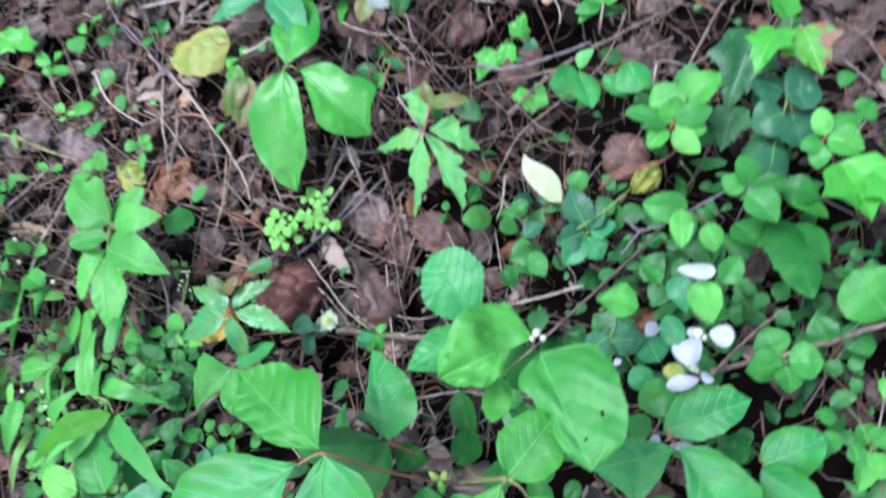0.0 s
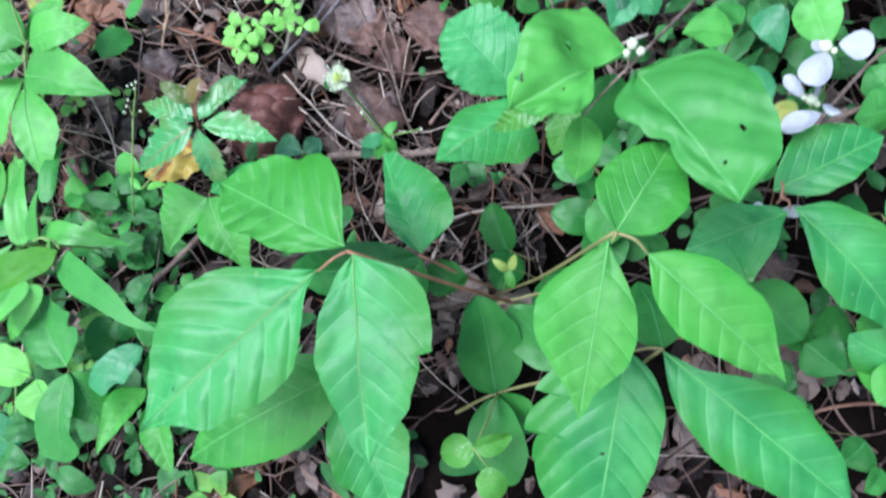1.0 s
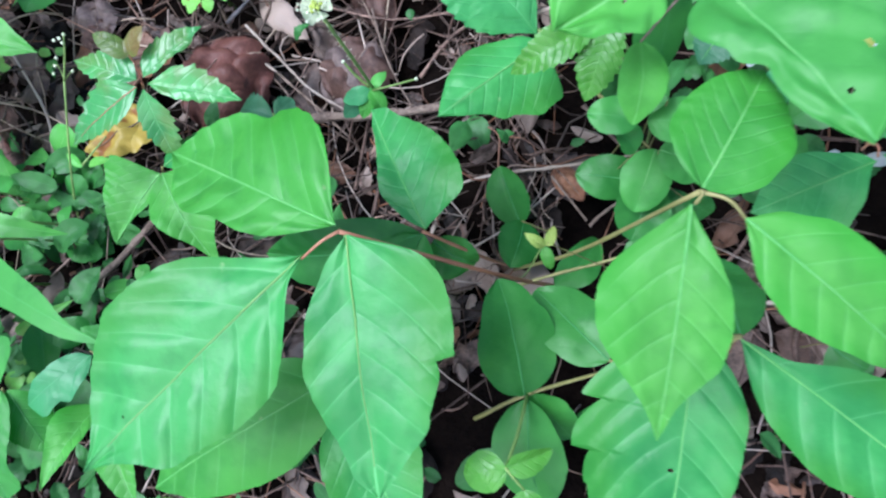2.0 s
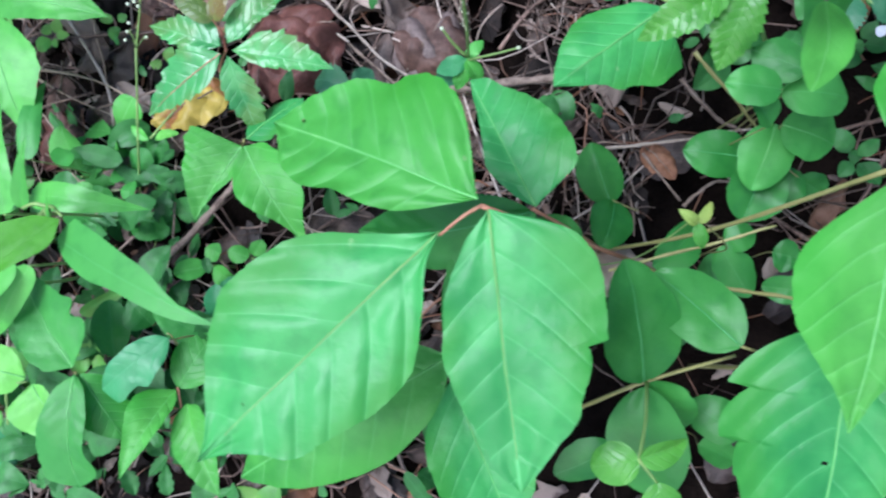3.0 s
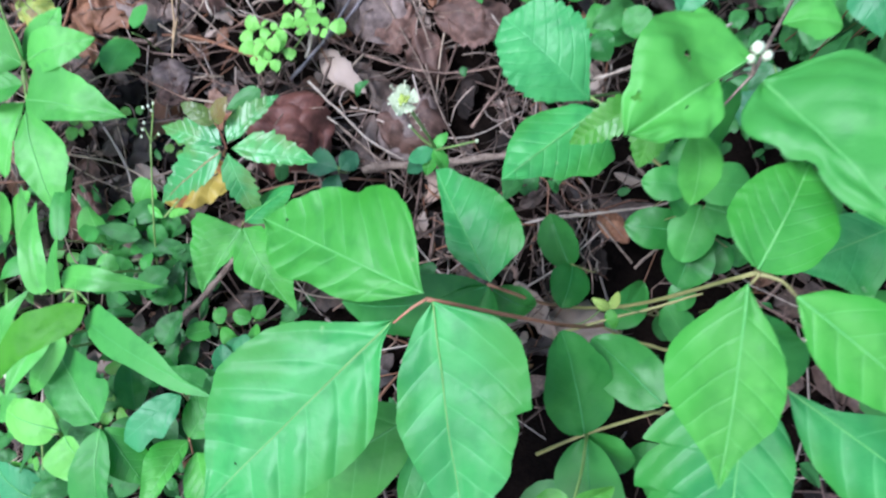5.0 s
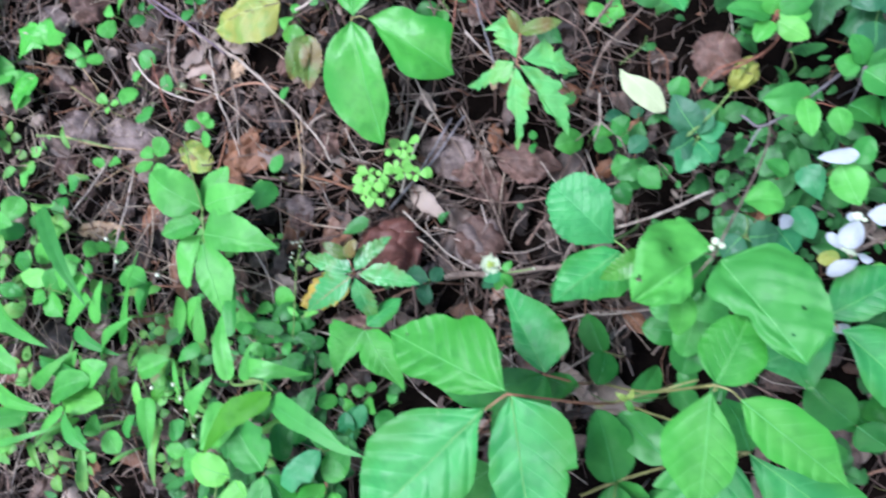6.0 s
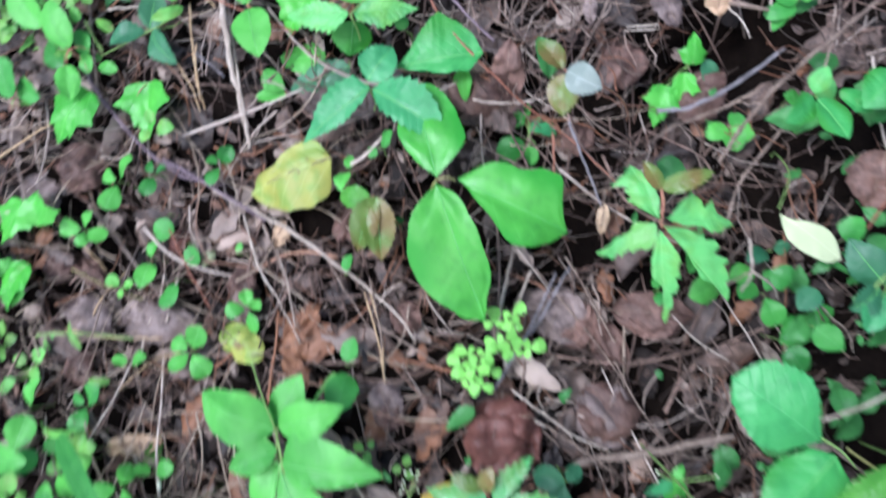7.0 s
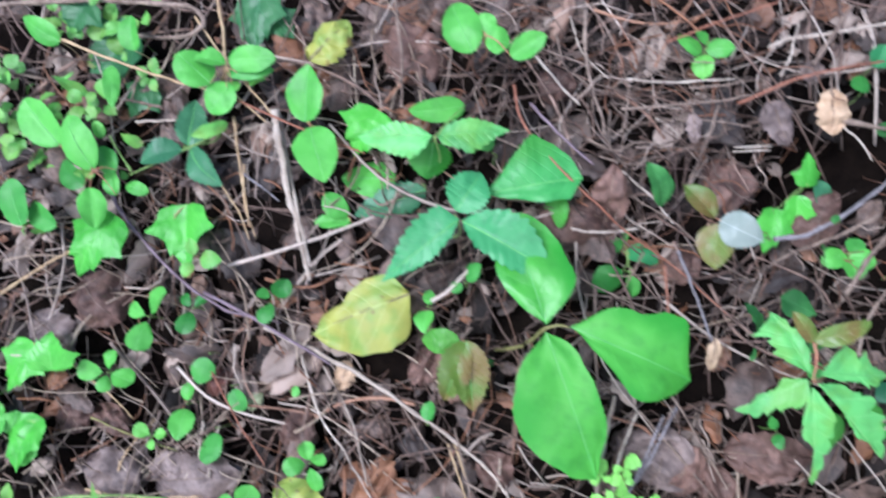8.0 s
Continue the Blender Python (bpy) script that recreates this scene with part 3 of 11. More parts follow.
p = thing('ivy_plant', (0.369, -0.101, -0.0073), 'three-leaflet ivy leaf with pale green folded leaflets', 'plant', 'three-leaflet ivies')
stem(p, [(0.369, -0.101, -0.0073), (0.3598, -0.118, 0.0506), (0.336, -0.136, 0.098)], 0.001, 'stem_red')
stem(p, [(0.336, -0.136, 0.098), (0.3365, -0.131, 0.1), (0.335, -0.128, 0.098)], 0.0006, 'stem_red', name="petiole")
leaf(p, 'ivy', (0.333, -0.133, 0.098), (0.377, -0.110, 0.101), 0.0288, 'ivy_soft', name='leaflet', fold=0.2, columns=10, profile=((13, 21, 28, 33, 35, 36, 33, 30, 25, 19, 11), (7, 14, 19, 22, 22, 22, 22, 19, 17, 14, 7)))
stem(p, [(0.336, -0.136, 0.098), (0.339, -0.1375, 0.099), (0.34, -0.141, 0.096)], 0.0006, 'stem_red', name="petiole")
leaf(p, 'ivy', (0.342, -0.140, 0.096), (0.390, -0.193, 0.080), 0.0366, 'ivy_soft', name='leaflet', columns=10, fold=0.15, profile=((15, 21, 24, 27, 28, 29, 26, 24, 20, 15, 9), (4, 9, 15, 19, 21, 21, 21, 16, 12, 9, 7)))
stem(p, [(0.336, -0.136, 0.098), (0.3365, -0.136, 0.0985), (0.335, -0.138, 0.095)], 0.0006, 'stem_red', name="petiole")
leaf(p, 'ivy_round', (0.340, -0.142, 0.095), (0.297, -0.159, 0.092), 0.0361, 'ivy_soft', name='leaflet', fold=0.3, columns=10, profile=((7, 16, 26, 32, 38, 44, 50, 39, 27, 18, 9), (9, 14, 17, 21, 25, 27, 28, 27, 23, 18, 9)))

p = thing('vine_plant', (0.336, 0.021, -0.0062), 'woody vine with large pale oval insect-bitten leaves', 'plant')
stem(p, [(0.336, 0.021, -0.0062), (0.312, -0.0312, 0.0918), (0.266, -0.102, 0.172)], 0.0009, 'twig')
leaf(p, 'oval', (0.269, -0.104, 0.172), (0.299, -0.154, 0.192), 0.0438, 'oval', name='leaflet', bend=0.05, columns=34, holes=((0.66, -0.52, 0.0011), (0.78, -0.1, 0.0010), (0.50, -0.2, 0.0006)), fold=0.08, curl=0.1, crumple=0.05, profile=((35, 43, 45, 47, 47, 46, 44, 43, 40, 35, 27), (18, 24, 24, 19, 18, 11, 13, 14, 13, 11, 7)))
stem(p, [(0.266, -0.102, 0.172), (0.2655, -0.0975, 0.175), (0.263, -0.095, 0.174)], 0.0005, 'twig', name="petiole")
leaf(p, 'wavy', (0.265, -0.098, 0.174), (0.226, -0.123, 0.194), 0.0373, 'oval_light', name='leaflet', bend=0.05, columns=34, holes=((0.42, 0.42, 0.0011), (0.86, 0.30, 0.0014), (0.6, -0.1, 0.0007)), curl=0.2, ripple=0.012, crumple=0.06, profile=((1, 1, 1, 1, 12, 22, 24, 26, 21, 17, 13), (38, 42, 46, 47, 48, 48, 45, 42, 34, 24, 18)))
stem(p, [(0.266, -0.102, 0.172), (0.259, -0.109, 0.171), (0.25, -0.118, 0.166)], 0.0005, 'twig', name="petiole")
leaf(p, 'egg', (0.25, -0.118, 0.166), (0.248, -0.14, 0.16), 0.015, 'oval_light', name='leaflet', fold=0.15)
stem(p, [(0.266, -0.102, 0.172), (0.2645, -0.1, 0.168), (0.261, -0.1, 0.16)], 0.0005, 'twig', name="petiole")
leaf(p, 'oval', (0.261, -0.1, 0.16), (0.256, -0.122, 0.14), 0.0186, 'oval', name='leaflet')
bead(p, (0.267, -0.095, 0.176), 0.0022, 'bud')
bead(p, (0.27, -0.097, 0.174), 0.0018, 'bud')
bead(p, (0.265, -0.098, 0.175), 0.0016, 'bud')

p = thing('bramble_plant', (0.241, -0.054, -0.0168), 'low plant with round crinkled toothed leaves', 'plant', 'toothed-leaf plants')
stem(p, [(0.241, -0.054, -0.0168), (0.237, -0.0674, 0.0353), (0.221, -0.08, 0.078)], 0.001, 'stem')
leaf(p, 'round_toothed', (0.221, -0.082, 0.078), (0.184, -0.043, 0.084), 0.0454, 'crinkled', name='leaflet', ripple=0.025, columns=10, profile=((9, 19, 29, 35, 38, 40, 39, 36, 31, 25, 18), (8, 16, 25, 33, 39, 44, 43, 42, 39, 36, 25)))
stem(p, [(0.221, -0.08, 0.078), (0.2275, -0.0865, 0.084), (0.232, -0.095, 0.086)], 0.0006, 'stem', name="petiole")
leaf(p, 'ivy_round', (0.224, -0.088, 0.086), (0.182, -0.118, 0.094), 0.0381, 'ivy_soft', name='leaflet', columns=12, bend=0.03, curl=0, fold=-0.45, roll=0, twist=0, profile=((36, 40, 41, 41, 35, 30, 28, 19, 14, 10, 5), (17, 21, 25, 29, 31, 32, 31, 27, 23, 16, 9)))

p = thing('bramble_plant', (0.276, -0.108, -0.011), 'young toothed shoot with glossy new leaflets', 'plant', 'toothed-leaf plants')
stem(p, [(0.276, -0.108, -0.011), (0.2684, -0.1034, 0.0556), (0.247, -0.089, 0.11)], 0.001, 'stem')
stem(p, [(0.247, -0.089, 0.11), (0.2455, -0.089, 0.113), (0.242, -0.091, 0.112)], 0.0006, 'stem', name="petiole")
leaf(p, 'toothed', (0.242, -0.091, 0.112), (0.211, -0.106, 0.105), 0.0158, 'young_green', name='leaflet', fold=0.25, ripple=0.02)
leaf(p, 'toothed', (0.248, -0.09, 0.112), (0.238, -0.117, 0.102), 0.0185, 'young_green', name='leaflet', fold=0.25, ripple=0.02)

p = thing('vine_plant', (0.271, -0.225, -0.0061), 'trailing vine with glossy dark oval leaves', 'plant', 'oval-leaf vines')
stem(p, [(0.205, -0.215, -0.002), (0.207, -0.219, 0.0457), (0.214, -0.226, 0.088)], 0.0008, 'stem_tan')
leaf(p, 'oval', (0.213, -0.226, 0.088), (0.205, -0.182, 0.105), 0.0304, 'oval_dark', name='leaflet', fold=0.15, bend=0.07, columns=10)
leaf(p, 'oval', (0.214, -0.228, 0.086), (0.218, -0.27, 0.075), 0.0304, 'oval_dark', name='leaflet')
stem(p, [(0.214, -0.226, 0.088), (0.216, -0.225, 0.088), (0.216, -0.226, 0.084)], 0.0005, 'stem_tan', name="petiole")
leaf(p, 'oval', (0.216, -0.226, 0.084), (0.231, -0.245, 0.07), 0.0191, 'oval', name='leaflet')
stem(p, [(0.214, -0.226, 0.088), (0.211, -0.237, 0.105), (0.207, -0.247, 0.117)], 0.0007, 'stem')
leaf(p, 'oval', (0.207, -0.247, 0.117), (0.192, -0.251, 0.112), 0.0145, 'young_green', name='leaflet', roll=0, fold=0.1)
leaf(p, 'egg', (0.207, -0.247, 0.117), (0.223, -0.241, 0.114), 0.0105, 'young_green', name='leaflet', fold=0.4)
stem(p, [(0.207, -0.247, 0.117), (0.210, -0.251, 0.116), (0.213, -0.255, 0.114)], 0.0006, 'stem', name='petiole')
leaf(p, 'oval', (0.213, -0.255, 0.114), (0.216, -0.270, 0.108), 0.0135, 'young_green', name='leaflet', roll=0, fold=0.15)
stem(p, [(0.192, -0.238, 0.07), (0.214, -0.226, 0.086), (0.247, -0.217, 0.08)], 0.0009, 'stem_tan')

p = thing('vine_plant', (0.292, -0.225, -0.0065), 'dark green oval vine leaves on a thin trailing stem', 'plant', 'oval-leaf vines')
stem(p, [(0.292, -0.225, -0.0065), (0.2768, -0.2228, 0.0521), (0.244, -0.212, 0.1)], 0.0007, 'stem_tan')
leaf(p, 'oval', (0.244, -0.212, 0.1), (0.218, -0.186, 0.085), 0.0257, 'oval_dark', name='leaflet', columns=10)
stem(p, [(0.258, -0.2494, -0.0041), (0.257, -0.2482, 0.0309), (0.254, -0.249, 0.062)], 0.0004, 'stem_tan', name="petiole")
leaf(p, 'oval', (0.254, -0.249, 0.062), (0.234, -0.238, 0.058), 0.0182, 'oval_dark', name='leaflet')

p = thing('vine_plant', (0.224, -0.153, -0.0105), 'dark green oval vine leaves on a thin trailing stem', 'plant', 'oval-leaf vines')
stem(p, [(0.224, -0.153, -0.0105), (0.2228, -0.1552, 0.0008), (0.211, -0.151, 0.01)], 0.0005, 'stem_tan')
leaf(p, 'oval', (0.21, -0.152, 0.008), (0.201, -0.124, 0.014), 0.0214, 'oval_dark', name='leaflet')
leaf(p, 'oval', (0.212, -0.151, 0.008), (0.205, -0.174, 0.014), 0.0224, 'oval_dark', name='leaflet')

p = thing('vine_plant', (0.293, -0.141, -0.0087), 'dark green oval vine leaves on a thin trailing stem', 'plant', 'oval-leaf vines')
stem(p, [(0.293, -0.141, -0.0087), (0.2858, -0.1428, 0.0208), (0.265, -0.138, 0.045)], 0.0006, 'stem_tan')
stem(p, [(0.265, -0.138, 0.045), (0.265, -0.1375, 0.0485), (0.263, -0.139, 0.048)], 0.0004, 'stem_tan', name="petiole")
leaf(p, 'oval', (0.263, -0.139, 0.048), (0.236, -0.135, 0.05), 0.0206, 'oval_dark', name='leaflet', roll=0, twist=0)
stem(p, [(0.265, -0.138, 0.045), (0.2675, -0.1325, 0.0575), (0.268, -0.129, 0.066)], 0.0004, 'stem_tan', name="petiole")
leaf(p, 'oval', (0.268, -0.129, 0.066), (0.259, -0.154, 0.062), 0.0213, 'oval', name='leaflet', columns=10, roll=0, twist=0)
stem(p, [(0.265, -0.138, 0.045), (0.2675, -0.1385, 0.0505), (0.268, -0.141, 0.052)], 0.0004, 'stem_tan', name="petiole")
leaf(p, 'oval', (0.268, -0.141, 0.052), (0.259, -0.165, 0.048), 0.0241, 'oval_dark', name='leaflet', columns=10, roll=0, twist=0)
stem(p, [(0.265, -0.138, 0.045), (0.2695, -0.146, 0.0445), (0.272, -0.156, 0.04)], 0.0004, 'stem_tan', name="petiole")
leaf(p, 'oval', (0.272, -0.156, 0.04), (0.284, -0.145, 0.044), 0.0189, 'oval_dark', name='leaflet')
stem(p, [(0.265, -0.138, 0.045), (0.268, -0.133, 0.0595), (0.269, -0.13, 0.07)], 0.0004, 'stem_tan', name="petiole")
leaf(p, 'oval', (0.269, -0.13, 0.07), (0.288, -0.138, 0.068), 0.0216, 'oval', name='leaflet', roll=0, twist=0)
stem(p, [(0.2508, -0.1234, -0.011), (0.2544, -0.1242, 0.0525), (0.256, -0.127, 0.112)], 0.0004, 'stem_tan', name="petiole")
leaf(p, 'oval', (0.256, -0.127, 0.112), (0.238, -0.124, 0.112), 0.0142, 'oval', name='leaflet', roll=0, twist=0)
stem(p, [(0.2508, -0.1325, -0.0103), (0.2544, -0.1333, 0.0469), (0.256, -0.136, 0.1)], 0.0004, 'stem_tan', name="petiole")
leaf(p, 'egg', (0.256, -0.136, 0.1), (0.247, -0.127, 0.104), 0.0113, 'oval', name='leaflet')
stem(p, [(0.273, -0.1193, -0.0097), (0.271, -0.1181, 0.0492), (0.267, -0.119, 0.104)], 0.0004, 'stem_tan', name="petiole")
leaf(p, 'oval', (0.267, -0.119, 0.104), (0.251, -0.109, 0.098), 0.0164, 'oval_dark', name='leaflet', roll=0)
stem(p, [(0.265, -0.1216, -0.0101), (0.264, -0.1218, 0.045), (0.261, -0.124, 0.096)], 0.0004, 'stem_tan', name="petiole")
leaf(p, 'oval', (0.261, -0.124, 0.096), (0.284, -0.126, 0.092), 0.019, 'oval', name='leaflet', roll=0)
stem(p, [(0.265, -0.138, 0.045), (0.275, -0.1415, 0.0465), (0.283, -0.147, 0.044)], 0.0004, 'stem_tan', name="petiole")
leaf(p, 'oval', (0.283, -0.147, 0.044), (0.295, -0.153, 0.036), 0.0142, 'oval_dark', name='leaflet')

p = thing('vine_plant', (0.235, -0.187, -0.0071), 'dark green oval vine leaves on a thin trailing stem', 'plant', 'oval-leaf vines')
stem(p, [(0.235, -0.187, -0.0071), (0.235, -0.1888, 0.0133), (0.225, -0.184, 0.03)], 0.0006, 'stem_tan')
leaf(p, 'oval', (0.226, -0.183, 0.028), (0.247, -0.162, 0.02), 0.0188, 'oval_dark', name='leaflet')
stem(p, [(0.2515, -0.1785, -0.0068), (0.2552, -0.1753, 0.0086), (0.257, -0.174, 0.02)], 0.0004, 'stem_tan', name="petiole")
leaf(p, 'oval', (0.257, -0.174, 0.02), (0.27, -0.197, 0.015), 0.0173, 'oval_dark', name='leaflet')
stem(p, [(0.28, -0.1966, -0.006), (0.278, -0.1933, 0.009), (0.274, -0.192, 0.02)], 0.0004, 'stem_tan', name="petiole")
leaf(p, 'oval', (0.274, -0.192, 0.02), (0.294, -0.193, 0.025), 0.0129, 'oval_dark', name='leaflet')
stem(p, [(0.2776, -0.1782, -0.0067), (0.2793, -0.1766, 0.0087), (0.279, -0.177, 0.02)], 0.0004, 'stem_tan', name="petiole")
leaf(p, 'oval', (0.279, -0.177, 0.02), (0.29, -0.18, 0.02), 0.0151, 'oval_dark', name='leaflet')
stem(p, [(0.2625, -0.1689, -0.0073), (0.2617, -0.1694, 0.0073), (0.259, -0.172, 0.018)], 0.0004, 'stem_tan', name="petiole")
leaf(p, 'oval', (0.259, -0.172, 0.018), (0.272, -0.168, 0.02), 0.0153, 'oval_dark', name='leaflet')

p = thing('vine_plant', (0.215, -0.265, -0.0019), 'dark green oval vine leaves on a thin trailing stem', 'plant', 'oval-leaf vines')
stem(p, [(0.215, -0.265, -0.0019), (0.2154, -0.2648, 0.0266), (0.206, -0.257, 0.05)], 0.0006, 'stem_tan')
leaf(p, 'oval', (0.206, -0.257, 0.05), (0.181, -0.27, 0.048), 0.0179, 'oval_dark', name='leaflet')
stem(p, [(0.2442, -0.2611, -0.0032), (0.2431, -0.258, 0.0229), (0.24, -0.257, 0.045)], 0.0004, 'stem_tan', name="petiole")
leaf(p, 'oval', (0.24, -0.257, 0.045), (0.255, -0.264, 0.042), 0.0129, 'oval', name='leaflet')
stem(p, [(0.2508, -0.2691, -0.0035), (0.2544, -0.2656, 0.0228), (0.256, -0.264, 0.045)], 0.0004, 'stem_tan', name="petiole")
leaf(p, 'oval', (0.256, -0.264, 0.045), (0.264, -0.259, 0.04), 0.0117, 'oval', name='leaflet')
stem(p, [(0.142, -0.2467, 0.0076), (0.142, -0.2448, 0.0268), (0.14, -0.245, 0.042)], 0.0004, 'stem_tan', name="petiole")
leaf(p, 'oval', (0.14, -0.245, 0.042), (0.125, -0.258, 0.038), 0.0144, 'oval_dark', name='leaflet')
stem(p, [(0.1229, -0.2782, 0.0118), (0.1235, -0.2746, 0.0279), (0.122, -0.273, 0.04)], 0.0004, 'stem_tan', name="petiole")
leaf(p, 'oval', (0.122, -0.273, 0.04), (0.13, -0.278, 0.038), 0.0105, 'oval_dark', name='leaflet')
stem(p, [(0.2696, -0.2541, -0.0045), (0.2688, -0.2561, 0.0297), (0.266, -0.26, 0.06)], 0.0004, 'stem_tan', name="petiole")
leaf(p, 'oval', (0.266, -0.26, 0.06), (0.261, -0.278, 0.055), 0.0133, 'oval_dark', name='leaflet')

p = thing('vine_plant', (0.255, -0.176, -0.008), 'thin tan vine with a folded yellow-green leaf bud', 'plant', 'oval-leaf vines')
stem(p, [(0.255, -0.176, -0.008), (0.2462, -0.1774, 0.075), (0.223, -0.172, 0.143)], 0.0003, 'stem_tan')
leaf(p, 'egg', (0.222, -0.173, 0.142), (0.216, -0.169, 0.146), 0.0036, 'yellow', name='leaflet')
leaf(p, 'egg', (0.223, -0.173, 0.142), (0.225, -0.167, 0.146), 0.0036, 'yellow', name='leaflet')
leaf(p, 'egg', (0.222, -0.173, 0.142), (0.224, -0.18, 0.138), 0.0043, 'young_green', name='leaflet')

p = thing('creeper_plant', (0.011, -0.08, -0.0025), 'five-leaflet creeper with glossy reddish-green toothed leaflets', 'plant', 'five-leaflet creepers')
stem(p, [(0.011, -0.08, -0.0025), (0.0306, -0.0882, 0.0429), (0.05, -0.093, 0.08)], 0.0009, 'stem_red')
leaf(p, 'creeper', (0.051, -0.091, 0.081), (0.076, -0.069, 0.078), 0.0134, 'creeper', name='leaflet', rib='stem_red', bend=0.05, fold=0.18, columns=10, ripple=0.003, profile=((14, 20, 25, 28, 30, 28, 25, 21, 17, 13, 7), (4, 8, 9, 9, 9, 10, 10, 10, 8, 5, 2)))
leaf(p, 'creeper', (0.053, -0.094, 0.081), (0.094, -0.102, 0.076), 0.0177, 'creeper', name='leaflet', rib='stem_red', bend=0.05, fold=0.18, columns=10, ripple=0.003, profile=((7, 15, 22, 24, 26, 29, 25, 21, 17, 12, 6), (4, 8, 10, 12, 13, 12, 12, 10, 9, 7, 3)))
leaf(p, 'creeper', (0.051, -0.096, 0.081), (0.057, -0.124, 0.062), 0.0162, 'creeper', name='leaflet', rib='stem_red', bend=0.05, fold=0.18, columns=10, ripple=0.003, profile=((5, 11, 16, 21, 24, 25, 25, 24, 22, 18, 11), (8, 16, 19, 22, 22, 22, 22, 19, 16, 12, 7)))
leaf(p, 'creeper', (0.048, -0.095, 0.081), (0.011, -0.117, 0.070), 0.0231, 'creeper', name='leaflet', rib='stem_red', bend=0.05, fold=0.18, columns=10, ripple=0.003, profile=((8, 14, 19, 21, 22, 21, 18, 16, 12, 8, 4), (11, 19, 26, 30, 30, 29, 24, 18, 15, 11, 6)))
leaf(p, 'creeper', (0.048, -0.092, 0.081), (0.013, -0.079, 0.074), 0.0175, 'creeper', name='leaflet', rib='stem_red', bend=0.05, fold=0.18, columns=10, ripple=0.003, profile=((6, 11, 13, 15, 17, 16, 16, 14, 12, 9, 4), (14, 25, 27, 29, 27, 24, 21, 17, 12, 8, 4)))
stem(p, [(0.05, -0.093, 0.08), (0.049, -0.0865, 0.084), (0.046, -0.082, 0.084)], 0.0005, 'stem_red', name="petiole")
leaf(p, 'egg', (0.046, -0.082, 0.084), (0.03, -0.072, 0.086), 0.0093, 'young', name='leaflet')
stem(p, [(0.05, -0.093, 0.08), (0.049, -0.0865, 0.084), (0.046, -0.082, 0.084)], 0.0005, 'stem_red', name="petiole")
leaf(p, 'egg', (0.046, -0.082, 0.084), (0.054, -0.071, 0.088), 0.0101, 'young', name='leaflet')

p = thing('ivy_plant', (0.021, -0.126, 0.0004), 'small three-leaflet ivy with soft pale green leaflets', 'plant', 'three-leaflet ivies')
stem(p, [(0.021, -0.126, 0.0004), (0.0378, -0.1298, 0.0376), (0.053, -0.128, 0.068)], 0.0008, 'stem_tan')
leaf(p, 'ivy', (0.052, -0.131, 0.068), (0.030, -0.162, 0.065), 0.0267, 'ivy_bright', name='leaflet', columns=10, profile=((12, 15, 16, 14, 12, 9, 6, 4, 2, 1, 1), (49, 52, 54, 49, 44, 43, 39, 30, 23, 15, 8)))
leaf(p, 'ivy', (0.053, -0.131, 0.068), (0.078, -0.173, 0.063), 0.0260, 'ivy_bright', name='leaflet', columns=10, profile=((18, 23, 27, 28, 28, 29, 28, 25, 18, 12, 7), (13, 18, 22, 24, 23, 20, 16, 10, 6, 3, 1)))
leaf(p, 'ivy', (0.054, -0.128, 0.068), (0.077, -0.11, 0.062), 0.0203, 'ivy_soft', name='leaflet', seed=8.2)
dead_leaf((0.025, -0.092, 0.023), (-0.011, -0.111, 0.026), 0.0264, 'yellow_warm', 'fallen yellow leaf with brown spots', fold=0.05, curl=0.2)

p = thing('flower_stalk', (-0.029, -0.146, 0.0047), 'thin green stalk with tiny white buds', 'plant')
stem(p, [(-0.029, -0.146, 0.0047), (-0.0134, -0.1242, 0.0362), (-0, -0.084, 0.062)], 0.0007, 'stem')
stem(p, [(-0, -0.084, 0.062), (0.007, -0.075, 0.072), (0.012, -0.068, 0.08)], 0.0005, 'stem')
stem(p, [(-0.005, -0.12, 0.04), (0.002, -0.114, 0.042), (0.01, -0.107, 0.044)], 0.0006, 'stem')
stem(p, [(-0, -0.084, 0.062), (0.006, -0.079, 0.064)], 0.0003, 'stem')
stem(p, [(-0, -0.083, 0.062), (-0.001, -0.077, 0.066)], 0.0003, 'stem')
bead(p, (0.003, -0.069, 0.074), 0.0008, 'bud', name='flower_bud')
bead(p, (0.007, -0.069, 0.076), 0.0008, 'bud', name='flower_bud')
bead(p, (0.012, -0.069, 0.08), 0.0008, 'bud', name='flower_bud')
bead(p, (-0, -0.075, 0.068), 0.0008, 'bud', name='flower_bud')
bead(p, (-0.002, -0.078, 0.066), 0.0008, 'bud', name='flower_bud')
bead(p, (0.007, -0.081, 0.066), 0.0008, 'bud', name='flower_bud')
bead(p, (-0.004, -0.081, 0.064), 0.0008, 'bud', name='flower_bud')
bead(p, (0.01, -0.072, 0.078), 0.0008, 'bud', name='flower_bud')
leaf(p, 'egg', (-0.008, -0.118, 0.03), (0.004, -0.116, 0.03), 0.0061, 'lime')
leaf(p, 'egg', (-0.013, -0.118, 0.028), (-0.022, -0.111, 0.028), 0.0056, 'oval_light')

p = thing('leafy_plant', (-0.103, -0.064, -0.0045), 'slender plant with pairs of pointed pale green leaves', 'plant')
stem(p, [(-0.103, -0.064, -0.0045), (-0.0878, -0.057, 0.031), (-0.075, -0.039, 0.06)], 0.001, 'stem')
stem(p, [(-0.075, -0.039, 0.06), (-0.0745, -0.0365, 0.062), (-0.076, -0.036, 0.06)], 0.0006, 'stem', name="petiole")
leaf(p, 'ivy_plain', (-0.076, -0.036, 0.06), (-0.118, -0.007, 0.062), 0.0357, 'oval_light', name='leaflet')
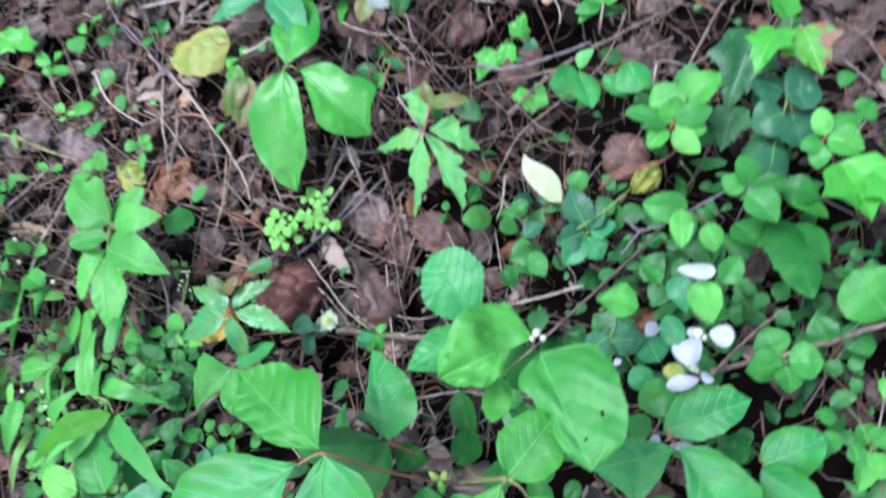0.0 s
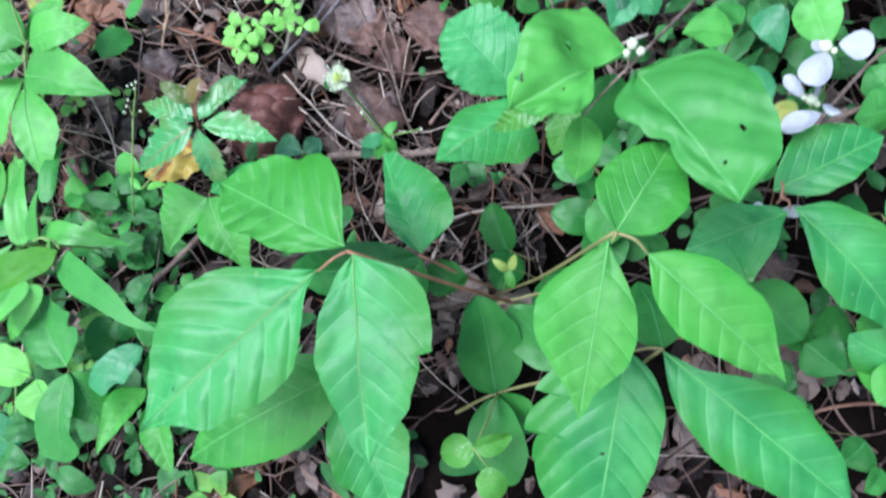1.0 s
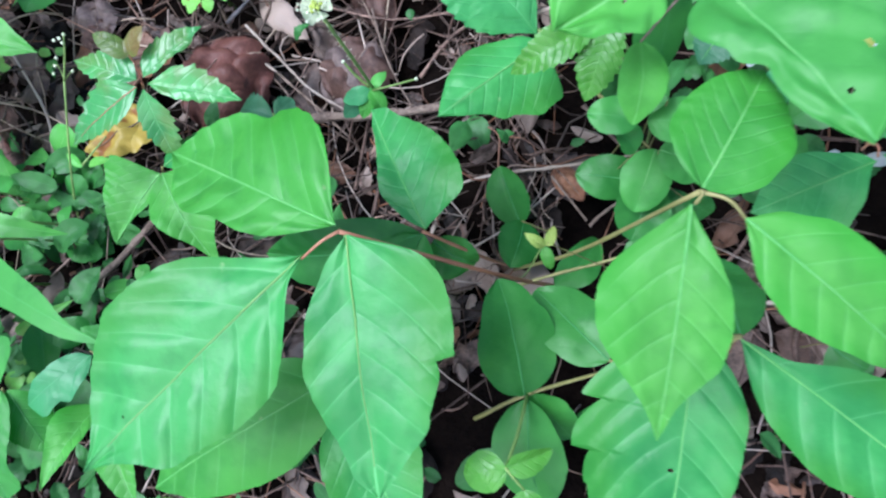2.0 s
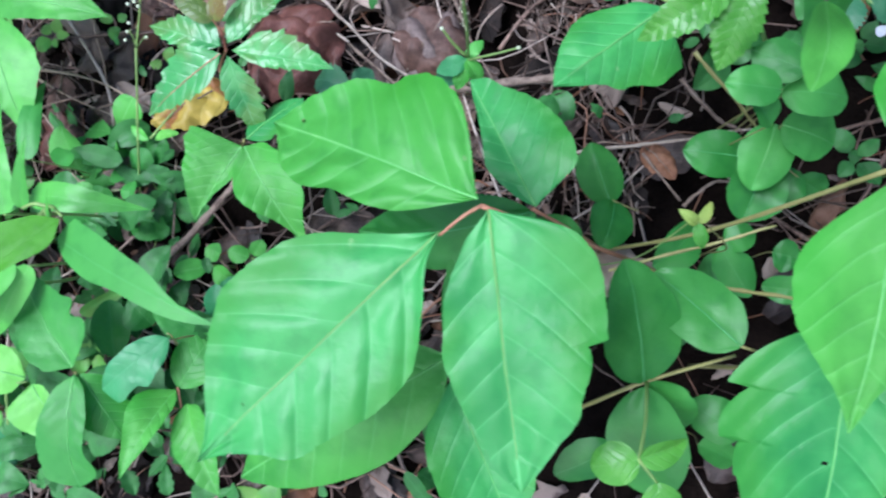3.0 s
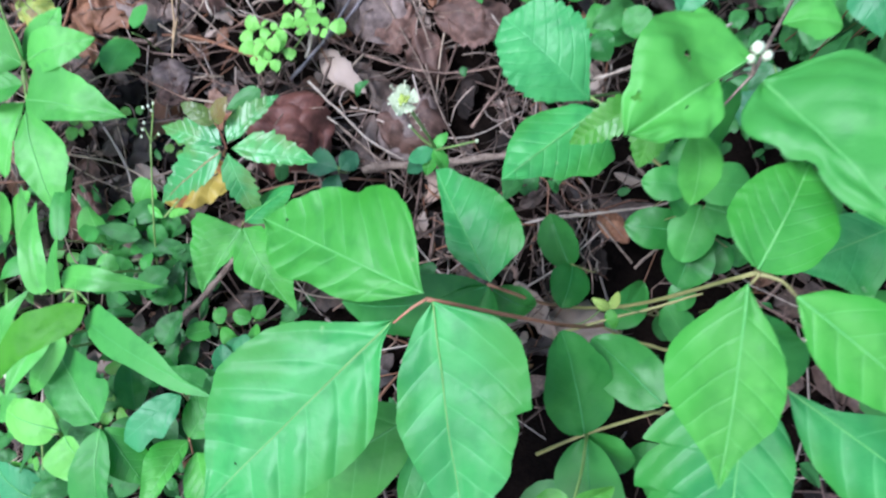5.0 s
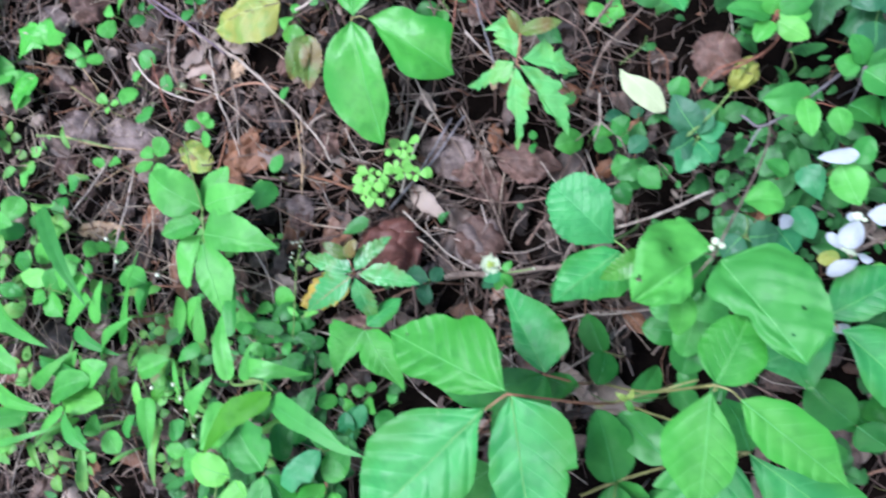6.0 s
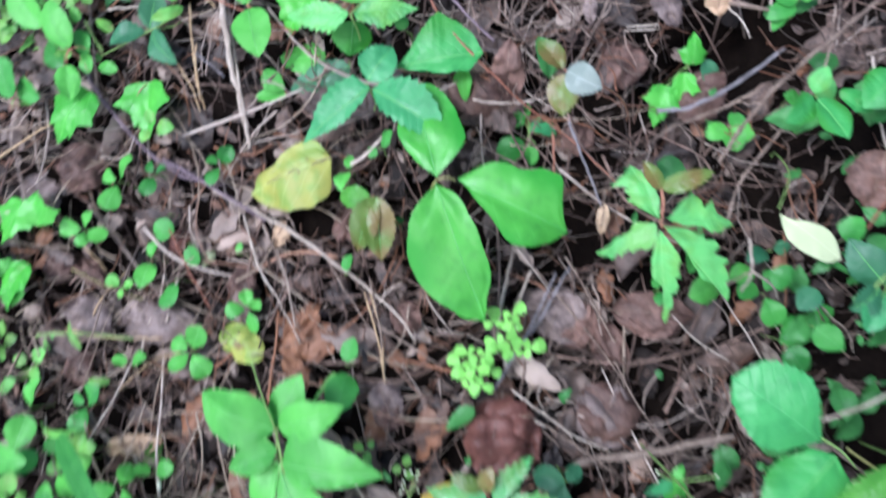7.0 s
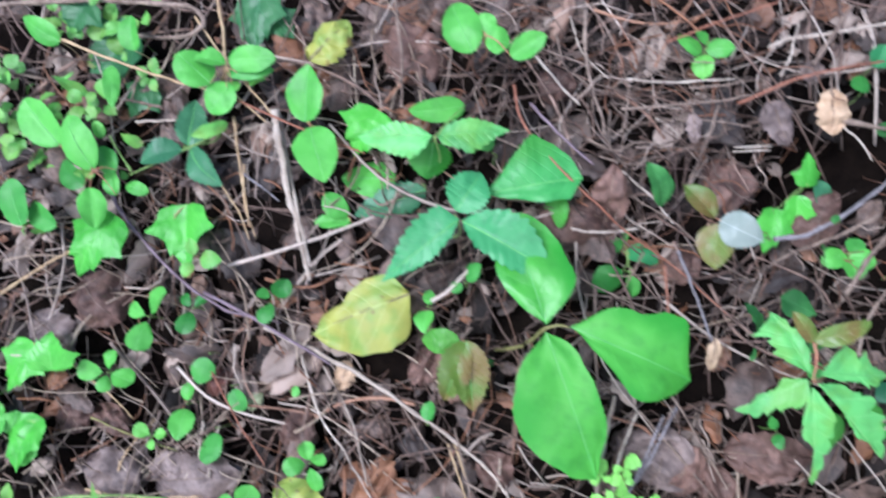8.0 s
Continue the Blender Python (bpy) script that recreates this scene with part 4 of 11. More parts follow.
stem(p, [(-0.075, -0.039, 0.06), (-0.075, -0.0355, 0.061), (-0.077, -0.034, 0.058)], 0.0006, 'stem', name="petiole")
leaf(p, 'ivy_plain', (-0.077, -0.034, 0.058), (-0.055, -0.006, 0.058), 0.0231, 'oval_light', name='leaflet')
stem(p, [(-0.075, -0.039, 0.06), (-0.073, -0.036, 0.062), (-0.073, -0.035, 0.06)], 0.0006, 'stem', name="petiole")
leaf(p, 'ivy_plain', (-0.073, -0.035, 0.06), (-0.029, -0.028, 0.066), 0.0235, 'oval_light', name='leaflet')
stem(p, [(-0.075, -0.039, 0.06), (-0.0745, -0.042, 0.062), (-0.076, -0.047, 0.06)], 0.0006, 'stem', name="petiole")
leaf(p, 'ivy_plain', (-0.076, -0.047, 0.06), (-0.107, -0.055, 0.062), 0.0197, 'ivy', name='leaflet')
stem(p, [(-0.075, -0.039, 0.06), (-0.0735, -0.0445, 0.062), (-0.074, -0.052, 0.06)], 0.0006, 'stem', name="petiole")
leaf(p, 'ivy_plain', (-0.074, -0.056, 0.060), (-0.011, -0.071, 0.066), 0.0306, 'oval_light', name='leaflet', profile=((28, 31, 32, 32, 28, 26, 24, 20, 17, 11, 6), (10, 13, 15, 15, 15, 14, 13, 11, 9, 7, 3)))
stem(p, [(-0.075, -0.039, 0.06), (-0.0745, -0.049, 0.06), (-0.076, -0.061, 0.056)], 0.0006, 'stem', name="petiole")
leaf(p, 'ivy_plain', (-0.078, -0.056, 0.056), (-0.092, -0.096, 0.052), 0.0187, 'oval_light', name='leaflet', profile=((2, 4, 5, 5, 6, 6, 7, 8, 7, 7, 6), (24, 32, 35, 36, 36, 35, 32, 28, 24, 17, 11)))
stem(p, [(-0.075, -0.039, 0.06), (-0.074, -0.05, 0.06), (-0.075, -0.063, 0.056)], 0.0006, 'stem', name="petiole")
leaf(p, 'ivy_plain', (-0.077, -0.061, 0.056), (-0.059, -0.119, 0.050), 0.0287, 'oval_light', name='leaflet', roll=0, fold=0.15, twist=0, profile=((9, 17, 23, 27, 30, 29, 28, 23, 19, 13, 7), (9, 12, 15, 16, 17, 16, 15, 12, 10, 8, 5)))
stem(p, [(-0.075, -0.037, 0.06), (-0.072, -0.015, 0.08), (-0.069, 0.005, 0.095)], 0.0007, 'stem')

p = thing('grass_plant', (-0.082, -0.165, 0.0013), 'broad-bladed grass tuft with bright green blades', 'grass', 'broad grasses')
stem(p, [(-0.082, -0.165, 0.0013), (-0.0444, -0.1664, 0.0677), (0.002, -0.161, 0.122)], 0.0014, 'stem')
stem(p, [(0.002, -0.161, 0.122), (0.01, -0.1625, 0.13), (0.016, -0.166, 0.134)], 0.0008, 'stem', name="petiole")
leaf(p, 'lance', (0.015, -0.167, 0.134), (-0.029, -0.203, 0.136), 0.0188, 'grass_deep', name='leaflet', fold=0.15, bend=0.08, profile=((8, 10, 9, 7, 6, 3, 1, 1, 1, 1, 1), (10, 14, 18, 22, 23, 23, 20, 17, 13, 10, 5)))
stem(p, [(0.002, -0.161, 0.122), (0.0065, -0.165, 0.127), (0.009, -0.171, 0.128)], 0.0008, 'stem', name="petiole")
leaf(p, 'lance', (0.010, -0.173, 0.128), (0.078, -0.202, 0.150), 0.0154, 'oval', name='leaflet', bend=0.06, fold=0.12, ripple=0, roll=0, twist=0, profile=((12, 12, 12, 11, 10, 9, 8, 6, 3, 1, 1), (5, 7, 8, 8, 7, 6, 6, 6, 6, 5, 3)))
stem(p, [(-0.029, -0.1555, 0.0063), (-0.0295, -0.1572, 0.0551), (-0.032, -0.161, 0.1)], 0.0008, 'stem', name="petiole")
leaf(p, 'blade', (-0.032, -0.161, 0.1), (-0.041, -0.116, 0.092), 0.0132, 'grass', name='leaflet', fold=0.3)
stem(p, [(0.002, -0.161, 0.122), (-0.0035, -0.16, 0.122), (-0.011, -0.161, 0.118)], 0.0008, 'stem', name="petiole")
leaf(p, 'blade', (-0.011, -0.161, 0.118), (-0.001, -0.137, 0.13), 0.0077, 'grass', name='leaflet', fold=0.4)
stem(p, [(-0.0226, -0.1472, 0.006), (-0.0238, -0.1491, 0.051), (-0.027, -0.153, 0.092)], 0.0008, 'stem', name="petiole")
leaf(p, 'blade', (-0.027, -0.153, 0.092), (0.021, -0.159, 0.086), 0.0124, 'grass', name='leaflet', fold=0.2)
stem(p, [(0.002, -0.161, 0.122), (0.006, -0.1635, 0.128), (0.008, -0.168, 0.13)], 0.0008, 'stem', name="petiole")
leaf(p, 'blade', (0.008, -0.168, 0.13), (0.015, -0.156, 0.14), 0.0023, 'grass', name='leaflet')
stem(p, [(-0.041, -0.1779, 0.0071), (-0.0375, -0.1785, 0.0455), (-0.036, -0.181, 0.08)], 0.0008, 'stem', name="petiole")
leaf(p, 'blade', (-0.036, -0.181, 0.08), (-0.067, -0.212, 0.06), 0.0114, 'oval_light', name='leaflet')

p = thing('ivy_plant', (-0.055, -0.241, 0.0088), 'small ivy with worn and bitten toothed leaflets', 'plant', 'three-leaflet ivies')
stem(p, [(-0.055, -0.241, 0.0088), (-0.037, -0.238, 0.0436), (-0.02, -0.226, 0.072)], 0.0008, 'stem_tan')
leaf(p, 'ivy_round', (-0.021, -0.224, 0.072), (-0.051, -0.187, 0.064), 0.0324, 'oval', name='leaflet', columns=10, roll=0, profile=((17, 21, 25, 26, 26, 25, 24, 22, 19, 15, 10), (25, 34, 37, 30, 41, 36, 33, 29, 26, 21, 15)))
leaf(p, 'ivy_round', (-0.020, -0.227, 0.072), (-0.021, -0.276, 0.066), 0.0262, 'oval', name='leaflet', columns=10, roll=0, profile=((8, 13, 15, 17, 16, 15, 15, 17, 22, 22, 14), (13, 18, 21, 24, 27, 29, 31, 31, 30, 28, 25)))
leaf(p, 'ivy', (-0.019, -0.227, 0.07), (-0.003, -0.256, 0.062), 0.022, 'ivy', name='leaflet', seed=2.1)

p = thing('ivy_plant', (-0.001, -0.248, 0.016), 'small yellow-green three-leaflet ivy', 'plant', 'three-leaflet ivies')
stem(p, [(-0.001, -0.248, 0.016), (0.011, -0.2454, 0.0391), (0.019, -0.234, 0.058)], 0.0007, 'stem_red')
leaf(p, 'ivy', (0.018, -0.235, 0.058), (0.004, -0.269, 0.078), 0.0172, 'ivy_bright', name='leaflet', columns=10, profile=((8, 11, 12, 13, 14, 13, 12, 11, 8, 5, 3), (15, 24, 27, 27, 26, 23, 19, 15, 11, 8, 4)))
stem(p, [(0.019, -0.234, 0.058), (0.0205, -0.235, 0.06), (0.02, -0.238, 0.058)], 0.0004, 'stem_red', name="petiole")
leaf(p, 'ivy', (0.023, -0.241, 0.058), (0.042, -0.278, 0.066), 0.0191, 'ivy_bright', name='leaflet', columns=10, profile=((14, 18, 21, 21, 20, 19, 18, 16, 13, 10, 5), (13, 18, 22, 23, 24, 22, 19, 17, 14, 12, 6)))
leaf(p, 'ivy_plain', (0.019, -0.234, 0.058), (0.034, -0.21, 0.052), 0.02, 'ivy', name='leaflet')

p = thing('leafy_plant', (0.004, -0.223, 0.0142), 'low dark leaves with notched tips', 'plant')
stem(p, [(0.004, -0.223, 0.0142), (0.014, -0.222, 0.0405), (0.019, -0.213, 0.062)], 0.0007, 'stem_tan')
stem(p, [(0.019, -0.213, 0.062), (0.0195, -0.2105, 0.066), (0.018, -0.21, 0.066)], 0.0004, 'stem_tan', name="petiole")
leaf(p, 'oval', (0.019, -0.212, 0.066), (-0.010, -0.234, 0.068), 0.0193, 'bramble', name='leaflet', columns=10, roll=0, profile=((12, 19, 23, 27, 30, 32, 24, 24, 25, 27, 23), (11, 16, 19, 20, 21, 20, 19, 19, 17, 13, 8)))
stem(p, [(-0.0152, -0.2227, 0.0137), (-0.0156, -0.2213, 0.0318), (-0.018, -0.222, 0.046)], 0.0004, 'stem_tan', name="petiole")
leaf(p, 'oval', (-0.018, -0.222, 0.046), (-0.024, -0.196, 0.042), 0.0174, 'oval_dark', name='leaflet')
stem(p, [(-0.0056, -0.2052, 0.0125), (-0.0033, -0.2056, 0.0283), (-0.003, -0.208, 0.04)], 0.0004, 'stem_tan', name="petiole")
leaf(p, 'ivy_plain', (-0.003, -0.208, 0.04), (-0.013, -0.196, 0.044), 0.0185, 'oval_dark', name='leaflet')
stem(p, [(0.019, -0.213, 0.062), (0.0225, -0.212, 0.055), (0.024, -0.213, 0.044)], 0.0004, 'stem_tan', name="petiole")
leaf(p, 'ivy_plain', (0.024, -0.213, 0.044), (0.001, -0.2, 0.048), 0.0155, 'oval', name='leaflet')

p = thing('round_leaf_plant', (-0.098, -0.272, 0.003), 'lime-green plant with rounded notched leaves', 'plant')
stem(p, [(-0.098, -0.272, 0.003), (-0.08, -0.2602, 0.0333), (-0.063, -0.235, 0.058)], 0.0008, 'stem')
stem(p, [(-0.063, -0.235, 0.058), (-0.056, -0.2325, 0.061), (-0.051, -0.232, 0.06)], 0.0005, 'stem', name="petiole")
leaf(p, 'oval', (-0.052, -0.230, 0.060), (-0.082, -0.220, 0.060), 0.0228, 'lime', name='leaflet', curl=0.3, profile=((23, 29, 33, 35, 37, 37, 36, 35, 30, 24, 17), (16, 25, 30, 34, 35, 35, 35, 33, 30, 27, 21)))
stem(p, [(-0.063, -0.235, 0.058), (-0.06, -0.234, 0.061), (-0.059, -0.235, 0.06)], 0.0005, 'stem', name="petiole")
leaf(p, 'oval', (-0.049, -0.233, 0.060), (-0.034, -0.252, 0.060), 0.0211, 'lime', name='leaflet', curl=0.3, profile=((11, 19, 21, 23, 22, 18, 14, 21, 22, 17, 10), (56, 60, 64, 64, 63, 62, 60, 55, 50, 43, 29)))
stem(p, [(-0.076, -0.2721, 0.0072), (-0.078, -0.274, 0.0186), (-0.082, -0.278, 0.026)], 0.0005, 'stem', name="petiole")
leaf(p, 'ivy_round', (-0.082, -0.278, 0.026), (-0.115, -0.253, 0.03), 0.0242, 'bramble', name='leaflet', roll=0)
stem(p, [(-0.0774, -0.2507, 0.0068), (-0.0782, -0.2508, 0.0224), (-0.081, -0.253, 0.034)], 0.0005, 'stem', name="petiole")
leaf(p, 'oval', (-0.081, -0.253, 0.034), (-0.06, -0.266, 0.03), 0.0171, 'oval', name='leaflet')
stem(p, [(-0.1054, -0.2872, 0.0029), (-0.1017, -0.2836, 0.0155), (-0.1, -0.282, 0.024)], 0.0005, 'stem', name="petiole")
leaf(p, 'egg', (-0.1, -0.282, 0.024), (-0.076, -0.286, 0.026), 0.0096, 'bramble', name='leaflet')
stem(p, [(-0.1115, -0.2419, 0.002), (-0.1077, -0.2385, 0.018), (-0.106, -0.237, 0.03)], 0.0005, 'stem', name="petiole")
leaf(p, 'egg', (-0.106, -0.237, 0.03), (-0.085, -0.231, 0.034), 0.0112, 'oval', name='leaflet')
sprout((-0.094, -0.258, 0.027), 'lime', 5, 0.0089, 20, 'lime-green seedling with small rounded leaves')
sprout((0.019, -0.180, 0.027), 'oval_light', 3, 0.0140, 445, 'small seedling with three rounded leaves', shape='oval')
sprout((0.040, -0.177, 0.027), 'oval_light', 3, 0.0135, 525, 'small seedling with three rounded leaves', shape='oval')

p = thing('leafy_plant', (0.026, -0.204, 0.0123), 'pair of small grey-green oval leaves', 'seedling')
stem(p, [(0.026, -0.204, 0.0123), (0.0312, -0.2058, 0.022), (0.029, -0.201, 0.03)], 0.0005, 'stem')
stem(p, [(0.029, -0.201, 0.03), (0.0285, -0.2025, 0.032), (0.026, -0.206, 0.03)], 0.0003, 'stem', name="petiole")
leaf(p, 'oval', (0.026, -0.206, 0.03), (0.025, -0.189, 0.034), 0.0123, 'bramble', name='leaflet')
leaf(p, 'oval', (0.032, -0.201, 0.03), (0.039, -0.184, 0.034), 0.0118, 'bramble', name='leaflet')

p = thing('leafy_plant', (-0.03, -0.128, 0.0039), 'low seedling with rounded green and pale leaves', 'seedling')
stem(p, [(-0.03, -0.128, 0.0039), (-0.0236, -0.1306, 0.0117), (-0.024, -0.127, 0.018)], 0.0006, 'stem')
stem(p, [(-0.024, -0.127, 0.018), (-0.0205, -0.126, 0.02), (-0.019, -0.127, 0.018)], 0.0004, 'stem', name="petiole")
leaf(p, 'oval', (-0.019, -0.127, 0.018), (-0.009, -0.115, 0.02), 0.0188, 'oval_dark', name='leaflet')
leaf(p, 'oval', (-0.025, -0.126, 0.016), (-0.035, -0.115, 0.018), 0.0144, 'oval_light', name='leaflet')
stem(p, [(-0.024, -0.127, 0.018), (-0.0225, -0.126, 0.018), (-0.023, -0.127, 0.014)], 0.0004, 'stem', name="petiole")
leaf(p, 'oval', (-0.023, -0.127, 0.014), (-0.054, -0.136, 0.016), 0.0116, 'oval_dark', name='leaflet')
stem(p, [(-0.024, -0.127, 0.018), (-0.0315, -0.13, 0.017), (-0.041, -0.135, 0.012)], 0.0004, 'stem', name="petiole")
leaf(p, 'oval', (-0.041, -0.135, 0.012), (-0.055, -0.132, 0.012), 0.01, 'cream', name='leaflet')
stem(p, [(-0.024, -0.127, 0.018), (-0.0335, -0.1325, 0.017), (-0.045, -0.14, 0.012)], 0.0004, 'stem', name="petiole")
leaf(p, 'oval', (-0.045, -0.14, 0.012), (-0.034, -0.139, 0.012), 0.0082, 'cream', name='leaflet')
stem(p, [(-0.0198, -0.1717, 0.008), (-0.0164, -0.1684, 0.014), (-0.015, -0.167, 0.016)], 0.0004, 'stem', name="petiole")
leaf(p, 'oval', (-0.015, -0.167, 0.016), (-0.013, -0.152, 0.018), 0.0234, 'oval_dark', name='leaflet')
stem(p, [(-0.024, -0.127, 0.018), (-0.0165, -0.136, 0.019), (-0.011, -0.147, 0.016)], 0.0004, 'stem', name="petiole")
leaf(p, 'oval', (-0.011, -0.147, 0.016), (-0.009, -0.136, 0.018), 0.0097, 'oval', name='leaflet')
stem(p, [(-0.0355, -0.1628, 0.0064), (-0.0343, -0.1594, 0.0122), (-0.035, -0.158, 0.014)], 0.0004, 'stem', name="petiole")
leaf(p, 'oval', (-0.035, -0.158, 0.014), (-0.052, -0.156, 0.014), 0.0081, 'oval_light', name='leaflet')
stem(p, [(-0.0608, -0.136, 0.0035), (-0.0589, -0.132, 0.0187), (-0.059, -0.13, 0.03)], 0.0004, 'stem', name="petiole")
leaf(p, 'blade', (-0.059, -0.13, 0.03), (-0.05, -0.113, 0.02), 0.0125, 'oval', name='leaflet')
stem(p, [(-0.0497, -0.1336, 0.0043), (-0.0504, -0.1318, 0.0341), (-0.053, -0.132, 0.06)], 0.0004, 'stem', name="petiole")
leaf(p, 'blade', (-0.053, -0.132, 0.06), (-0.059, -0.09, 0.04), 0.0107, 'oval', name='leaflet')
stem(p, [(-0.0843, -0.1325, 0.0012), (-0.0852, -0.1333, 0.0226), (-0.088, -0.136, 0.04)], 0.0004, 'stem', name="petiole")
leaf(p, 'blade', (-0.088, -0.136, 0.04), (-0.084, -0.1, 0.05), 0.0093, 'grass', name='leaflet')

p = thing('ivy_plant', (0.018, 0.088, 0.0046), 'glossy bright green three-leaflet ivy on bare litter', 'plant', 'three-leaflet ivies')
stem(p, [(0.018, 0.088, 0.0046), (0.0332, 0.087, 0.0384), (0.046, 0.093, 0.066)], 0.0011, 'stem_tan')
leaf(p, 'ivy_plain', (0.046, 0.091, 0.066), (0.057, 0.008, 0.030), 0.0456, 'ivy_shiny', name='leaflet', bend=0.07, columns=12, fold=0.1, ripple=0.003, roll=0, twist=0, profile=((9, 13, 14, 16, 16, 16, 16, 15, 12, 7, 4), (16, 24, 28, 32, 34, 34, 33, 30, 25, 18, 13)))
stem(p, [(0.046, 0.093, 0.066), (0.053, 0.093, 0.068), (0.058, 0.091, 0.066)], 0.0007, 'stem_tan', name="petiole")
leaf(p, 'broad', (0.059, 0.091, 0.066), (0.116, 0.051, 0.046), 0.0478, 'ivy_shiny', name='leaflet', bend=0.1, ripple=0.003, roll=0, columns=12, curl=0.3, profile=((12, 22, 26, 28, 28, 32, 37, 37, 37, 19, 8), (3, 8, 12, 16, 21, 26, 29, 28, 25, 19, 12)))
leaf(p, 'ivy_plain', (0.047, 0.095, 0.066), (0.041, 0.161, 0.048), 0.0391, 'ivy_shiny', name='leaflet', bend=0.07, ripple=0.003, roll=0, twist=0, columns=12, profile=((7, 13, 17, 21, 23, 24, 22, 21, 19, 16, 13), (15, 26, 32, 33, 32, 31, 30, 27, 24, 19, 13)))

p = thing('bramble_plant', (0.006, 0.158, 0.0189), 'bramble with blue-green sharply toothed leaflets', 'plant', 'toothed-leaf plants')
stem(p, [(0.006, 0.158, 0.0189), (0.0124, 0.1574, 0.0393), (0.012, 0.164, 0.056)], 0.0009, 'stem')
leaf(p, 'toothed', (0.014, 0.161, 0.056), (-0.036, 0.137, 0.050), 0.0257, 'bramble', name='leaflet', columns=10, fold=0.2, profile=((5, 10, 13, 15, 17, 16, 15, 13, 10, 7, 4), (27, 28, 29, 29, 27, 24, 21, 17, 12, 8, 4)))
leaf(p, 'toothed', (0.015, 0.160, 0.056), (0.056, 0.122, 0.058), 0.0296, 'bramble', name='leaflet', columns=10, profile=((13, 22, 26, 31, 32, 32, 32, 28, 24, 18, 9), (8, 13, 18, 20, 20, 21, 21, 21, 19, 16, 11)))
leaf(p, 'toothed', (0.013, 0.166, 0.056), (0.031, 0.185, 0.052), 0.0264, 'bramble', name='leaflet', columns=10)
stem(p, [(-0.0056, 0.1936, 0.0238), (-0.0033, 0.1918, 0.0289), (-0.003, 0.188, 0.03)], 0.0005, 'stem', name="petiole")
leaf(p, 'toothed', (-0.003, 0.188, 0.03), (-0.049, 0.184, 0.022), 0.0224, 'blue', name='leaflet')

p = thing('bramble_plant', (0.003, 0.2, 0.0234), 'small plant with pale toothed leaflet pairs', 'plant', 'toothed-leaf plants')
stem(p, [(0.003, 0.2, 0.0234), (0.0098, 0.2002, 0.0446), (0.01, 0.208, 0.062)], 0.0008, 'stem')
leaf(p, 'toothed', (0.009, 0.210, 0.060), (-0.033, 0.221, 0.054), 0.0246, 'creeper_light', name='leaflet', columns=10, fold=0.1, bend=0.05, profile=((18, 28, 34, 32, 30, 28, 25, 22, 18, 13, 9), (6, 12, 15, 17, 18, 20, 17, 14, 11, 8, 5)))
leaf(p, 'toothed', (0.011, 0.210, 0.060), (0.052, 0.205, 0.054), 0.0233, 'creeper_light', name='leaflet', columns=10, fold=0.1, bend=0.05, profile=((7, 14, 17, 19, 20, 20, 17, 15, 12, 8, 4), (17, 20, 24, 27, 33, 29, 26, 20, 15, 9, 5)))
stem(p, [(0.01, 0.208, 0.062), (0.021, 0.218, 0.058), (0.03, 0.226, 0.05)], 0.0005, 'stem', name="petiole")
leaf(p, 'egg', (0.03, 0.226, 0.05), (-0.002, 0.231, 0.05), 0.0149, 'oval_light', name='leaflet')
stem(p, [(0.01, 0.208, 0.062), (0.01, 0.21, 0.057), (0.008, 0.21, 0.048)], 0.0005, 'stem', name="petiole")
leaf(p, 'toothed', (0.008, 0.21, 0.048), (0, 0.192, 0.038), 0.0294, 'ivy', name='leaflet')

p = thing('lobed_ivy', (-0.012, 0.24, 0.0228), 'bright green lobed ivy leaf', 'ivy leaf', 'lobed ivies')
stem(p, [(-0.012, 0.24, 0.0228), (-0.0084, 0.2354, 0.0345), (-0.013, 0.236, 0.044)], 0.0006, 'stem_red')
stem(p, [(-0.013, 0.236, 0.044), (-0.015, 0.2375, 0.046), (-0.019, 0.237, 0.044)], 0.0004, 'stem_red', name="petiole")
leaf(p, 'lobed', (-0.019, 0.237, 0.044), (-0.04, 0.216, 0.036), 0.0387, 'hedera', name='leaflet', columns=10)

p = thing('vine_plant', (-0.053, 0.233, 0.0204), 'vine shoot with bright green oval leaves', 'plant', 'oval-leaf vines')
stem(p, [(-0.053, 0.233, 0.0204), (-0.0526, 0.2324, 0.0345), (-0.062, 0.239, 0.046)], 0.0008, 'stem_red')
leaf(p, 'egg', (-0.063, 0.24, 0.046), (-0.053, 0.27, 0.056), 0.0244, 'oval_light', name='leaflet')
stem(p, [(-0.062, 0.239, 0.046), (-0.0605, 0.2385, 0.048), (-0.061, 0.236, 0.046)], 0.0005, 'stem_red', name="petiole")
leaf(p, 'egg', (-0.061, 0.236, 0.046), (-0.058, 0.201, 0.048), 0.0263, 'oval_light', name='leaflet')
stem(p, [(-0.0155, 0.2019, 0.0239), (-0.0167, 0.2014, 0.027), (-0.02, 0.199, 0.026)], 0.0005, 'stem_red', name="petiole")
leaf(p, 'egg', (-0.02, 0.199, 0.026), (-0.052, 0.208, 0.024), 0.024, 'oval_light', name='leaflet')
stem(p, [(-0.0692, 0.2019, 0.0183), (-0.0656, 0.2014, 0.0251), (-0.064, 0.199, 0.028)], 0.0005, 'stem_red', name="petiole")
leaf(p, 'oval', (-0.064, 0.199, 0.028), (-0.052, 0.185, 0.024), 0.0143, 'oval_light', name='leaflet')
stem(p, [(-0.0539, 0.1841, 0.0187), (-0.052, 0.1835, 0.0224), (-0.052, 0.181, 0.022)], 0.0005, 'stem_red', name="petiole")
leaf(p, 'oval', (-0.052, 0.181, 0.022), (-0.074, 0.185, 0.022), 0.0103, 'oval_light', name='leaflet')

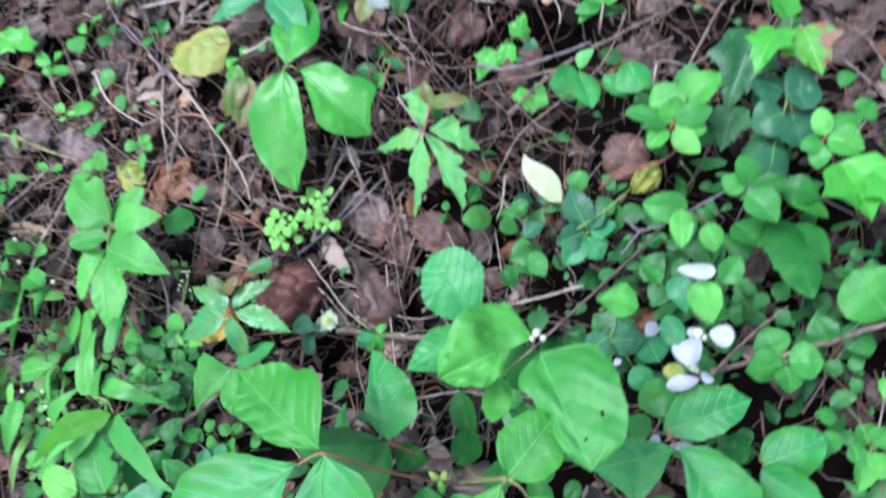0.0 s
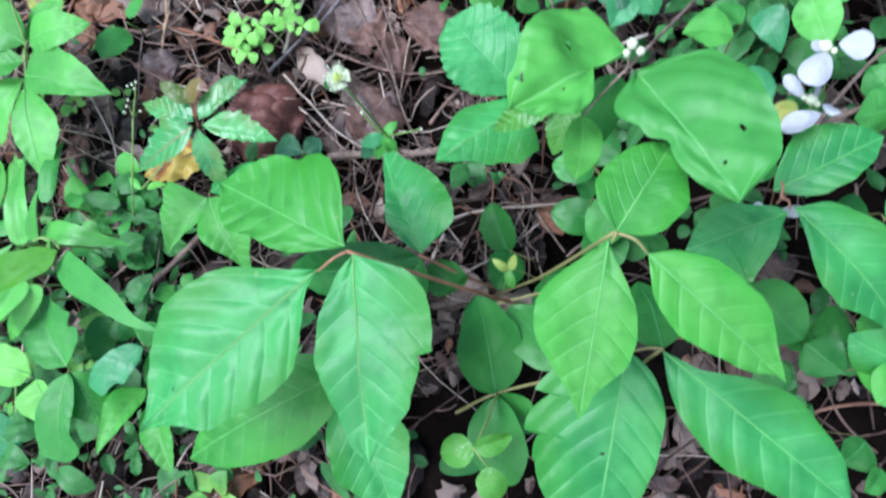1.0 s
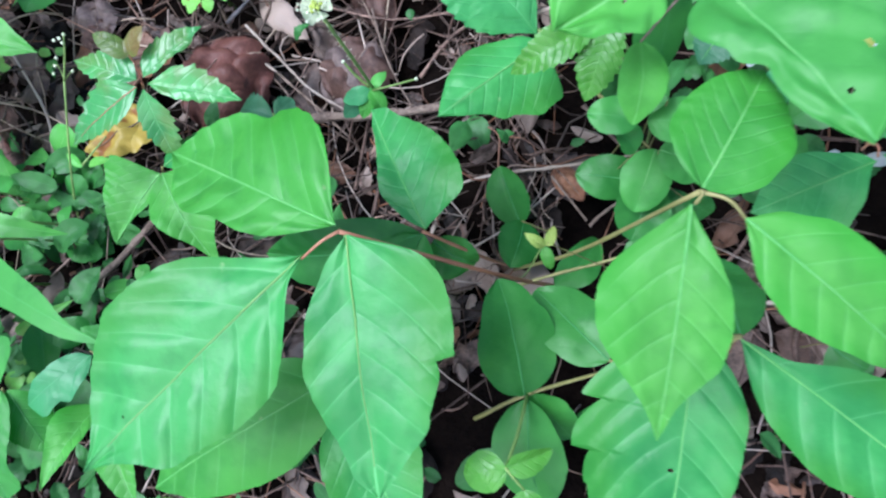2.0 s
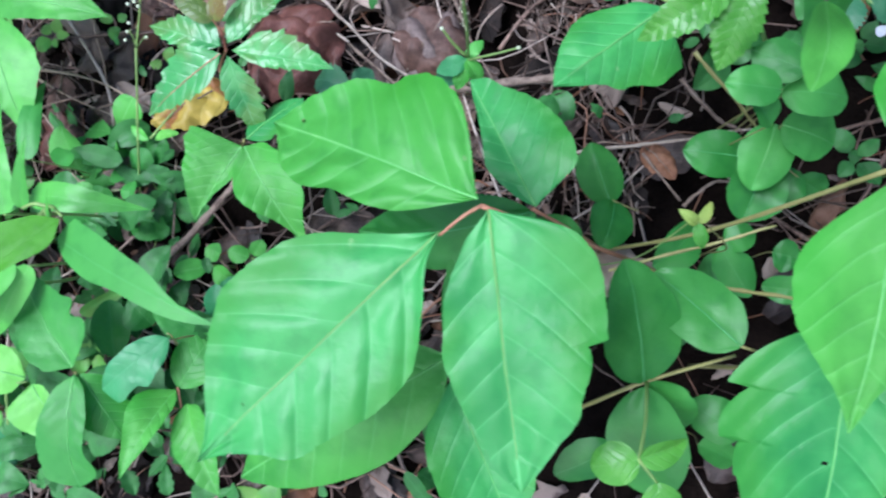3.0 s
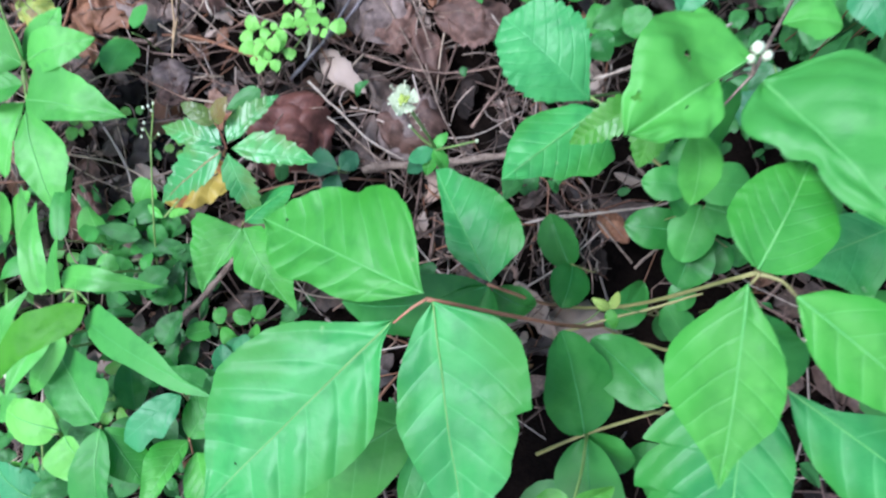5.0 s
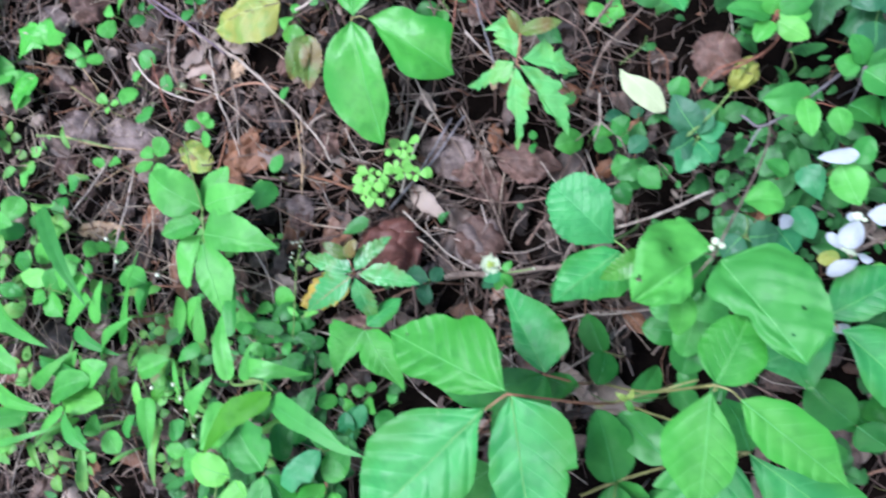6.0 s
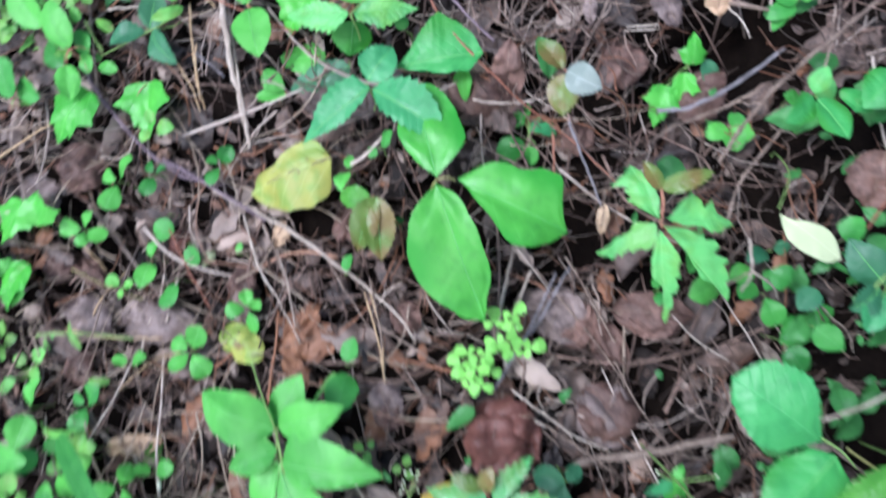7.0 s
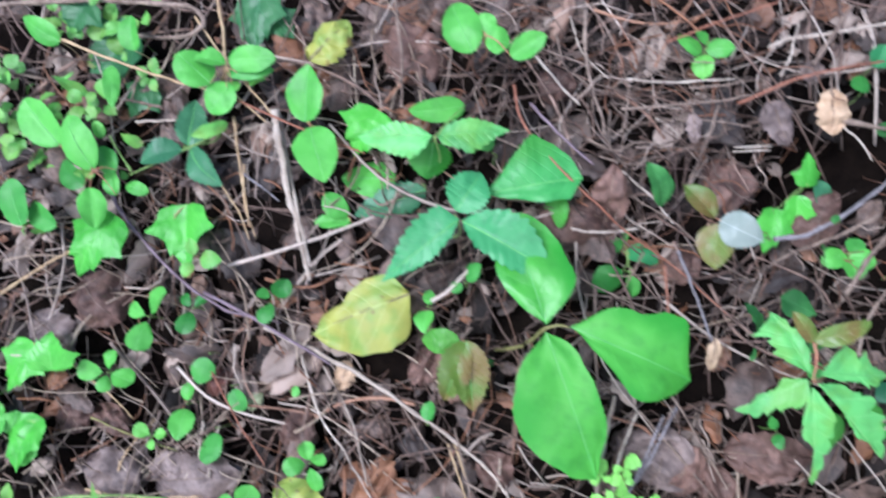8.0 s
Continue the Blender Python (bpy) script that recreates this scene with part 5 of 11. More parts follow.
p = thing('ivy_plant', (0.085, 0.175, 0.0201), 'pale three-cornered ivy leaf', 'plant', 'three-leaflet ivies')
stem(p, [(0.085, 0.175, 0.0201), (0.087, 0.1744, 0.0343), (0.08, 0.181, 0.046)], 0.0007, 'stem_red')
leaf(p, 'ivy', (0.086, 0.171, 0.046), (0.030, 0.174, 0.044), 0.0393, 'ivy_soft', name='leaflet', fold=0.25, columns=10, profile=((11, 21, 20, 20, 20, 18, 15, 12, 10, 7, 3), (21, 30, 38, 43, 49, 44, 36, 29, 21, 13, 7)))
stem(p, [(0.08, 0.181, 0.046), (0.0765, 0.175, 0.043), (0.071, 0.167, 0.036)], 0.0004, 'stem_red', name="petiole")
leaf(p, 'egg', (0.071, 0.167, 0.036), (0.068, 0.148, 0.03), 0.015, 'ivy_bright', name='leaflet')

p = thing('red_shoot', (0.169, 0.124, 0.0079), 'young shoot with bronze-red and silvery leaflets', 'plant', 'bronze young shoots')
stem(p, [(0.169, 0.124, 0.0079), (0.1566, 0.1206, 0.0707), (0.128, 0.123, 0.122)], 0.0007, 'stem_red')
leaf(p, 'egg', (0.127, 0.124, 0.122), (0.118, 0.141, 0.122), 0.0126, 'young', name='leaflet', columns=10)
leaf(p, 'toothed', (0.129, 0.122, 0.122), (0.144, 0.109, 0.124), 0.0179, 'grey', name='leaflet', columns=10)
leaf(p, 'egg', (0.127, 0.121, 0.122), (0.123, 0.102, 0.116), 0.0166, 'young', name='leaflet', columns=10)

p = thing('red_shoot', (0, 0.085, 0.004), 'young shoot with bronze and green crinkled leaflets', 'plant', 'bronze young shoots')
stem(p, [(0, 0.085, 0.004), (0.0044, 0.0868, 0.0238), (0.001, 0.097, 0.04)], 0.0006, 'stem_red')
leaf(p, 'toothed', (0.001, 0.096, 0.04), (-0.017, 0.066, 0.03), 0.021, 'young', name='leaflet', columns=10)
leaf(p, 'toothed', (0.003, 0.096, 0.04), (-0.002, 0.057, 0.03), 0.0241, 'young', name='leaflet', columns=10, roll=-15)
leaf(p, 'egg', (-0.001, 0.097, 0.04), (-0.022, 0.102, 0.034), 0.0153, 'young_green', name='leaflet')
dead_leaf((-0.024, 0.129, 0.034), (-0.087, 0.119, 0.020), 0.0444, 'yellow', 'fallen yellow-green leaf with small brown spots', shape='egg', fold=0.05, curl=0.25, ripple=0.008, crumple=0.08, profile=((25, 35, 38, 41, 39, 37, 36, 31, 26, 21, 12), (21, 25, 26, 27, 24, 21, 14, 13, 11, 9, 4)))

p = thing('creeper_plant', (0.198, 0.044, -0.0113), 'five-leaflet creeper with light green jagged leaflets', 'plant', 'five-leaflet creepers')
stem(p, [(0.198, 0.044, -0.0113), (0.1888, 0.0398, 0.0378), (0.165, 0.041, 0.078)], 0.0009, 'stem_red')
leaf(p, 'creeper_jag', (0.165, 0.045, 0.079), (0.156, 0.078, 0.074), 0.0221, 'creeper_light', name='leaflet', bend=0.05, fold=0.15, columns=12, ripple=0.003, profile=((6, 12, 18, 25, 32, 33, 31, 29, 37, 44, 12), (4, 8, 13, 16, 18, 20, 18, 14, 12, 11, 6)))
leaf(p, 'creeper_jag', (0.163, 0.043, 0.079), (0.129, 0.034, 0.064), 0.0164, 'creeper_light', name='leaflet', bend=0.05, fold=0.15, columns=12, ripple=0.003, profile=((19, 26, 29, 27, 25, 24, 22, 22, 22, 17, 9), (5, 9, 14, 10, 6, 7, 8, 6, 1, 1, 1)))
leaf(p, 'creeper_jag', (0.164, 0.039, 0.079), (0.160, -0.011, 0.052), 0.0171, 'creeper_light', name='leaflet', bend=0.05, fold=0.15, columns=12, ripple=0.003, profile=((6, 11, 16, 18, 17, 17, 17, 11, 10, 7, 4), (3, 6, 9, 11, 12, 8, 1, 1, 1, 1, 3)))
leaf(p, 'creeper_jag', (0.167, 0.040, 0.079), (0.195, -0.004, 0.056), 0.0211, 'creeper_light', name='leaflet', bend=0.05, fold=0.15, columns=12, ripple=0.003, profile=((9, 15, 17, 23, 30, 26, 25, 25, 19, 13, 9), (1, 1, 1, 1, 3, 5, 7, 5, 1, 1, 1)))
leaf(p, 'creeper_jag', (0.169, 0.044, 0.079), (0.204, 0.036, 0.068), 0.0229, 'creeper_light', name='leaflet', bend=0.05, fold=0.15, columns=12, ripple=0.003, profile=((12, 25, 34, 43, 38, 29, 31, 33, 14, 11, 7), (3, 5, 8, 9, 9, 11, 14, 18, 17, 11, 6)))
stem(p, [(0.165, 0.041, 0.078), (0.168, 0.0515, 0.083), (0.169, 0.06, 0.084)], 0.0005, 'stem_red', name="petiole")
leaf(p, 'egg', (0.169, 0.06, 0.084), (0.196, 0.064, 0.086), 0.0108, 'young', name='leaflet')
stem(p, [(0.165, 0.041, 0.078), (0.1675, 0.0515, 0.083), (0.168, 0.06, 0.084)], 0.0005, 'stem_red', name="petiole")
leaf(p, 'egg', (0.168, 0.06, 0.084), (0.162, 0.076, 0.086), 0.0092, 'young', name='leaflet')
sprout((0.167, 0.009, -0.003), 'oval', 2, 0.0101, 100, 'small pale seedling under a creeper', shape='leafy')

p = thing('lobed_ivy', (-0.172, 0.202, -0.0045), 'yellow-green lobed ivy leaves on a purplish runner', 'ivy leaf', 'lobed ivies')
stem(p, [(-0.172, 0.202, -0.0045), (-0.166, 0.2002, 0.0068), (-0.167, 0.205, 0.016)], 0.0006, 'stem_red')
stem(p, [(-0.167, 0.205, 0.016), (-0.1595, 0.2115, 0.018), (-0.154, 0.216, 0.016)], 0.0004, 'stem_red', name="petiole")
leaf(p, 'lobed', (-0.154, 0.216, 0.016), (-0.16, 0.175, 0.014), 0.0468, 'hedera', name='leaflet', columns=10)
stem(p, [(-0.2026, 0.2166, -0.0053), (-0.1993, 0.2183, 0.0093), (-0.198, 0.218, 0.02)], 0.0004, 'stem_red', name="petiole")
leaf(p, 'lobed', (-0.198, 0.218, 0.02), (-0.23, 0.186, 0.016), 0.0477, 'hedera', name='leaflet', columns=10)

p = thing('lobed_ivy', (-0.278, 0.138, -0.0173), 'small bright lobed ivy leaves over litter', 'ivy leaf', 'lobed ivies')
stem(p, [(-0.278, 0.138, -0.0173), (-0.2708, 0.1358, -0.0078), (-0.27, 0.14, 0)], 0.0006, 'stem_red')
stem(p, [(-0.27, 0.14, 0), (-0.27, 0.1475, 0.004), (-0.272, 0.153, 0.004)], 0.0004, 'stem_red', name="petiole")
leaf(p, 'lobed', (-0.272, 0.153, 0.004), (-0.294, 0.125, 0.002), 0.0377, 'hedera', name='leaflet', columns=10)
stem(p, [(-0.2767, 0.1082, -0.0197), (-0.2738, 0.1081, -0.0058), (-0.273, 0.106, 0.004)], 0.0004, 'stem_red', name="petiole")
leaf(p, 'lobed', (-0.273, 0.106, 0.004), (-0.294, 0.074, 0.002), 0.0321, 'hedera', name='leaflet', columns=10)

p = thing('vine_plant', (-0.212, 0.248, -0.0043), 'vine with soft green oval leaves', 'plant', 'oval-leaf vines')
stem(p, [(-0.212, 0.248, -0.0043), (-0.2036, 0.2438, 0.0168), (-0.201, 0.245, 0.034)], 0.0007, 'stem_red')
stem(p, [(-0.201, 0.245, 0.034), (-0.21, 0.2565, 0.036), (-0.221, 0.266, 0.034)], 0.0004, 'stem_red', name="petiole")
leaf(p, 'oval', (-0.221, 0.266, 0.034), (-0.238, 0.299, 0.038), 0.0233, 'oval_light', name='leaflet')
leaf(p, 'oval', (-0.201, 0.246, 0.034), (-0.21, 0.281, 0.04), 0.0216, 'oval_light', name='leaflet')
stem(p, [(-0.259, 0.2213, -0.0074), (-0.255, 0.2227, 0.0133), (-0.253, 0.222, 0.03)], 0.0004, 'stem_red', name="petiole")
leaf(p, 'oval', (-0.253, 0.222, 0.03), (-0.256, 0.252, 0.034), 0.0232, 'oval', name='leaflet')
stem(p, [(-0.201, 0.245, 0.034), (-0.203, 0.2415, 0.034), (-0.207, 0.236, 0.03)], 0.0004, 'stem_red', name="petiole")
leaf(p, 'oval', (-0.207, 0.236, 0.03), (-0.209, 0.211, 0.028), 0.0168, 'oval_light', name='leaflet')
stem(p, [(-0.2333, 0.2166, -0.0074), (-0.2327, 0.2183, 0.0113), (-0.234, 0.218, 0.026)], 0.0004, 'stem_red', name="petiole")
leaf(p, 'oval', (-0.234, 0.218, 0.026), (-0.249, 0.235, 0.026), 0.0177, 'oval', name='leaflet')
stem(p, [(-0.201, 0.245, 0.034), (-0.195, 0.246, 0.032), (-0.191, 0.245, 0.026)], 0.0004, 'stem_red', name="petiole")
leaf(p, 'oval', (-0.191, 0.245, 0.026), (-0.203, 0.262, 0.024), 0.0157, 'oval', name='leaflet')
stem(p, [(-0.201, 0.245, 0.034), (-0.207, 0.244, 0.03), (-0.215, 0.241, 0.022)], 0.0004, 'stem_red', name="petiole")
leaf(p, 'oval', (-0.215, 0.241, 0.022), (-0.229, 0.26, 0.02), 0.018, 'oval_dark', name='leaflet')
stem(p, [(-0.201, 0.245, 0.034), (-0.1975, 0.239, 0.029), (-0.196, 0.231, 0.02)], 0.0004, 'stem_red', name="petiole")
leaf(p, 'oval', (-0.196, 0.231, 0.02), (-0.199, 0.249, 0.02), 0.0122, 'oval_light', name='leaflet')
stem(p, [(-0.1818, 0.223, -0.0019), (-0.1779, 0.227, 0.01), (-0.176, 0.229, 0.018)], 0.0004, 'stem_red', name="petiole")
leaf(p, 'oval', (-0.176, 0.229, 0.018), (-0.19, 0.236, 0.018), 0.0093, 'oval_light', name='leaflet')
stem(p, [(-0.1988, 0.2839, -0.0014), (-0.1979, 0.282, 0.0163), (-0.199, 0.278, 0.03)], 0.0004, 'stem_red', name="petiole")
leaf(p, 'oval', (-0.199, 0.278, 0.03), (-0.196, 0.267, 0.028), 0.0085, 'lime', name='leaflet')

p = thing('bramble_plant', (-0.127, 0.259, 0.0081), 'dark blue-green three-leaflet bramble on a thin green stem', 'plant', 'toothed-leaf plants')
stem(p, [(-0.127, 0.259, 0.0081), (-0.1298, 0.252, 0.0179), (-0.144, 0.249, 0.026)], 0.0007, 'stem')
stem(p, [(-0.144, 0.249, 0.026), (-0.1445, 0.2495, 0.028), (-0.147, 0.248, 0.026)], 0.0004, 'stem', name="petiole")
leaf(p, 'toothed', (-0.147, 0.248, 0.026), (-0.175, 0.246, 0.026), 0.0198, 'blue', name='leaflet')
leaf(p, 'toothed', (-0.143, 0.25, 0.026), (-0.133, 0.277, 0.028), 0.0212, 'blue', name='leaflet')
leaf(p, 'toothed', (-0.142, 0.247, 0.026), (-0.125, 0.219, 0.028), 0.0209, 'blue', name='leaflet')
stem(p, [(-0.122, 0.252, 0.03), (-0.142, 0.248, 0.027), (-0.186, 0.242, 0.02)], 0.0007, 'stem')
stem(p, [(-0.192, 0.268, 0.026), (-0.188, 0.255, 0.024), (-0.184, 0.245, 0.02)], 0.0006, 'stem')

p = thing('vine_plant', (-0.131, 0.289, 0.0056), 'vine tip with bright oval leaves on a straw-coloured runner', 'plant', 'oval-leaf vines')
stem(p, [(-0.131, 0.289, 0.0056), (-0.117, 0.2852, 0.0256), (-0.106, 0.287, 0.042)], 0.0007, 'twig_straw')
stem(p, [(-0.106, 0.287, 0.042), (-0.111, 0.2845, 0.043), (-0.118, 0.28, 0.04)], 0.0004, 'twig_straw', name="petiole")
leaf(p, 'oval', (-0.118, 0.28, 0.04), (-0.134, 0.302, 0.044), 0.0241, 'oval_light', name='leaflet')
leaf(p, 'oval', (-0.106, 0.289, 0.042), (-0.125, 0.295, 0.044), 0.0137, 'oval_light', name='leaflet')
stem(p, [(-0.106, 0.287, 0.042), (-0.1035, 0.2895, 0.045), (-0.103, 0.29, 0.044)], 0.0004, 'twig_straw', name="petiole")
leaf(p, 'oval', (-0.103, 0.29, 0.044), (-0.074, 0.283, 0.046), 0.017, 'oval_light', name='leaflet')
stem(p, [(-0.106, 0.287, 0.042), (-0.105, 0.2835, 0.041), (-0.106, 0.278, 0.036)], 0.0004, 'twig_straw', name="petiole")
leaf(p, 'oval', (-0.106, 0.278, 0.036), (-0.123, 0.264, 0.034), 0.0208, 'oval_light', name='leaflet')
stem(p, [(-0.106, 0.287, 0.042), (-0.1055, 0.287, 0.042), (-0.107, 0.285, 0.038)], 0.0004, 'twig_straw', name="petiole")
leaf(p, 'oval', (-0.107, 0.285, 0.038), (-0.078, 0.279, 0.04), 0.0124, 'oval', name='leaflet')
stem(p, [(-0.1601, 0.3126, 0.0012), (-0.162, 0.3163, 0.0176), (-0.166, 0.318, 0.03)], 0.0004, 'twig_straw', name="petiole")
leaf(p, 'egg', (-0.166, 0.318, 0.03), (-0.164, 0.34, 0.034), 0.0165, 'oval_light', name='leaflet')
stem(p, [(-0.2165, 0.3355, -0.0038), (-0.2132, 0.3357, 0.0171), (-0.212, 0.334, 0.034)], 0.0004, 'twig_straw', name="petiole")
leaf(p, 'egg', (-0.212, 0.334, 0.034), (-0.233, 0.355, 0.036), 0.0159, 'oval_light', name='leaflet')
stem(p, [(-0.1888, 0.3124, -0.0014), (-0.1849, 0.3132, 0.0163), (-0.183, 0.312, 0.03)], 0.0004, 'twig_straw', name="petiole")
leaf(p, 'egg', (-0.183, 0.312, 0.03), (-0.188, 0.286, 0.026), 0.0108, 'oval_light', name='leaflet')
stem(p, [(-0.106, 0.287, 0.042), (-0.1075, 0.2815, 0.04), (-0.111, 0.274, 0.034)], 0.0004, 'twig_straw', name="petiole")
leaf(p, 'oval', (-0.111, 0.274, 0.034), (-0.102, 0.28, 0.032), 0.0098, 'lime', name='leaflet')
stem(p, [(-0.106, 0.287, 0.042), (-0.1, 0.2825, 0.04), (-0.096, 0.276, 0.034)], 0.0004, 'twig_straw', name="petiole")
leaf(p, 'oval', (-0.096, 0.276, 0.034), (-0.086, 0.278, 0.032), 0.007, 'lime', name='leaflet')

p = thing('vine_plant', (0.045, 0.261, 0.0208), 'vine tip with rounded bright green leaves', 'plant', 'oval-leaf vines')
stem(p, [(0.045, 0.261, 0.0208), (0.0498, 0.2568, 0.0479), (0.047, 0.258, 0.07)], 0.0007, 'stem_red')
stem(p, [(0.047, 0.258, 0.07), (0.045, 0.254, 0.072), (0.041, 0.248, 0.07)], 0.0004, 'stem_red', name="petiole")
leaf(p, 'oval', (0.041, 0.248, 0.07), (0.035, 0.28, 0.066), 0.022, 'oval_light', name='leaflet')
leaf(p, 'oval', (0.045, 0.258, 0.07), (0.056, 0.265, 0.072), 0.0137, 'oval_light', name='leaflet')
stem(p, [(0.047, 0.258, 0.07), (0.049, 0.257, 0.072), (0.049, 0.254, 0.07)], 0.0004, 'stem_red', name="petiole")
leaf(p, 'oval', (0.049, 0.254, 0.07), (0.061, 0.248, 0.068), 0.0155, 'oval_light', name='leaflet')
stem(p, [(0.047, 0.258, 0.07), (0.0545, 0.25, 0.073), (0.06, 0.24, 0.072)], 0.0004, 'stem_red', name="petiole")
leaf(p, 'oval', (0.06, 0.24, 0.072), (0.08, 0.244, 0.08), 0.0134, 'oval_light', name='leaflet')

p = thing('vine_plant', (0.179, 0.234, 0.0159), 'small bright sprout among twigs', 'plant', 'oval-leaf vines')
stem(p, [(0.179, 0.234, 0.0159), (0.1798, 0.229, 0.0281), (0.171, 0.229, 0.038)], 0.0006, 'stem')
leaf(p, 'oval', (0.17, 0.23, 0.038), (0.158, 0.241, 0.042), 0.0143, 'oval_light', name='leaflet')
stem(p, [(0.171, 0.229, 0.038), (0.173, 0.2315, 0.04), (0.173, 0.232, 0.038)], 0.0004, 'stem', name="petiole")
leaf(p, 'oval', (0.173, 0.232, 0.038), (0.188, 0.227, 0.04), 0.011, 'oval_light', name='leaflet')
leaf(p, 'oval', (0.171, 0.228, 0.038), (0.167, 0.214, 0.038), 0.013, 'lime', name='leaflet')
stem(p, [(0.171, 0.229, 0.038), (0.1735, 0.2325, 0.04), (0.174, 0.234, 0.038)], 0.0004, 'stem', name="petiole")
leaf(p, 'oval', (0.174, 0.234, 0.038), (0.169, 0.242, 0.04), 0.0091, 'oval_light', name='leaflet')

p = thing('lobed_ivy', (0.217, 0.155, 0.0095), 'wilted bright green lobed ivy leaves hanging over a hollow', 'ivy leaf', 'lobed ivies')
stem(p, [(0.217, 0.155, 0.0095), (0.2178, 0.1472, 0.0175), (0.209, 0.143, 0.024)], 0.0007, 'stem')
stem(p, [(0.209, 0.143, 0.024), (0.211, 0.1435, 0.027), (0.211, 0.142, 0.026)], 0.0004, 'stem', name="petiole")
leaf(p, 'lobed', (0.211, 0.142, 0.026), (0.215, 0.161, 0.03), 0.0193, 'hedera', name='leaflet')
stem(p, [(0.209, 0.143, 0.024), (0.2085, 0.142, 0.025), (0.206, 0.139, 0.022)], 0.0004, 'stem', name="petiole")
leaf(p, 'lobed', (0.206, 0.139, 0.022), (0.202, 0.117, 0.01), 0.0197, 'hedera', name='leaflet', fold=0.4)
stem(p, [(0.209, 0.143, 0.024), (0.2025, 0.1395, 0.024), (0.194, 0.134, 0.02)], 0.0004, 'stem', name="petiole")
leaf(p, 'lobed', (0.194, 0.134, 0.02), (0.182, 0.111, 0.012), 0.0243, 'hedera', name='leaflet')
stem(p, [(0.209, 0.143, 0.024), (0.2155, 0.145, 0.024), (0.22, 0.145, 0.02)], 0.0004, 'stem', name="petiole")
leaf(p, 'egg', (0.22, 0.145, 0.02), (0.222, 0.128, 0.01), 0.0119, 'blue', name='leaflet')

p = thing('vine_plant', (0.103, 0.118, 0.009), 'low sprout with dark rounded leaves', 'plant', 'oval-leaf vines')
stem(p, [(0.103, 0.118, 0.009), (0.1074, 0.1162, 0.0118), (0.104, 0.121, 0.014)], 0.0006, 'stem')
stem(p, [(0.104, 0.121, 0.014), (0.103, 0.1205, 0.016), (0.1, 0.118, 0.014)], 0.0004, 'stem', name="petiole")
leaf(p, 'oval', (0.1, 0.118, 0.014), (0.081, 0.112, 0.014), 0.0174, 'oval_dark', name='leaflet')
stem(p, [(0.104, 0.121, 0.014), (0.1045, 0.1185, 0.017), (0.103, 0.114, 0.016)], 0.0004, 'stem', name="petiole")
leaf(p, 'oval', (0.103, 0.114, 0.016), (0.102, 0.102, 0.014), 0.01, 'oval_light', name='leaflet')
stem(p, [(0.104, 0.121, 0.014), (0.1045, 0.127, 0.016), (0.103, 0.131, 0.014)], 0.0004, 'stem', name="petiole")
leaf(p, 'oval', (0.103, 0.131, 0.014), (0.091, 0.139, 0.016), 0.0121, 'oval', name='leaflet')
stem(p, [(0.104, 0.121, 0.014), (0.106, 0.126, 0.016), (0.106, 0.129, 0.014)], 0.0004, 'stem', name="petiole")
leaf(p, 'oval', (0.106, 0.129, 0.014), (0.121, 0.118, 0.016), 0.0153, 'bramble', name='leaflet')
stem(p, [(0.104, 0.121, 0.014), (0.1055, 0.1285, 0.016), (0.105, 0.134, 0.014)], 0.0004, 'stem', name="petiole")
leaf(p, 'oval', (0.105, 0.134, 0.014), (0.101, 0.144, 0.016), 0.0121, 'oval_light', name='leaflet')

p = thing('vine_plant', (0.23, 0.095, 0.0004), 'low sprout with pale green rounded leaves', 'plant', 'oval-leaf vines')
stem(p, [(0.23, 0.095, 0.0004), (0.2324, 0.0928, 0.0079), (0.226, 0.097, 0.014)], 0.0006, 'stem')
leaf(p, 'oval', (0.226, 0.098, 0.014), (0.228, 0.085, 0.016), 0.0149, 'oval_light', name='leaflet')
leaf(p, 'oval', (0.227, 0.099, 0.014), (0.239, 0.092, 0.018), 0.0142, 'oval_light', name='leaflet')
stem(p, [(0.226, 0.097, 0.014), (0.227, 0.1, 0.016), (0.226, 0.101, 0.014)], 0.0004, 'stem', name="petiole")
leaf(p, 'oval', (0.226, 0.101, 0.014), (0.211, 0.098, 0.016), 0.013, 'oval_light', name='leaflet')
stem(p, [(0.226, 0.097, 0.014), (0.228, 0.1005, 0.016), (0.228, 0.102, 0.014)], 0.0004, 'stem', name="petiole")
leaf(p, 'oval', (0.228, 0.102, 0.014), (0.236, 0.105, 0.018), 0.0143, 'oval', name='leaflet')
stem(p, [(0.2678, 0.2031, 0.0073), (0.2694, 0.2046, 0.0157), (0.269, 0.204, 0.02)], 0.0004, 'stem', name="petiole")
leaf(p, 'oval', (0.269, 0.204, 0.02), (0.276, 0.214, 0.026), 0.0165, 'bramble', name='leaflet')
stem(p, [(0.2585, 0.1895, 0.0082), (0.2622, 0.1927, 0.0161), (0.264, 0.194, 0.02)], 0.0004, 'stem', name="petiole")
leaf(p, 'oval', (0.264, 0.194, 0.02), (0.254, 0.197, 0.02), 0.0146, 'oval_dark', name='leaflet')

p = thing('lobed_ivy', (-0.096, 0.34, 0.0035), 'lobed ivy leaves with deep shade put into their green', 'ivy leaf', 'lobed ivies')
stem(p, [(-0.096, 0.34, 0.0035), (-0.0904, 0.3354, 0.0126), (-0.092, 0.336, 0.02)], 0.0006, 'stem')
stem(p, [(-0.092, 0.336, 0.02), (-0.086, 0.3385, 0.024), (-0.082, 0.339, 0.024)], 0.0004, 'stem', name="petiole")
leaf(p, 'lobed', (-0.082, 0.339, 0.024), (-0.093, 0.302, 0.02), 0.047, 'hedera_shaded', name='leaflet', columns=10)
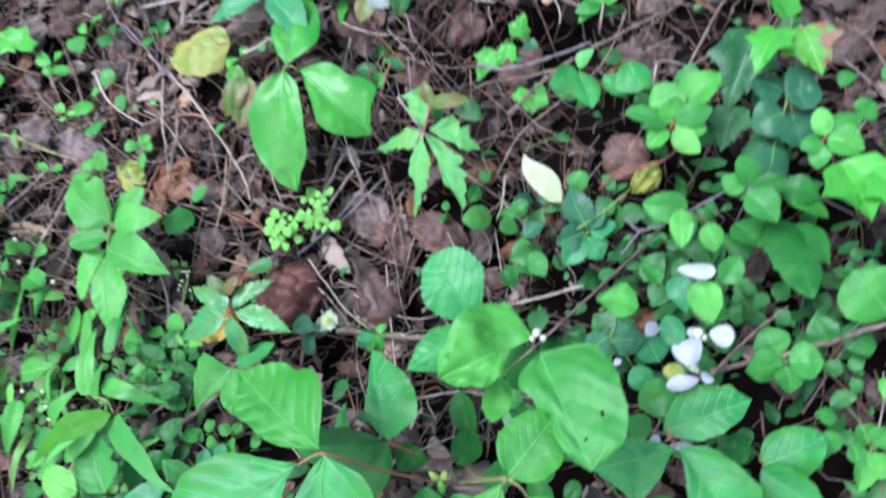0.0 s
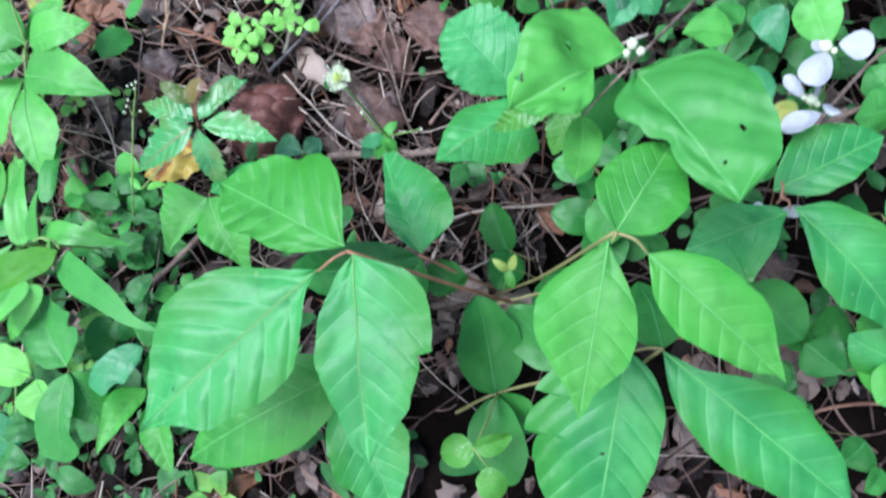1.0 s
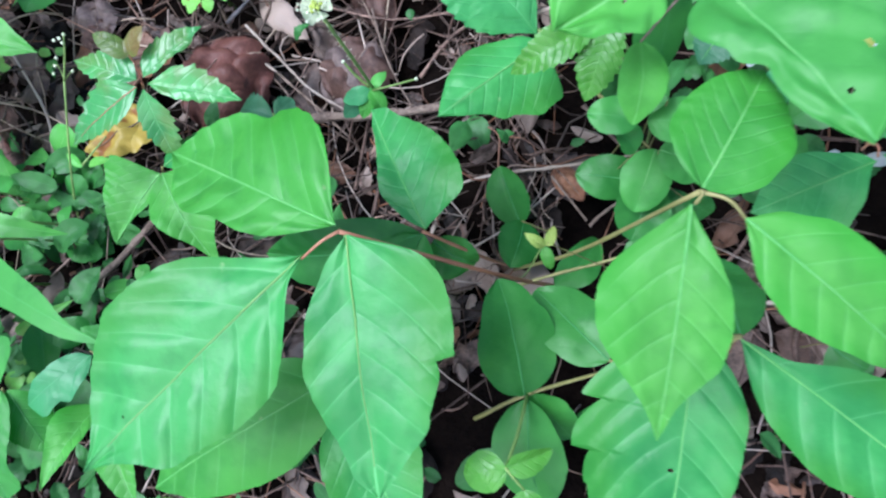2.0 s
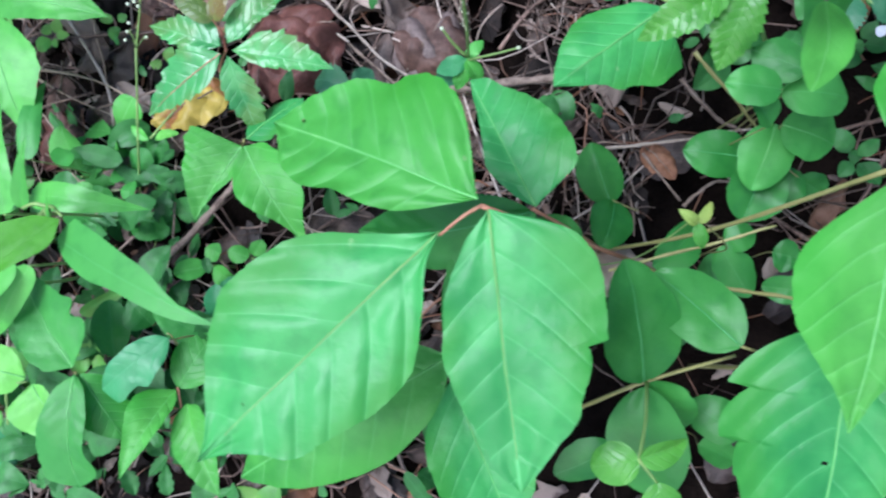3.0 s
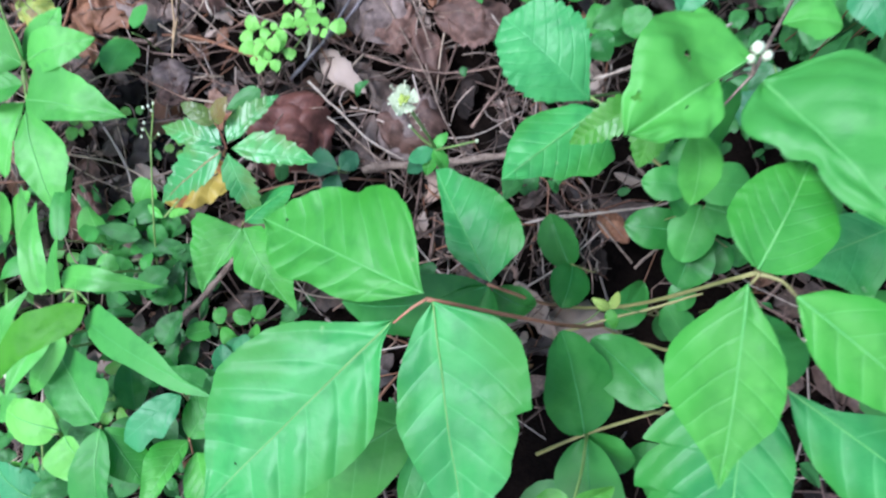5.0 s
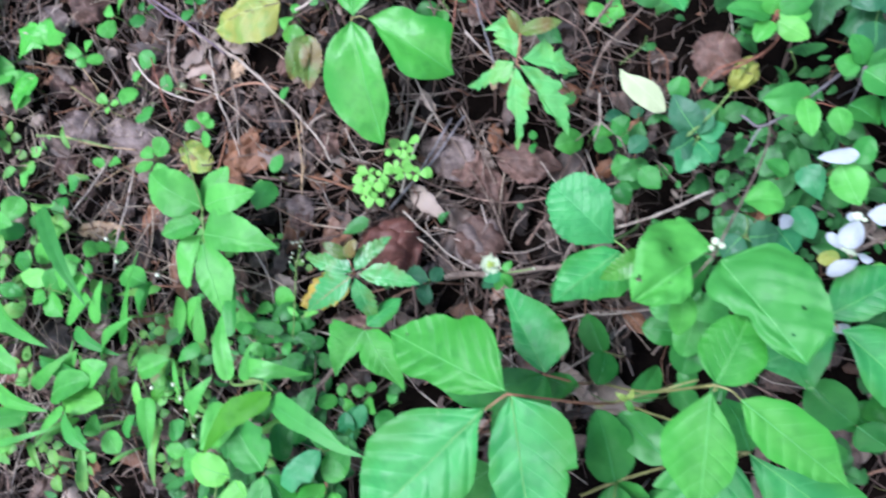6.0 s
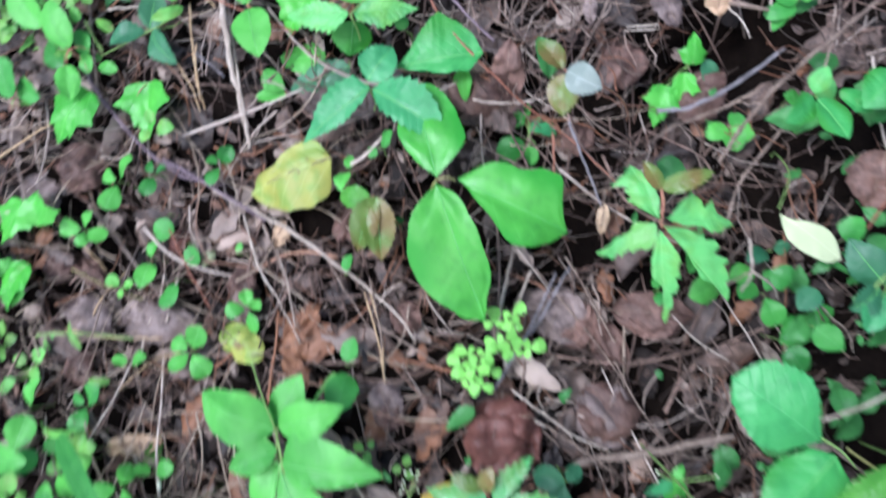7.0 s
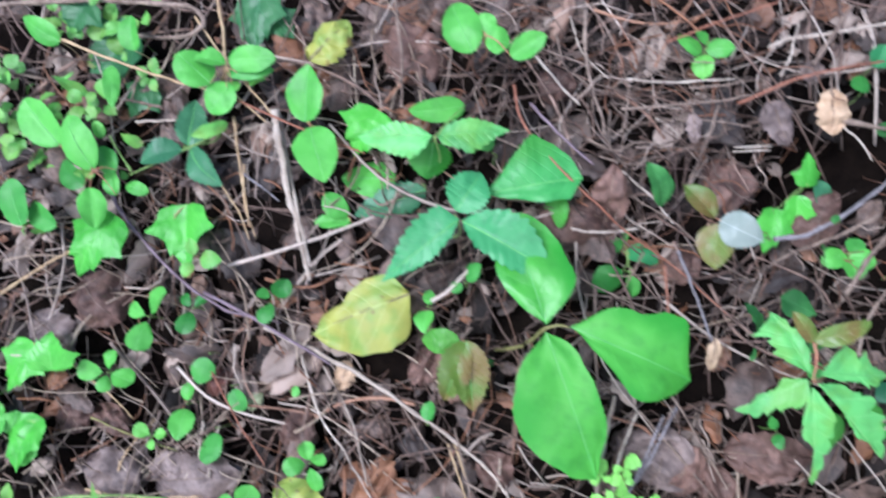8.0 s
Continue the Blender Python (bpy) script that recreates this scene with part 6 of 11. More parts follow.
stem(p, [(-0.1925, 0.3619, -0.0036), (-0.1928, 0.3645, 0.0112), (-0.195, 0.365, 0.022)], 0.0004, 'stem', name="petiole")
leaf(p, 'lobed', (-0.195, 0.365, 0.022), (-0.213, 0.347, 0.016), 0.0448, 'hedera_shaded', name='leaflet')
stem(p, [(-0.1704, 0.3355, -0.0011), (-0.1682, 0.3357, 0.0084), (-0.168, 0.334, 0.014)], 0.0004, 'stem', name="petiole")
leaf(p, 'lobed', (-0.168, 0.334, 0.014), (-0.209, 0.322, 0.008), 0.0526, 'hedera_shaded', name='leaflet')
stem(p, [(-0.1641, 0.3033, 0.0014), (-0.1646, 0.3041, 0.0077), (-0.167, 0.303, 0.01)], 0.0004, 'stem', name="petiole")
leaf(p, 'lobed', (-0.167, 0.303, 0.01), (-0.188, 0.286, 0.004), 0.0336, 'hedera_shaded', name='leaflet')
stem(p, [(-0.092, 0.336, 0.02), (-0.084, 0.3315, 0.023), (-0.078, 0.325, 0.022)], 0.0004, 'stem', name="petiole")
leaf(p, 'lobed', (-0.078, 0.325, 0.022), (-0.067, 0.307, 0.018), 0.0289, 'hedera_shaded', name='leaflet')
sprout((-0.232, 0.125, -0.007), 'oval_light', 4, 0.0161, 60, 'low seedling with rounded green leaves among twigs')
sprout((-0.186, 0.095, -0.014), 'oval_light', 2, 0.0185, 80, 'low seedling with rounded green leaves among twigs', shape='leafy')
sprout((-0.162, 0.123, -0.004), 'oval', 1, 0.0264, 250, 'low seedling with rounded green leaves among twigs', shape='leafy')
sprout((-0.152, 0.1, -0.007), 'oval', 1, 0.0224, 300, 'low seedling with rounded green leaves among twigs', shape='oval')
sprout((-0.108, 0.044, 0.002), 'oval_light', 4, 0.0151, 100, 'low seedling with rounded green leaves among twigs')
sprout((-0.159, 0.022, -0.006), 'oval_light', 4, 0.0182, 40, 'low seedling with rounded green leaves among twigs')
sprout((-0.04, -0.006, 0.016), 'oval', 2, 0.0246, 80, 'low seedling with rounded green leaves among twigs', shape='leafy')
sprout((-0.031, 0.054, 0.017), 'oval', 1, 0.0172, 80, 'low seedling with rounded green leaves among twigs', shape='leafy')
sprout((-0.197, 0.154, -0.001), 'oval_light', 3, 0.0187, 20, 'low seedling with rounded green leaves among twigs')
sprout((-0.212, 0.079, -0.015), 'lime', 3, 0.0107, 10, 'low seedling with rounded green leaves among twigs')
sprout((-0.168, 0.076, -0.013), 'oval', 1, 0.0177, 240, 'low seedling with rounded green leaves among twigs', shape='oval')
sprout((-0.11, 0.146, 0.015), 'oval_dark', 3, 0.0135, 20, 'small seedling with rounded green leaves on litter')
sprout((-0.016, 0.12, 0.029), 'oval_light', 2, 0.013, 80, 'small seedling with rounded green leaves on litter', shape='leafy')
sprout((-0.111, 0.084, 0.002), 'oval_light', 1, 0.0104, 80, 'small seedling with rounded green leaves on litter', shape='leafy')
sprout((-0.166, 0.153, 0.002), 'oval_dark', 3, 0.0139, 130, 'small seedling with rounded green leaves on litter')
sprout((0.008, 0.129, 0.032), 'oval', 2, 0.0117, 20, 'small seedling with rounded green leaves on litter', shape='oval')
sprout((0.007, 0.08, 0.021), 'oval_dark', 2, 0.01, 190, 'small seedling with rounded green leaves on litter', shape='leafy')
sprout((0.04, 0.198, 0.041), 'oval', 1, 0.0127, 110, 'small seedling with rounded green leaves on litter', shape='leafy')

p = thing('round_leaf_plant', (0.047, -0.018, -0.0127), 'pale lime seedling cluster with tiny lobed leaves', 'seedling')
stem(p, [(0.047, -0.018, -0.0127), (0.046, -0.019, 0.0), (0.045, -0.020, 0.010)], 0.0006, 'stem')
stem(p, [(0.047, -0.018, -0.0127), (0.062, -0.008, 0.0), (0.070, -0.003, 0.010)], 0.0006, 'stem')
for k, (x, y) in enumerate(((0.037, -0.026), (0.047, -0.031), (0.053, -0.023), (0.042, -0.011), (0.052, -0.012), (0.035, -0.017), (0.045, -0.021), (0.061, 0.006), (0.061, -0.006), (0.074, 0.009), (0.073, 0.000), (0.081, -0.014), (0.071, -0.014))):
    root = (0.045, -0.020, 0.010) if k < 7 else (0.070, -0.003, 0.010)
    z = 0.017 + 0.003 * math.sin(k * 2.3)
    stem(p, [root, ((root[0] + x) / 2, (root[1] + y) / 2, z - 0.003), (x, y, z)], 0.0004, 'stem', name='petiole')
    for n in range(3):
        a = 2.1 * n + 1.7 * k + 0.3 * math.sin(k * 3 + n)
        size = 0.0076 * (1 + 0.32 * math.sin(k * 5.3 + n * 2))
        leaf(p, 'broad', (x, y, z), (x + size * math.cos(a), y + size * math.sin(a), z + 0.25 * size * math.sin(k + n * 2.7)), size * 1.0, 'lime_pale', name='leaflet', columns=6, fold=0.1, cuts=((-1, 0.5, 0.4), (1, 0.62, 0.4)))

p = thing('flower_stalk', (0.139, -0.088, -0.0241), 'thin hairy stalk with a small ragged white flower head', 'plant')
stem(p, [(0.139, -0.088, -0.0241), (0.1494, -0.0958, 0.0783), (0.1545, -0.0995, 0.159)], 0.0009, 'stem', r1=0.0006)
for k in range(5):
    # five cupped petals round the head
    a = radians(72 * k + 20)
    leaf(p, 'spoon', (0.1545 + 0.0008 * math.cos(a), -0.0995 + 0.0008 * math.sin(a), 0.160), (0.1545 + 0.0052 * math.cos(a), -0.0995 + 0.0052 * math.sin(a), 0.1625 + 0.001 * math.sin(k * 2.2)), 0.0048, 'petal_green', name='petal', columns=6, curl=0.5, fold=0.3, bend=-0.12)
for k in range(9):
    a, reach = radians(137.5 * k), 0.0003 * k ** 0.9
    bead(p, (0.1545 + reach * math.cos(a), -0.0995 + reach * math.sin(a), 0.1636 - 0.00012 * k), 0.00075, 'pistil', name='flower_center')
for k in range(14):
    # thin stamens that stand out past the petals
    a, reach = radians(360 / 14 * k + 9 * math.sin(k * 3.1)), 0.0043 + 0.0017 * math.sin(k * 2.7)
    end = (0.1545 + reach * math.cos(a), -0.0995 + reach * math.sin(a), 0.1650 + 0.0008 * math.sin(k * 1.9))
    stem(p, [(0.1545 + 0.0022 * math.cos(a), -0.0995 + 0.0022 * math.sin(a), 0.1625), end], 0.00022, 'bud', name='stamen')
    bead(p, end, 0.00045, 'bud', name='anther')
for k in range(26):
    # fine hairs on the upper stalk
    f, a = 0.25 + 0.7 * k / 26, 2.4 * k
    x, y, z = 0.1494 + 0.0051 * f, -0.0958 - 0.0037 * f, 0.0783 + 0.0807 * f
    stem(p, [(x, y, z), (x + 0.0017 * math.cos(a), y + 0.0017 * math.sin(a), z + 0.0003)], 0.00010, 'bud', name='hair')
for name, start, middle, end, r in (("side_stalk", (0.147, -0.095, 0.062), (0.1425, -0.0915, 0.068), (0.1385, -0.087, 0.074), 0.0007), ("side_stalk", (0.148, -0.096, 0.060), (0.158, -0.0955, 0.064), (0.169, -0.0945, 0.068), 0.0006)):
    stem(p, [start, middle, end], r, 'stem', name=name)
    bead(p, end, 0.0009, 'bud', name='flower_bud')
for end, width, material in (((0.134, -0.100, 0.058), 0.0085, 'bramble'), ((0.152, -0.106, 0.056), 0.0085, 'oval_light'), ((0.131, -0.104, 0.046), 0.0090, 'blue'), ((0.154, -0.088, 0.060), 0.0060, 'oval_light'), ((0.142, -0.107, 0.054), 0.0075, 'ivy_bright')):
    leaf(p, 'leafy', (0.147, -0.096, 0.060), end, width, material, columns=6)

p = thing('bramble_plant', (0.08, -0.089, -0.0172), 'low blue-green lobed leaves under taller leaves', 'plant', 'toothed-leaf plants')
stem(p, [(0.08, -0.089, -0.0172), (0.086, -0.0944, 0.0033), (0.085, -0.095, 0.02)], 0.0007, 'stem')
stem(p, [(0.085, -0.095, 0.02), (0.0875, -0.0945, 0.024), (0.088, -0.096, 0.024)], 0.0004, 'stem', name="petiole")
leaf(p, 'creeper', (0.088, -0.096, 0.024), (0.069, -0.089, 0.018), 0.0177, 'blue', name='leaflet')
stem(p, [(0.085, -0.095, 0.02), (0.088, -0.0945, 0.024), (0.089, -0.096, 0.024)], 0.0004, 'stem', name="petiole")
leaf(p, 'creeper', (0.089, -0.096, 0.024), (0.098, -0.087, 0.022), 0.0134, 'blue', name='leaflet')
stem(p, [(0.085, -0.095, 0.02), (0.087, -0.0955, 0.022), (0.087, -0.098, 0.02)], 0.0004, 'stem', name="petiole")
leaf(p, 'creeper', (0.087, -0.098, 0.02), (0.08, -0.113, 0.014), 0.0178, 'blue', name='leaflet')
stem(p, [(0.1229, -0.172, -0.0021), (0.1235, -0.168, 0.026), (0.122, -0.166, 0.05)], 0.0004, 'stem', name="petiole")
leaf(p, 'ivy_plain', (0.122, -0.166, 0.05), (0.159, -0.17, 0.05), 0.0236, 'oval_dark', name='leaflet')
stem(p, [(0.1712, -0.1648, -0.0074), (0.1736, -0.1634, 0.0283), (0.174, -0.164, 0.06)], 0.0004, 'stem', name="petiole")
leaf(p, 'oval', (0.174, -0.164, 0.06), (0.192, -0.173, 0.05), 0.0228, 'oval_dark', name='leaflet')

p = thing('cream_leaf', (0.255, 0.082, -0.0019), 'single cream-white leaf on a thin green stalk', 'leaf')
stem(p, [(0.255, 0.082, -0.0019), (0.2498, 0.0626, 0.031), (0.232, 0.041, 0.058)], 0.0006, 'stem')
leaf(p, 'egg', (0.232, 0.038, 0.058), (0.260, 0.008, 0.050), 0.0176, 'cream', fold=0.1, twist=0, roll=0, profile=((1, 3, 8, 12, 15, 18, 19, 19, 17, 13, 8), (10, 16, 21, 22, 23, 23, 22, 21, 19, 17, 12)))

p = thing('round_leaf_plant', (0.2, -0.182, -0.0068), 'small yellow-green leaf tuft over litter', 'seedling')
stem(p, [(0.2, -0.182, -0.0068), (0.2132, -0.1802, 0.0756), (0.223, -0.17, 0.143)], 0.0004, 'stem')

p = thing('bramble_flower', (0.367, -0.078, -0.0073), 'white bramble flowers on a pale stalk', 'flower', 'bramble flowers')
stem(p, [(0.367, -0.078, -0.0073), (0.3626, -0.0822, 0.0671), (0.346, -0.081, 0.128)], 0.0007, 'stem')
leaf(p, 'spoon', (0.346, -0.083, 0.13), (0.337, -0.097, 0.133), 0.0120, 'petal', name='petal', curl=0.5, ripple=0.03)
leaf(p, 'spoon', (0.35, -0.08, 0.13), (0.362, -0.082, 0.133), 0.0114, 'petal', name='petal', curl=0.5, ripple=0.03)
leaf(p, 'spoon', (0.345, -0.08, 0.13), (0.339, -0.082, 0.133), 0.0051, 'petal', name='petal', curl=0.5, ripple=0.03)
bead(p, (0.345, -0.081, 0.131), 0.0026, 'bud', name='flower_center')
bead(p, (0.348, -0.083, 0.131), 0.0014, 'bud', name='stamen')
bead(p, (0.343, -0.08, 0.131), 0.0014, 'bud', name='stamen')

p = thing('bramble_flower', (0.364, -0.102, -0.0074), 'white bramble flower behind a leaf', 'flower', 'bramble flowers')
stem(p, [(0.364, -0.102, -0.0074), (0.3604, -0.103, 0.0572), (0.345, -0.097, 0.11)], 0.0007, 'stem')
leaf(p, 'spoon', (0.349, -0.103, 0.112), (0.332, -0.109, 0.114), 0.0090, 'petal', name='petal', curl=0.5, ripple=0.03)
leaf(p, 'oval', (0.341, -0.099, 0.108), (0.330, -0.101, 0.106), 0.0090, 'yellow', name='sepal', label='yellowed sepal')
leaf(p, 'spoon', (0.346, -0.094, 0.112), (0.348, -0.094, 0.115), 0.0068, 'petal', name='petal', curl=0.5, ripple=0.03)
leaf(p, 'spoon', (0.349, -0.099, 0.112), (0.355, -0.104, 0.115), 0.0066, 'petal', name='petal', curl=0.5, ripple=0.03)
leaf(p, 'spoon', (0.342, -0.096, 0.112), (0.334, -0.087, 0.115), 0.0057, 'petal', name='petal', curl=0.5, ripple=0.03)
bead(p, (0.345, -0.097, 0.113), 0.0026, 'bud', name='flower_center')
bead(p, (0.347, -0.099, 0.113), 0.0014, 'bud', name='stamen')
bead(p, (0.342, -0.096, 0.113), 0.0014, 'bud', name='stamen')

p = thing('bramble_flower', (0.352, -0.035, -0.0073), 'loose white petal of a bramble flower', 'flower', 'bramble flowers')
stem(p, [(0.352, -0.035, -0.0073), (0.3492, -0.042, 0.0583), (0.335, -0.045, 0.112)], 0.0007, 'stem')
leaf(p, 'spoon', (0.333, -0.045, 0.114), (0.353, -0.045, 0.117), 0.0095, 'petal', name='petal', curl=0.5, ripple=0.03)

p = thing('bramble_flower', (0.337, -0.141, -0.0076), 'fallen white petals under bramble leaves', 'flower', 'bramble flowers')
stem(p, [(0.337, -0.141, -0.0076), (0.3382, -0.1428, 0.0406), (0.33, -0.138, 0.08)], 0.0004, 'stem')
leaf(p, 'spoon', (0.33, -0.145, 0.08), (0.331, -0.135, 0.082), 0.0058, 'petal', name='petal')
leaf(p, 'spoon', (0.338, -0.14, 0.082), (0.351, -0.139, 0.082), 0.0057, 'petal', name='petal')
leaf(p, 'spoon', (0.321, -0.078, 0.07), (0.326, -0.07, 0.072), 0.0089, 'petal', name='petal')
leaf(p, 'spoon', (0.304, -0.094, 0.07), (0.307, -0.097, 0.07), 0.0048, 'petal', name='petal')

p = thing('vine_plant', (0.337, 0.061, -0.0045), 'vine with rounded light green leaves', 'plant', 'oval-leaf vines')
stem(p, [(0.337, 0.061, -0.0045), (0.3362, 0.0548, 0.042), (0.325, 0.053, 0.08)], 0.0007, 'twig_red')
leaf(p, 'oval', (0.323, 0.053, 0.08), (0.297, 0.06, 0.084), 0.0172, 'oval', name='leaflet', columns=8)
leaf(p, 'egg', (0.323, 0.055, 0.08), (0.328, 0.07, 0.088), 0.0183, 'oval_light', name='leaflet', columns=8)
stem(p, [(0.325, 0.053, 0.08), (0.3275, 0.0555, 0.083), (0.328, 0.056, 0.082)], 0.0004, 'twig_red', name="petiole")
leaf(p, 'ivy_plain', (0.328, 0.056, 0.082), (0.349, 0.064, 0.086), 0.0169, 'oval', name='leaflet', columns=8)
stem(p, [(0.325, 0.053, 0.08), (0.3255, 0.0525, 0.082), (0.324, 0.05, 0.08)], 0.0004, 'twig_red', name="petiole")
leaf(p, 'oval', (0.324, 0.05, 0.08), (0.313, 0.038, 0.08), 0.0132, 'oval_light', name='leaflet', columns=8)
stem(p, [(0.325, 0.053, 0.08), (0.327, 0.0525, 0.082), (0.327, 0.05, 0.08)], 0.0004, 'twig_red', name="petiole")
leaf(p, 'egg', (0.327, 0.05, 0.08), (0.344, 0.037, 0.08), 0.015, 'lime', name='leaflet', columns=8)
stem(p, [(0.325, 0.053, 0.08), (0.3275, 0.054, 0.082), (0.328, 0.053, 0.08)], 0.0004, 'twig_red', name="petiole")
leaf(p, 'oval', (0.328, 0.053, 0.08), (0.347, 0.053, 0.078), 0.0144, 'oval_light', name='leaflet', columns=8)
stem(p, [(0.325, 0.053, 0.08), (0.328, 0.0595, 0.08), (0.329, 0.064, 0.076)], 0.0004, 'twig_red', name="petiole")
leaf(p, 'egg', (0.329, 0.064, 0.076), (0.314, 0.083, 0.076), 0.0235, 'oval_light', name='leaflet', columns=8)
stem(p, [(0.325, 0.053, 0.08), (0.3305, 0.062, 0.079), (0.334, 0.069, 0.074)], 0.0004, 'twig_red', name="petiole")
leaf(p, 'ivy_plain', (0.334, 0.069, 0.074), (0.353, 0.09, 0.08), 0.0232, 'oval_light', name='leaflet', columns=8)
stem(p, [(0.3273, 0.0809, -0.0024), (0.3312, 0.0809, 0.0308), (0.333, 0.079, 0.06)], 0.0004, 'twig_red', name="petiole")
leaf(p, 'egg', (0.333, 0.079, 0.06), (0.336, 0.104, 0.066), 0.0207, 'oval', name='leaflet', columns=8)

p = thing('ivy_plant', (0.275, 0.107, 0.0005), 'three-leaflet seedling with pointed bright leaves', 'plant', 'three-leaflet ivies')
stem(p, [(0.275, 0.107, 0.0005), (0.2742, 0.1008, 0.0332), (0.263, 0.099, 0.06)], 0.0007, 'stem')
leaf(p, 'ivy_plain', (0.262, 0.099, 0.06), (0.244, 0.087, 0.062), 0.0178, 'ivy_soft', name='leaflet', columns=8)
leaf(p, 'ivy_plain', (0.264, 0.097, 0.06), (0.275, 0.072, 0.06), 0.0207, 'ivy_soft', name='leaflet', columns=8)
leaf(p, 'ivy_plain', (0.263, 0.101, 0.06), (0.272, 0.113, 0.064), 0.0116, 'creeper_light', name='leaflet', columns=8)
stem(p, [(0.2867, 0.1049, 0.0008), (0.2903, 0.1029, 0.0274), (0.292, 0.099, 0.05)], 0.0004, 'stem', name="petiole")
leaf(p, 'ivy_plain', (0.292, 0.099, 0.05), (0.285, 0.088, 0.05), 0.0233, 'ivy_soft', name='leaflet', columns=8)
stem(p, [(0.3134, 0.0989, -0.0009), (0.3127, 0.1024, 0.0285), (0.31, 0.104, 0.054)], 0.0004, 'stem', name="petiole")
leaf(p, 'ivy_plain', (0.31, 0.104, 0.054), (0.288, 0.088, 0.054), 0.0238, 'ivy_soft', name='leaflet', columns=8)

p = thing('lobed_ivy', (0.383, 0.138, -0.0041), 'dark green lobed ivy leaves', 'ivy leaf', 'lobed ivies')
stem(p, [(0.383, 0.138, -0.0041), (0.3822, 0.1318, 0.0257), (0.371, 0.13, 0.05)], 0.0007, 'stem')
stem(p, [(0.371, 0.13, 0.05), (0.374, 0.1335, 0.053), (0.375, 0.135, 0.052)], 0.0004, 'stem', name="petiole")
leaf(p, 'lobed', (0.375, 0.135, 0.052), (0.362, 0.079, 0.044), 0.049, 'hedera_shaded', name='leaflet', columns=8)
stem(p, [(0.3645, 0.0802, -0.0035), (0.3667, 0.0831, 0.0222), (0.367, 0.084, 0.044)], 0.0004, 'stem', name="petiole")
leaf(p, 'lobed', (0.367, 0.084, 0.044), (0.36, 0.053, 0.04), 0.0339, 'hedera_shaded', name='leaflet', columns=8)
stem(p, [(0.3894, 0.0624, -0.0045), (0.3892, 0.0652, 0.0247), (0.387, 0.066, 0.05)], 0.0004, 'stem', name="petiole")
leaf(p, 'lobed', (0.387, 0.066, 0.05), (0.383, 0.029, 0.044), 0.0293, 'hedera_shaded', name='leaflet', columns=8)

p = thing('lobed_ivy', (0.403, 0.126, -0.005), 'bright lobed ivy leaves with reddish blotches', 'ivy leaf', 'lobed ivies')
stem(p, [(0.403, 0.126, -0.005), (0.4022, 0.1198, 0.0418), (0.391, 0.118, 0.08)], 0.0007, 'stem')
stem(p, [(0.391, 0.118, 0.08), (0.3925, 0.1245, 0.082), (0.392, 0.129, 0.08)], 0.0004, 'stem', name="petiole")
leaf(p, 'lobed', (0.392, 0.129, 0.08), (0.375, 0.151, 0.08), 0.0321, 'hedera', name='leaflet', columns=8)
stem(p, [(0.391, 0.118, 0.08), (0.3895, 0.12, 0.083), (0.386, 0.12, 0.082)], 0.0004, 'stem', name="petiole")
leaf(p, 'lobed', (0.386, 0.12, 0.082), (0.372, 0.087, 0.084), 0.0314, 'hedera', name='leaflet', columns=8)
stem(p, [(0.391, 0.118, 0.08), (0.396, 0.1205, 0.083), (0.399, 0.121, 0.082)], 0.0004, 'stem', name="petiole")
leaf(p, 'lobed', (0.399, 0.121, 0.082), (0.411, 0.089, 0.082), 0.038, 'hedera_red', name='leaflet', columns=8)

p = thing('lobed_ivy', (0.406, 0.087, -0.0055), 'blue-green mottled ivy leaves', 'ivy leaf', 'lobed ivies')
stem(p, [(0.406, 0.087, -0.0055), (0.4052, 0.0808, 0.0338), (0.394, 0.079, 0.066)], 0.0007, 'stem')
stem(p, [(0.394, 0.079, 0.066), (0.394, 0.0835, 0.068), (0.392, 0.086, 0.066)], 0.0004, 'stem', name="petiole")
leaf(p, 'egg', (0.392, 0.086, 0.066), (0.372, 0.09, 0.066), 0.0251, 'blue', name='leaflet', columns=8)
stem(p, [(0.394, 0.079, 0.066), (0.3945, 0.0815, 0.069), (0.393, 0.082, 0.068)], 0.0004, 'stem', name="petiole")
leaf(p, 'wavy', (0.393, 0.082, 0.068), (0.412, 0.09, 0.068), 0.0318, 'blue', name='leaflet', columns=8)
stem(p, [(0.394, 0.079, 0.066), (0.3945, 0.0765, 0.067), (0.393, 0.072, 0.064)], 0.0004, 'stem', name="petiole")
leaf(p, 'egg', (0.393, 0.072, 0.064), (0.375, 0.062, 0.062), 0.025, 'blue', name='leaflet', columns=8)
stem(p, [(0.394, 0.079, 0.066), (0.397, 0.0765, 0.067), (0.398, 0.072, 0.064)], 0.0004, 'stem', name="petiole")
leaf(p, 'wavy', (0.398, 0.072, 0.064), (0.406, 0.052, 0.06), 0.0283, 'blue', name='leaflet', columns=8)
stem(p, [(0.394, 0.079, 0.066), (0.393, 0.0665, 0.063), (0.39, 0.052, 0.056)], 0.0004, 'stem', name="petiole")
leaf(p, 'egg', (0.39, 0.052, 0.056), (0.386, 0.031, 0.05), 0.0288, 'blue', name='leaflet', columns=8)

p = thing('lobed_ivy', (0.434, 0.041, -0.0064), 'bright jagged lobed ivy leaf', 'ivy leaf', 'lobed ivies')
stem(p, [(0.434, 0.041, -0.0064), (0.4332, 0.0348, 0.0433), (0.422, 0.033, 0.084)], 0.0007, 'stem')
leaf(p, 'lobed', (0.422, 0.034, 0.084), (0.44, 0, 0.08), 0.0523, 'hedera', name='leaflet', columns=8)
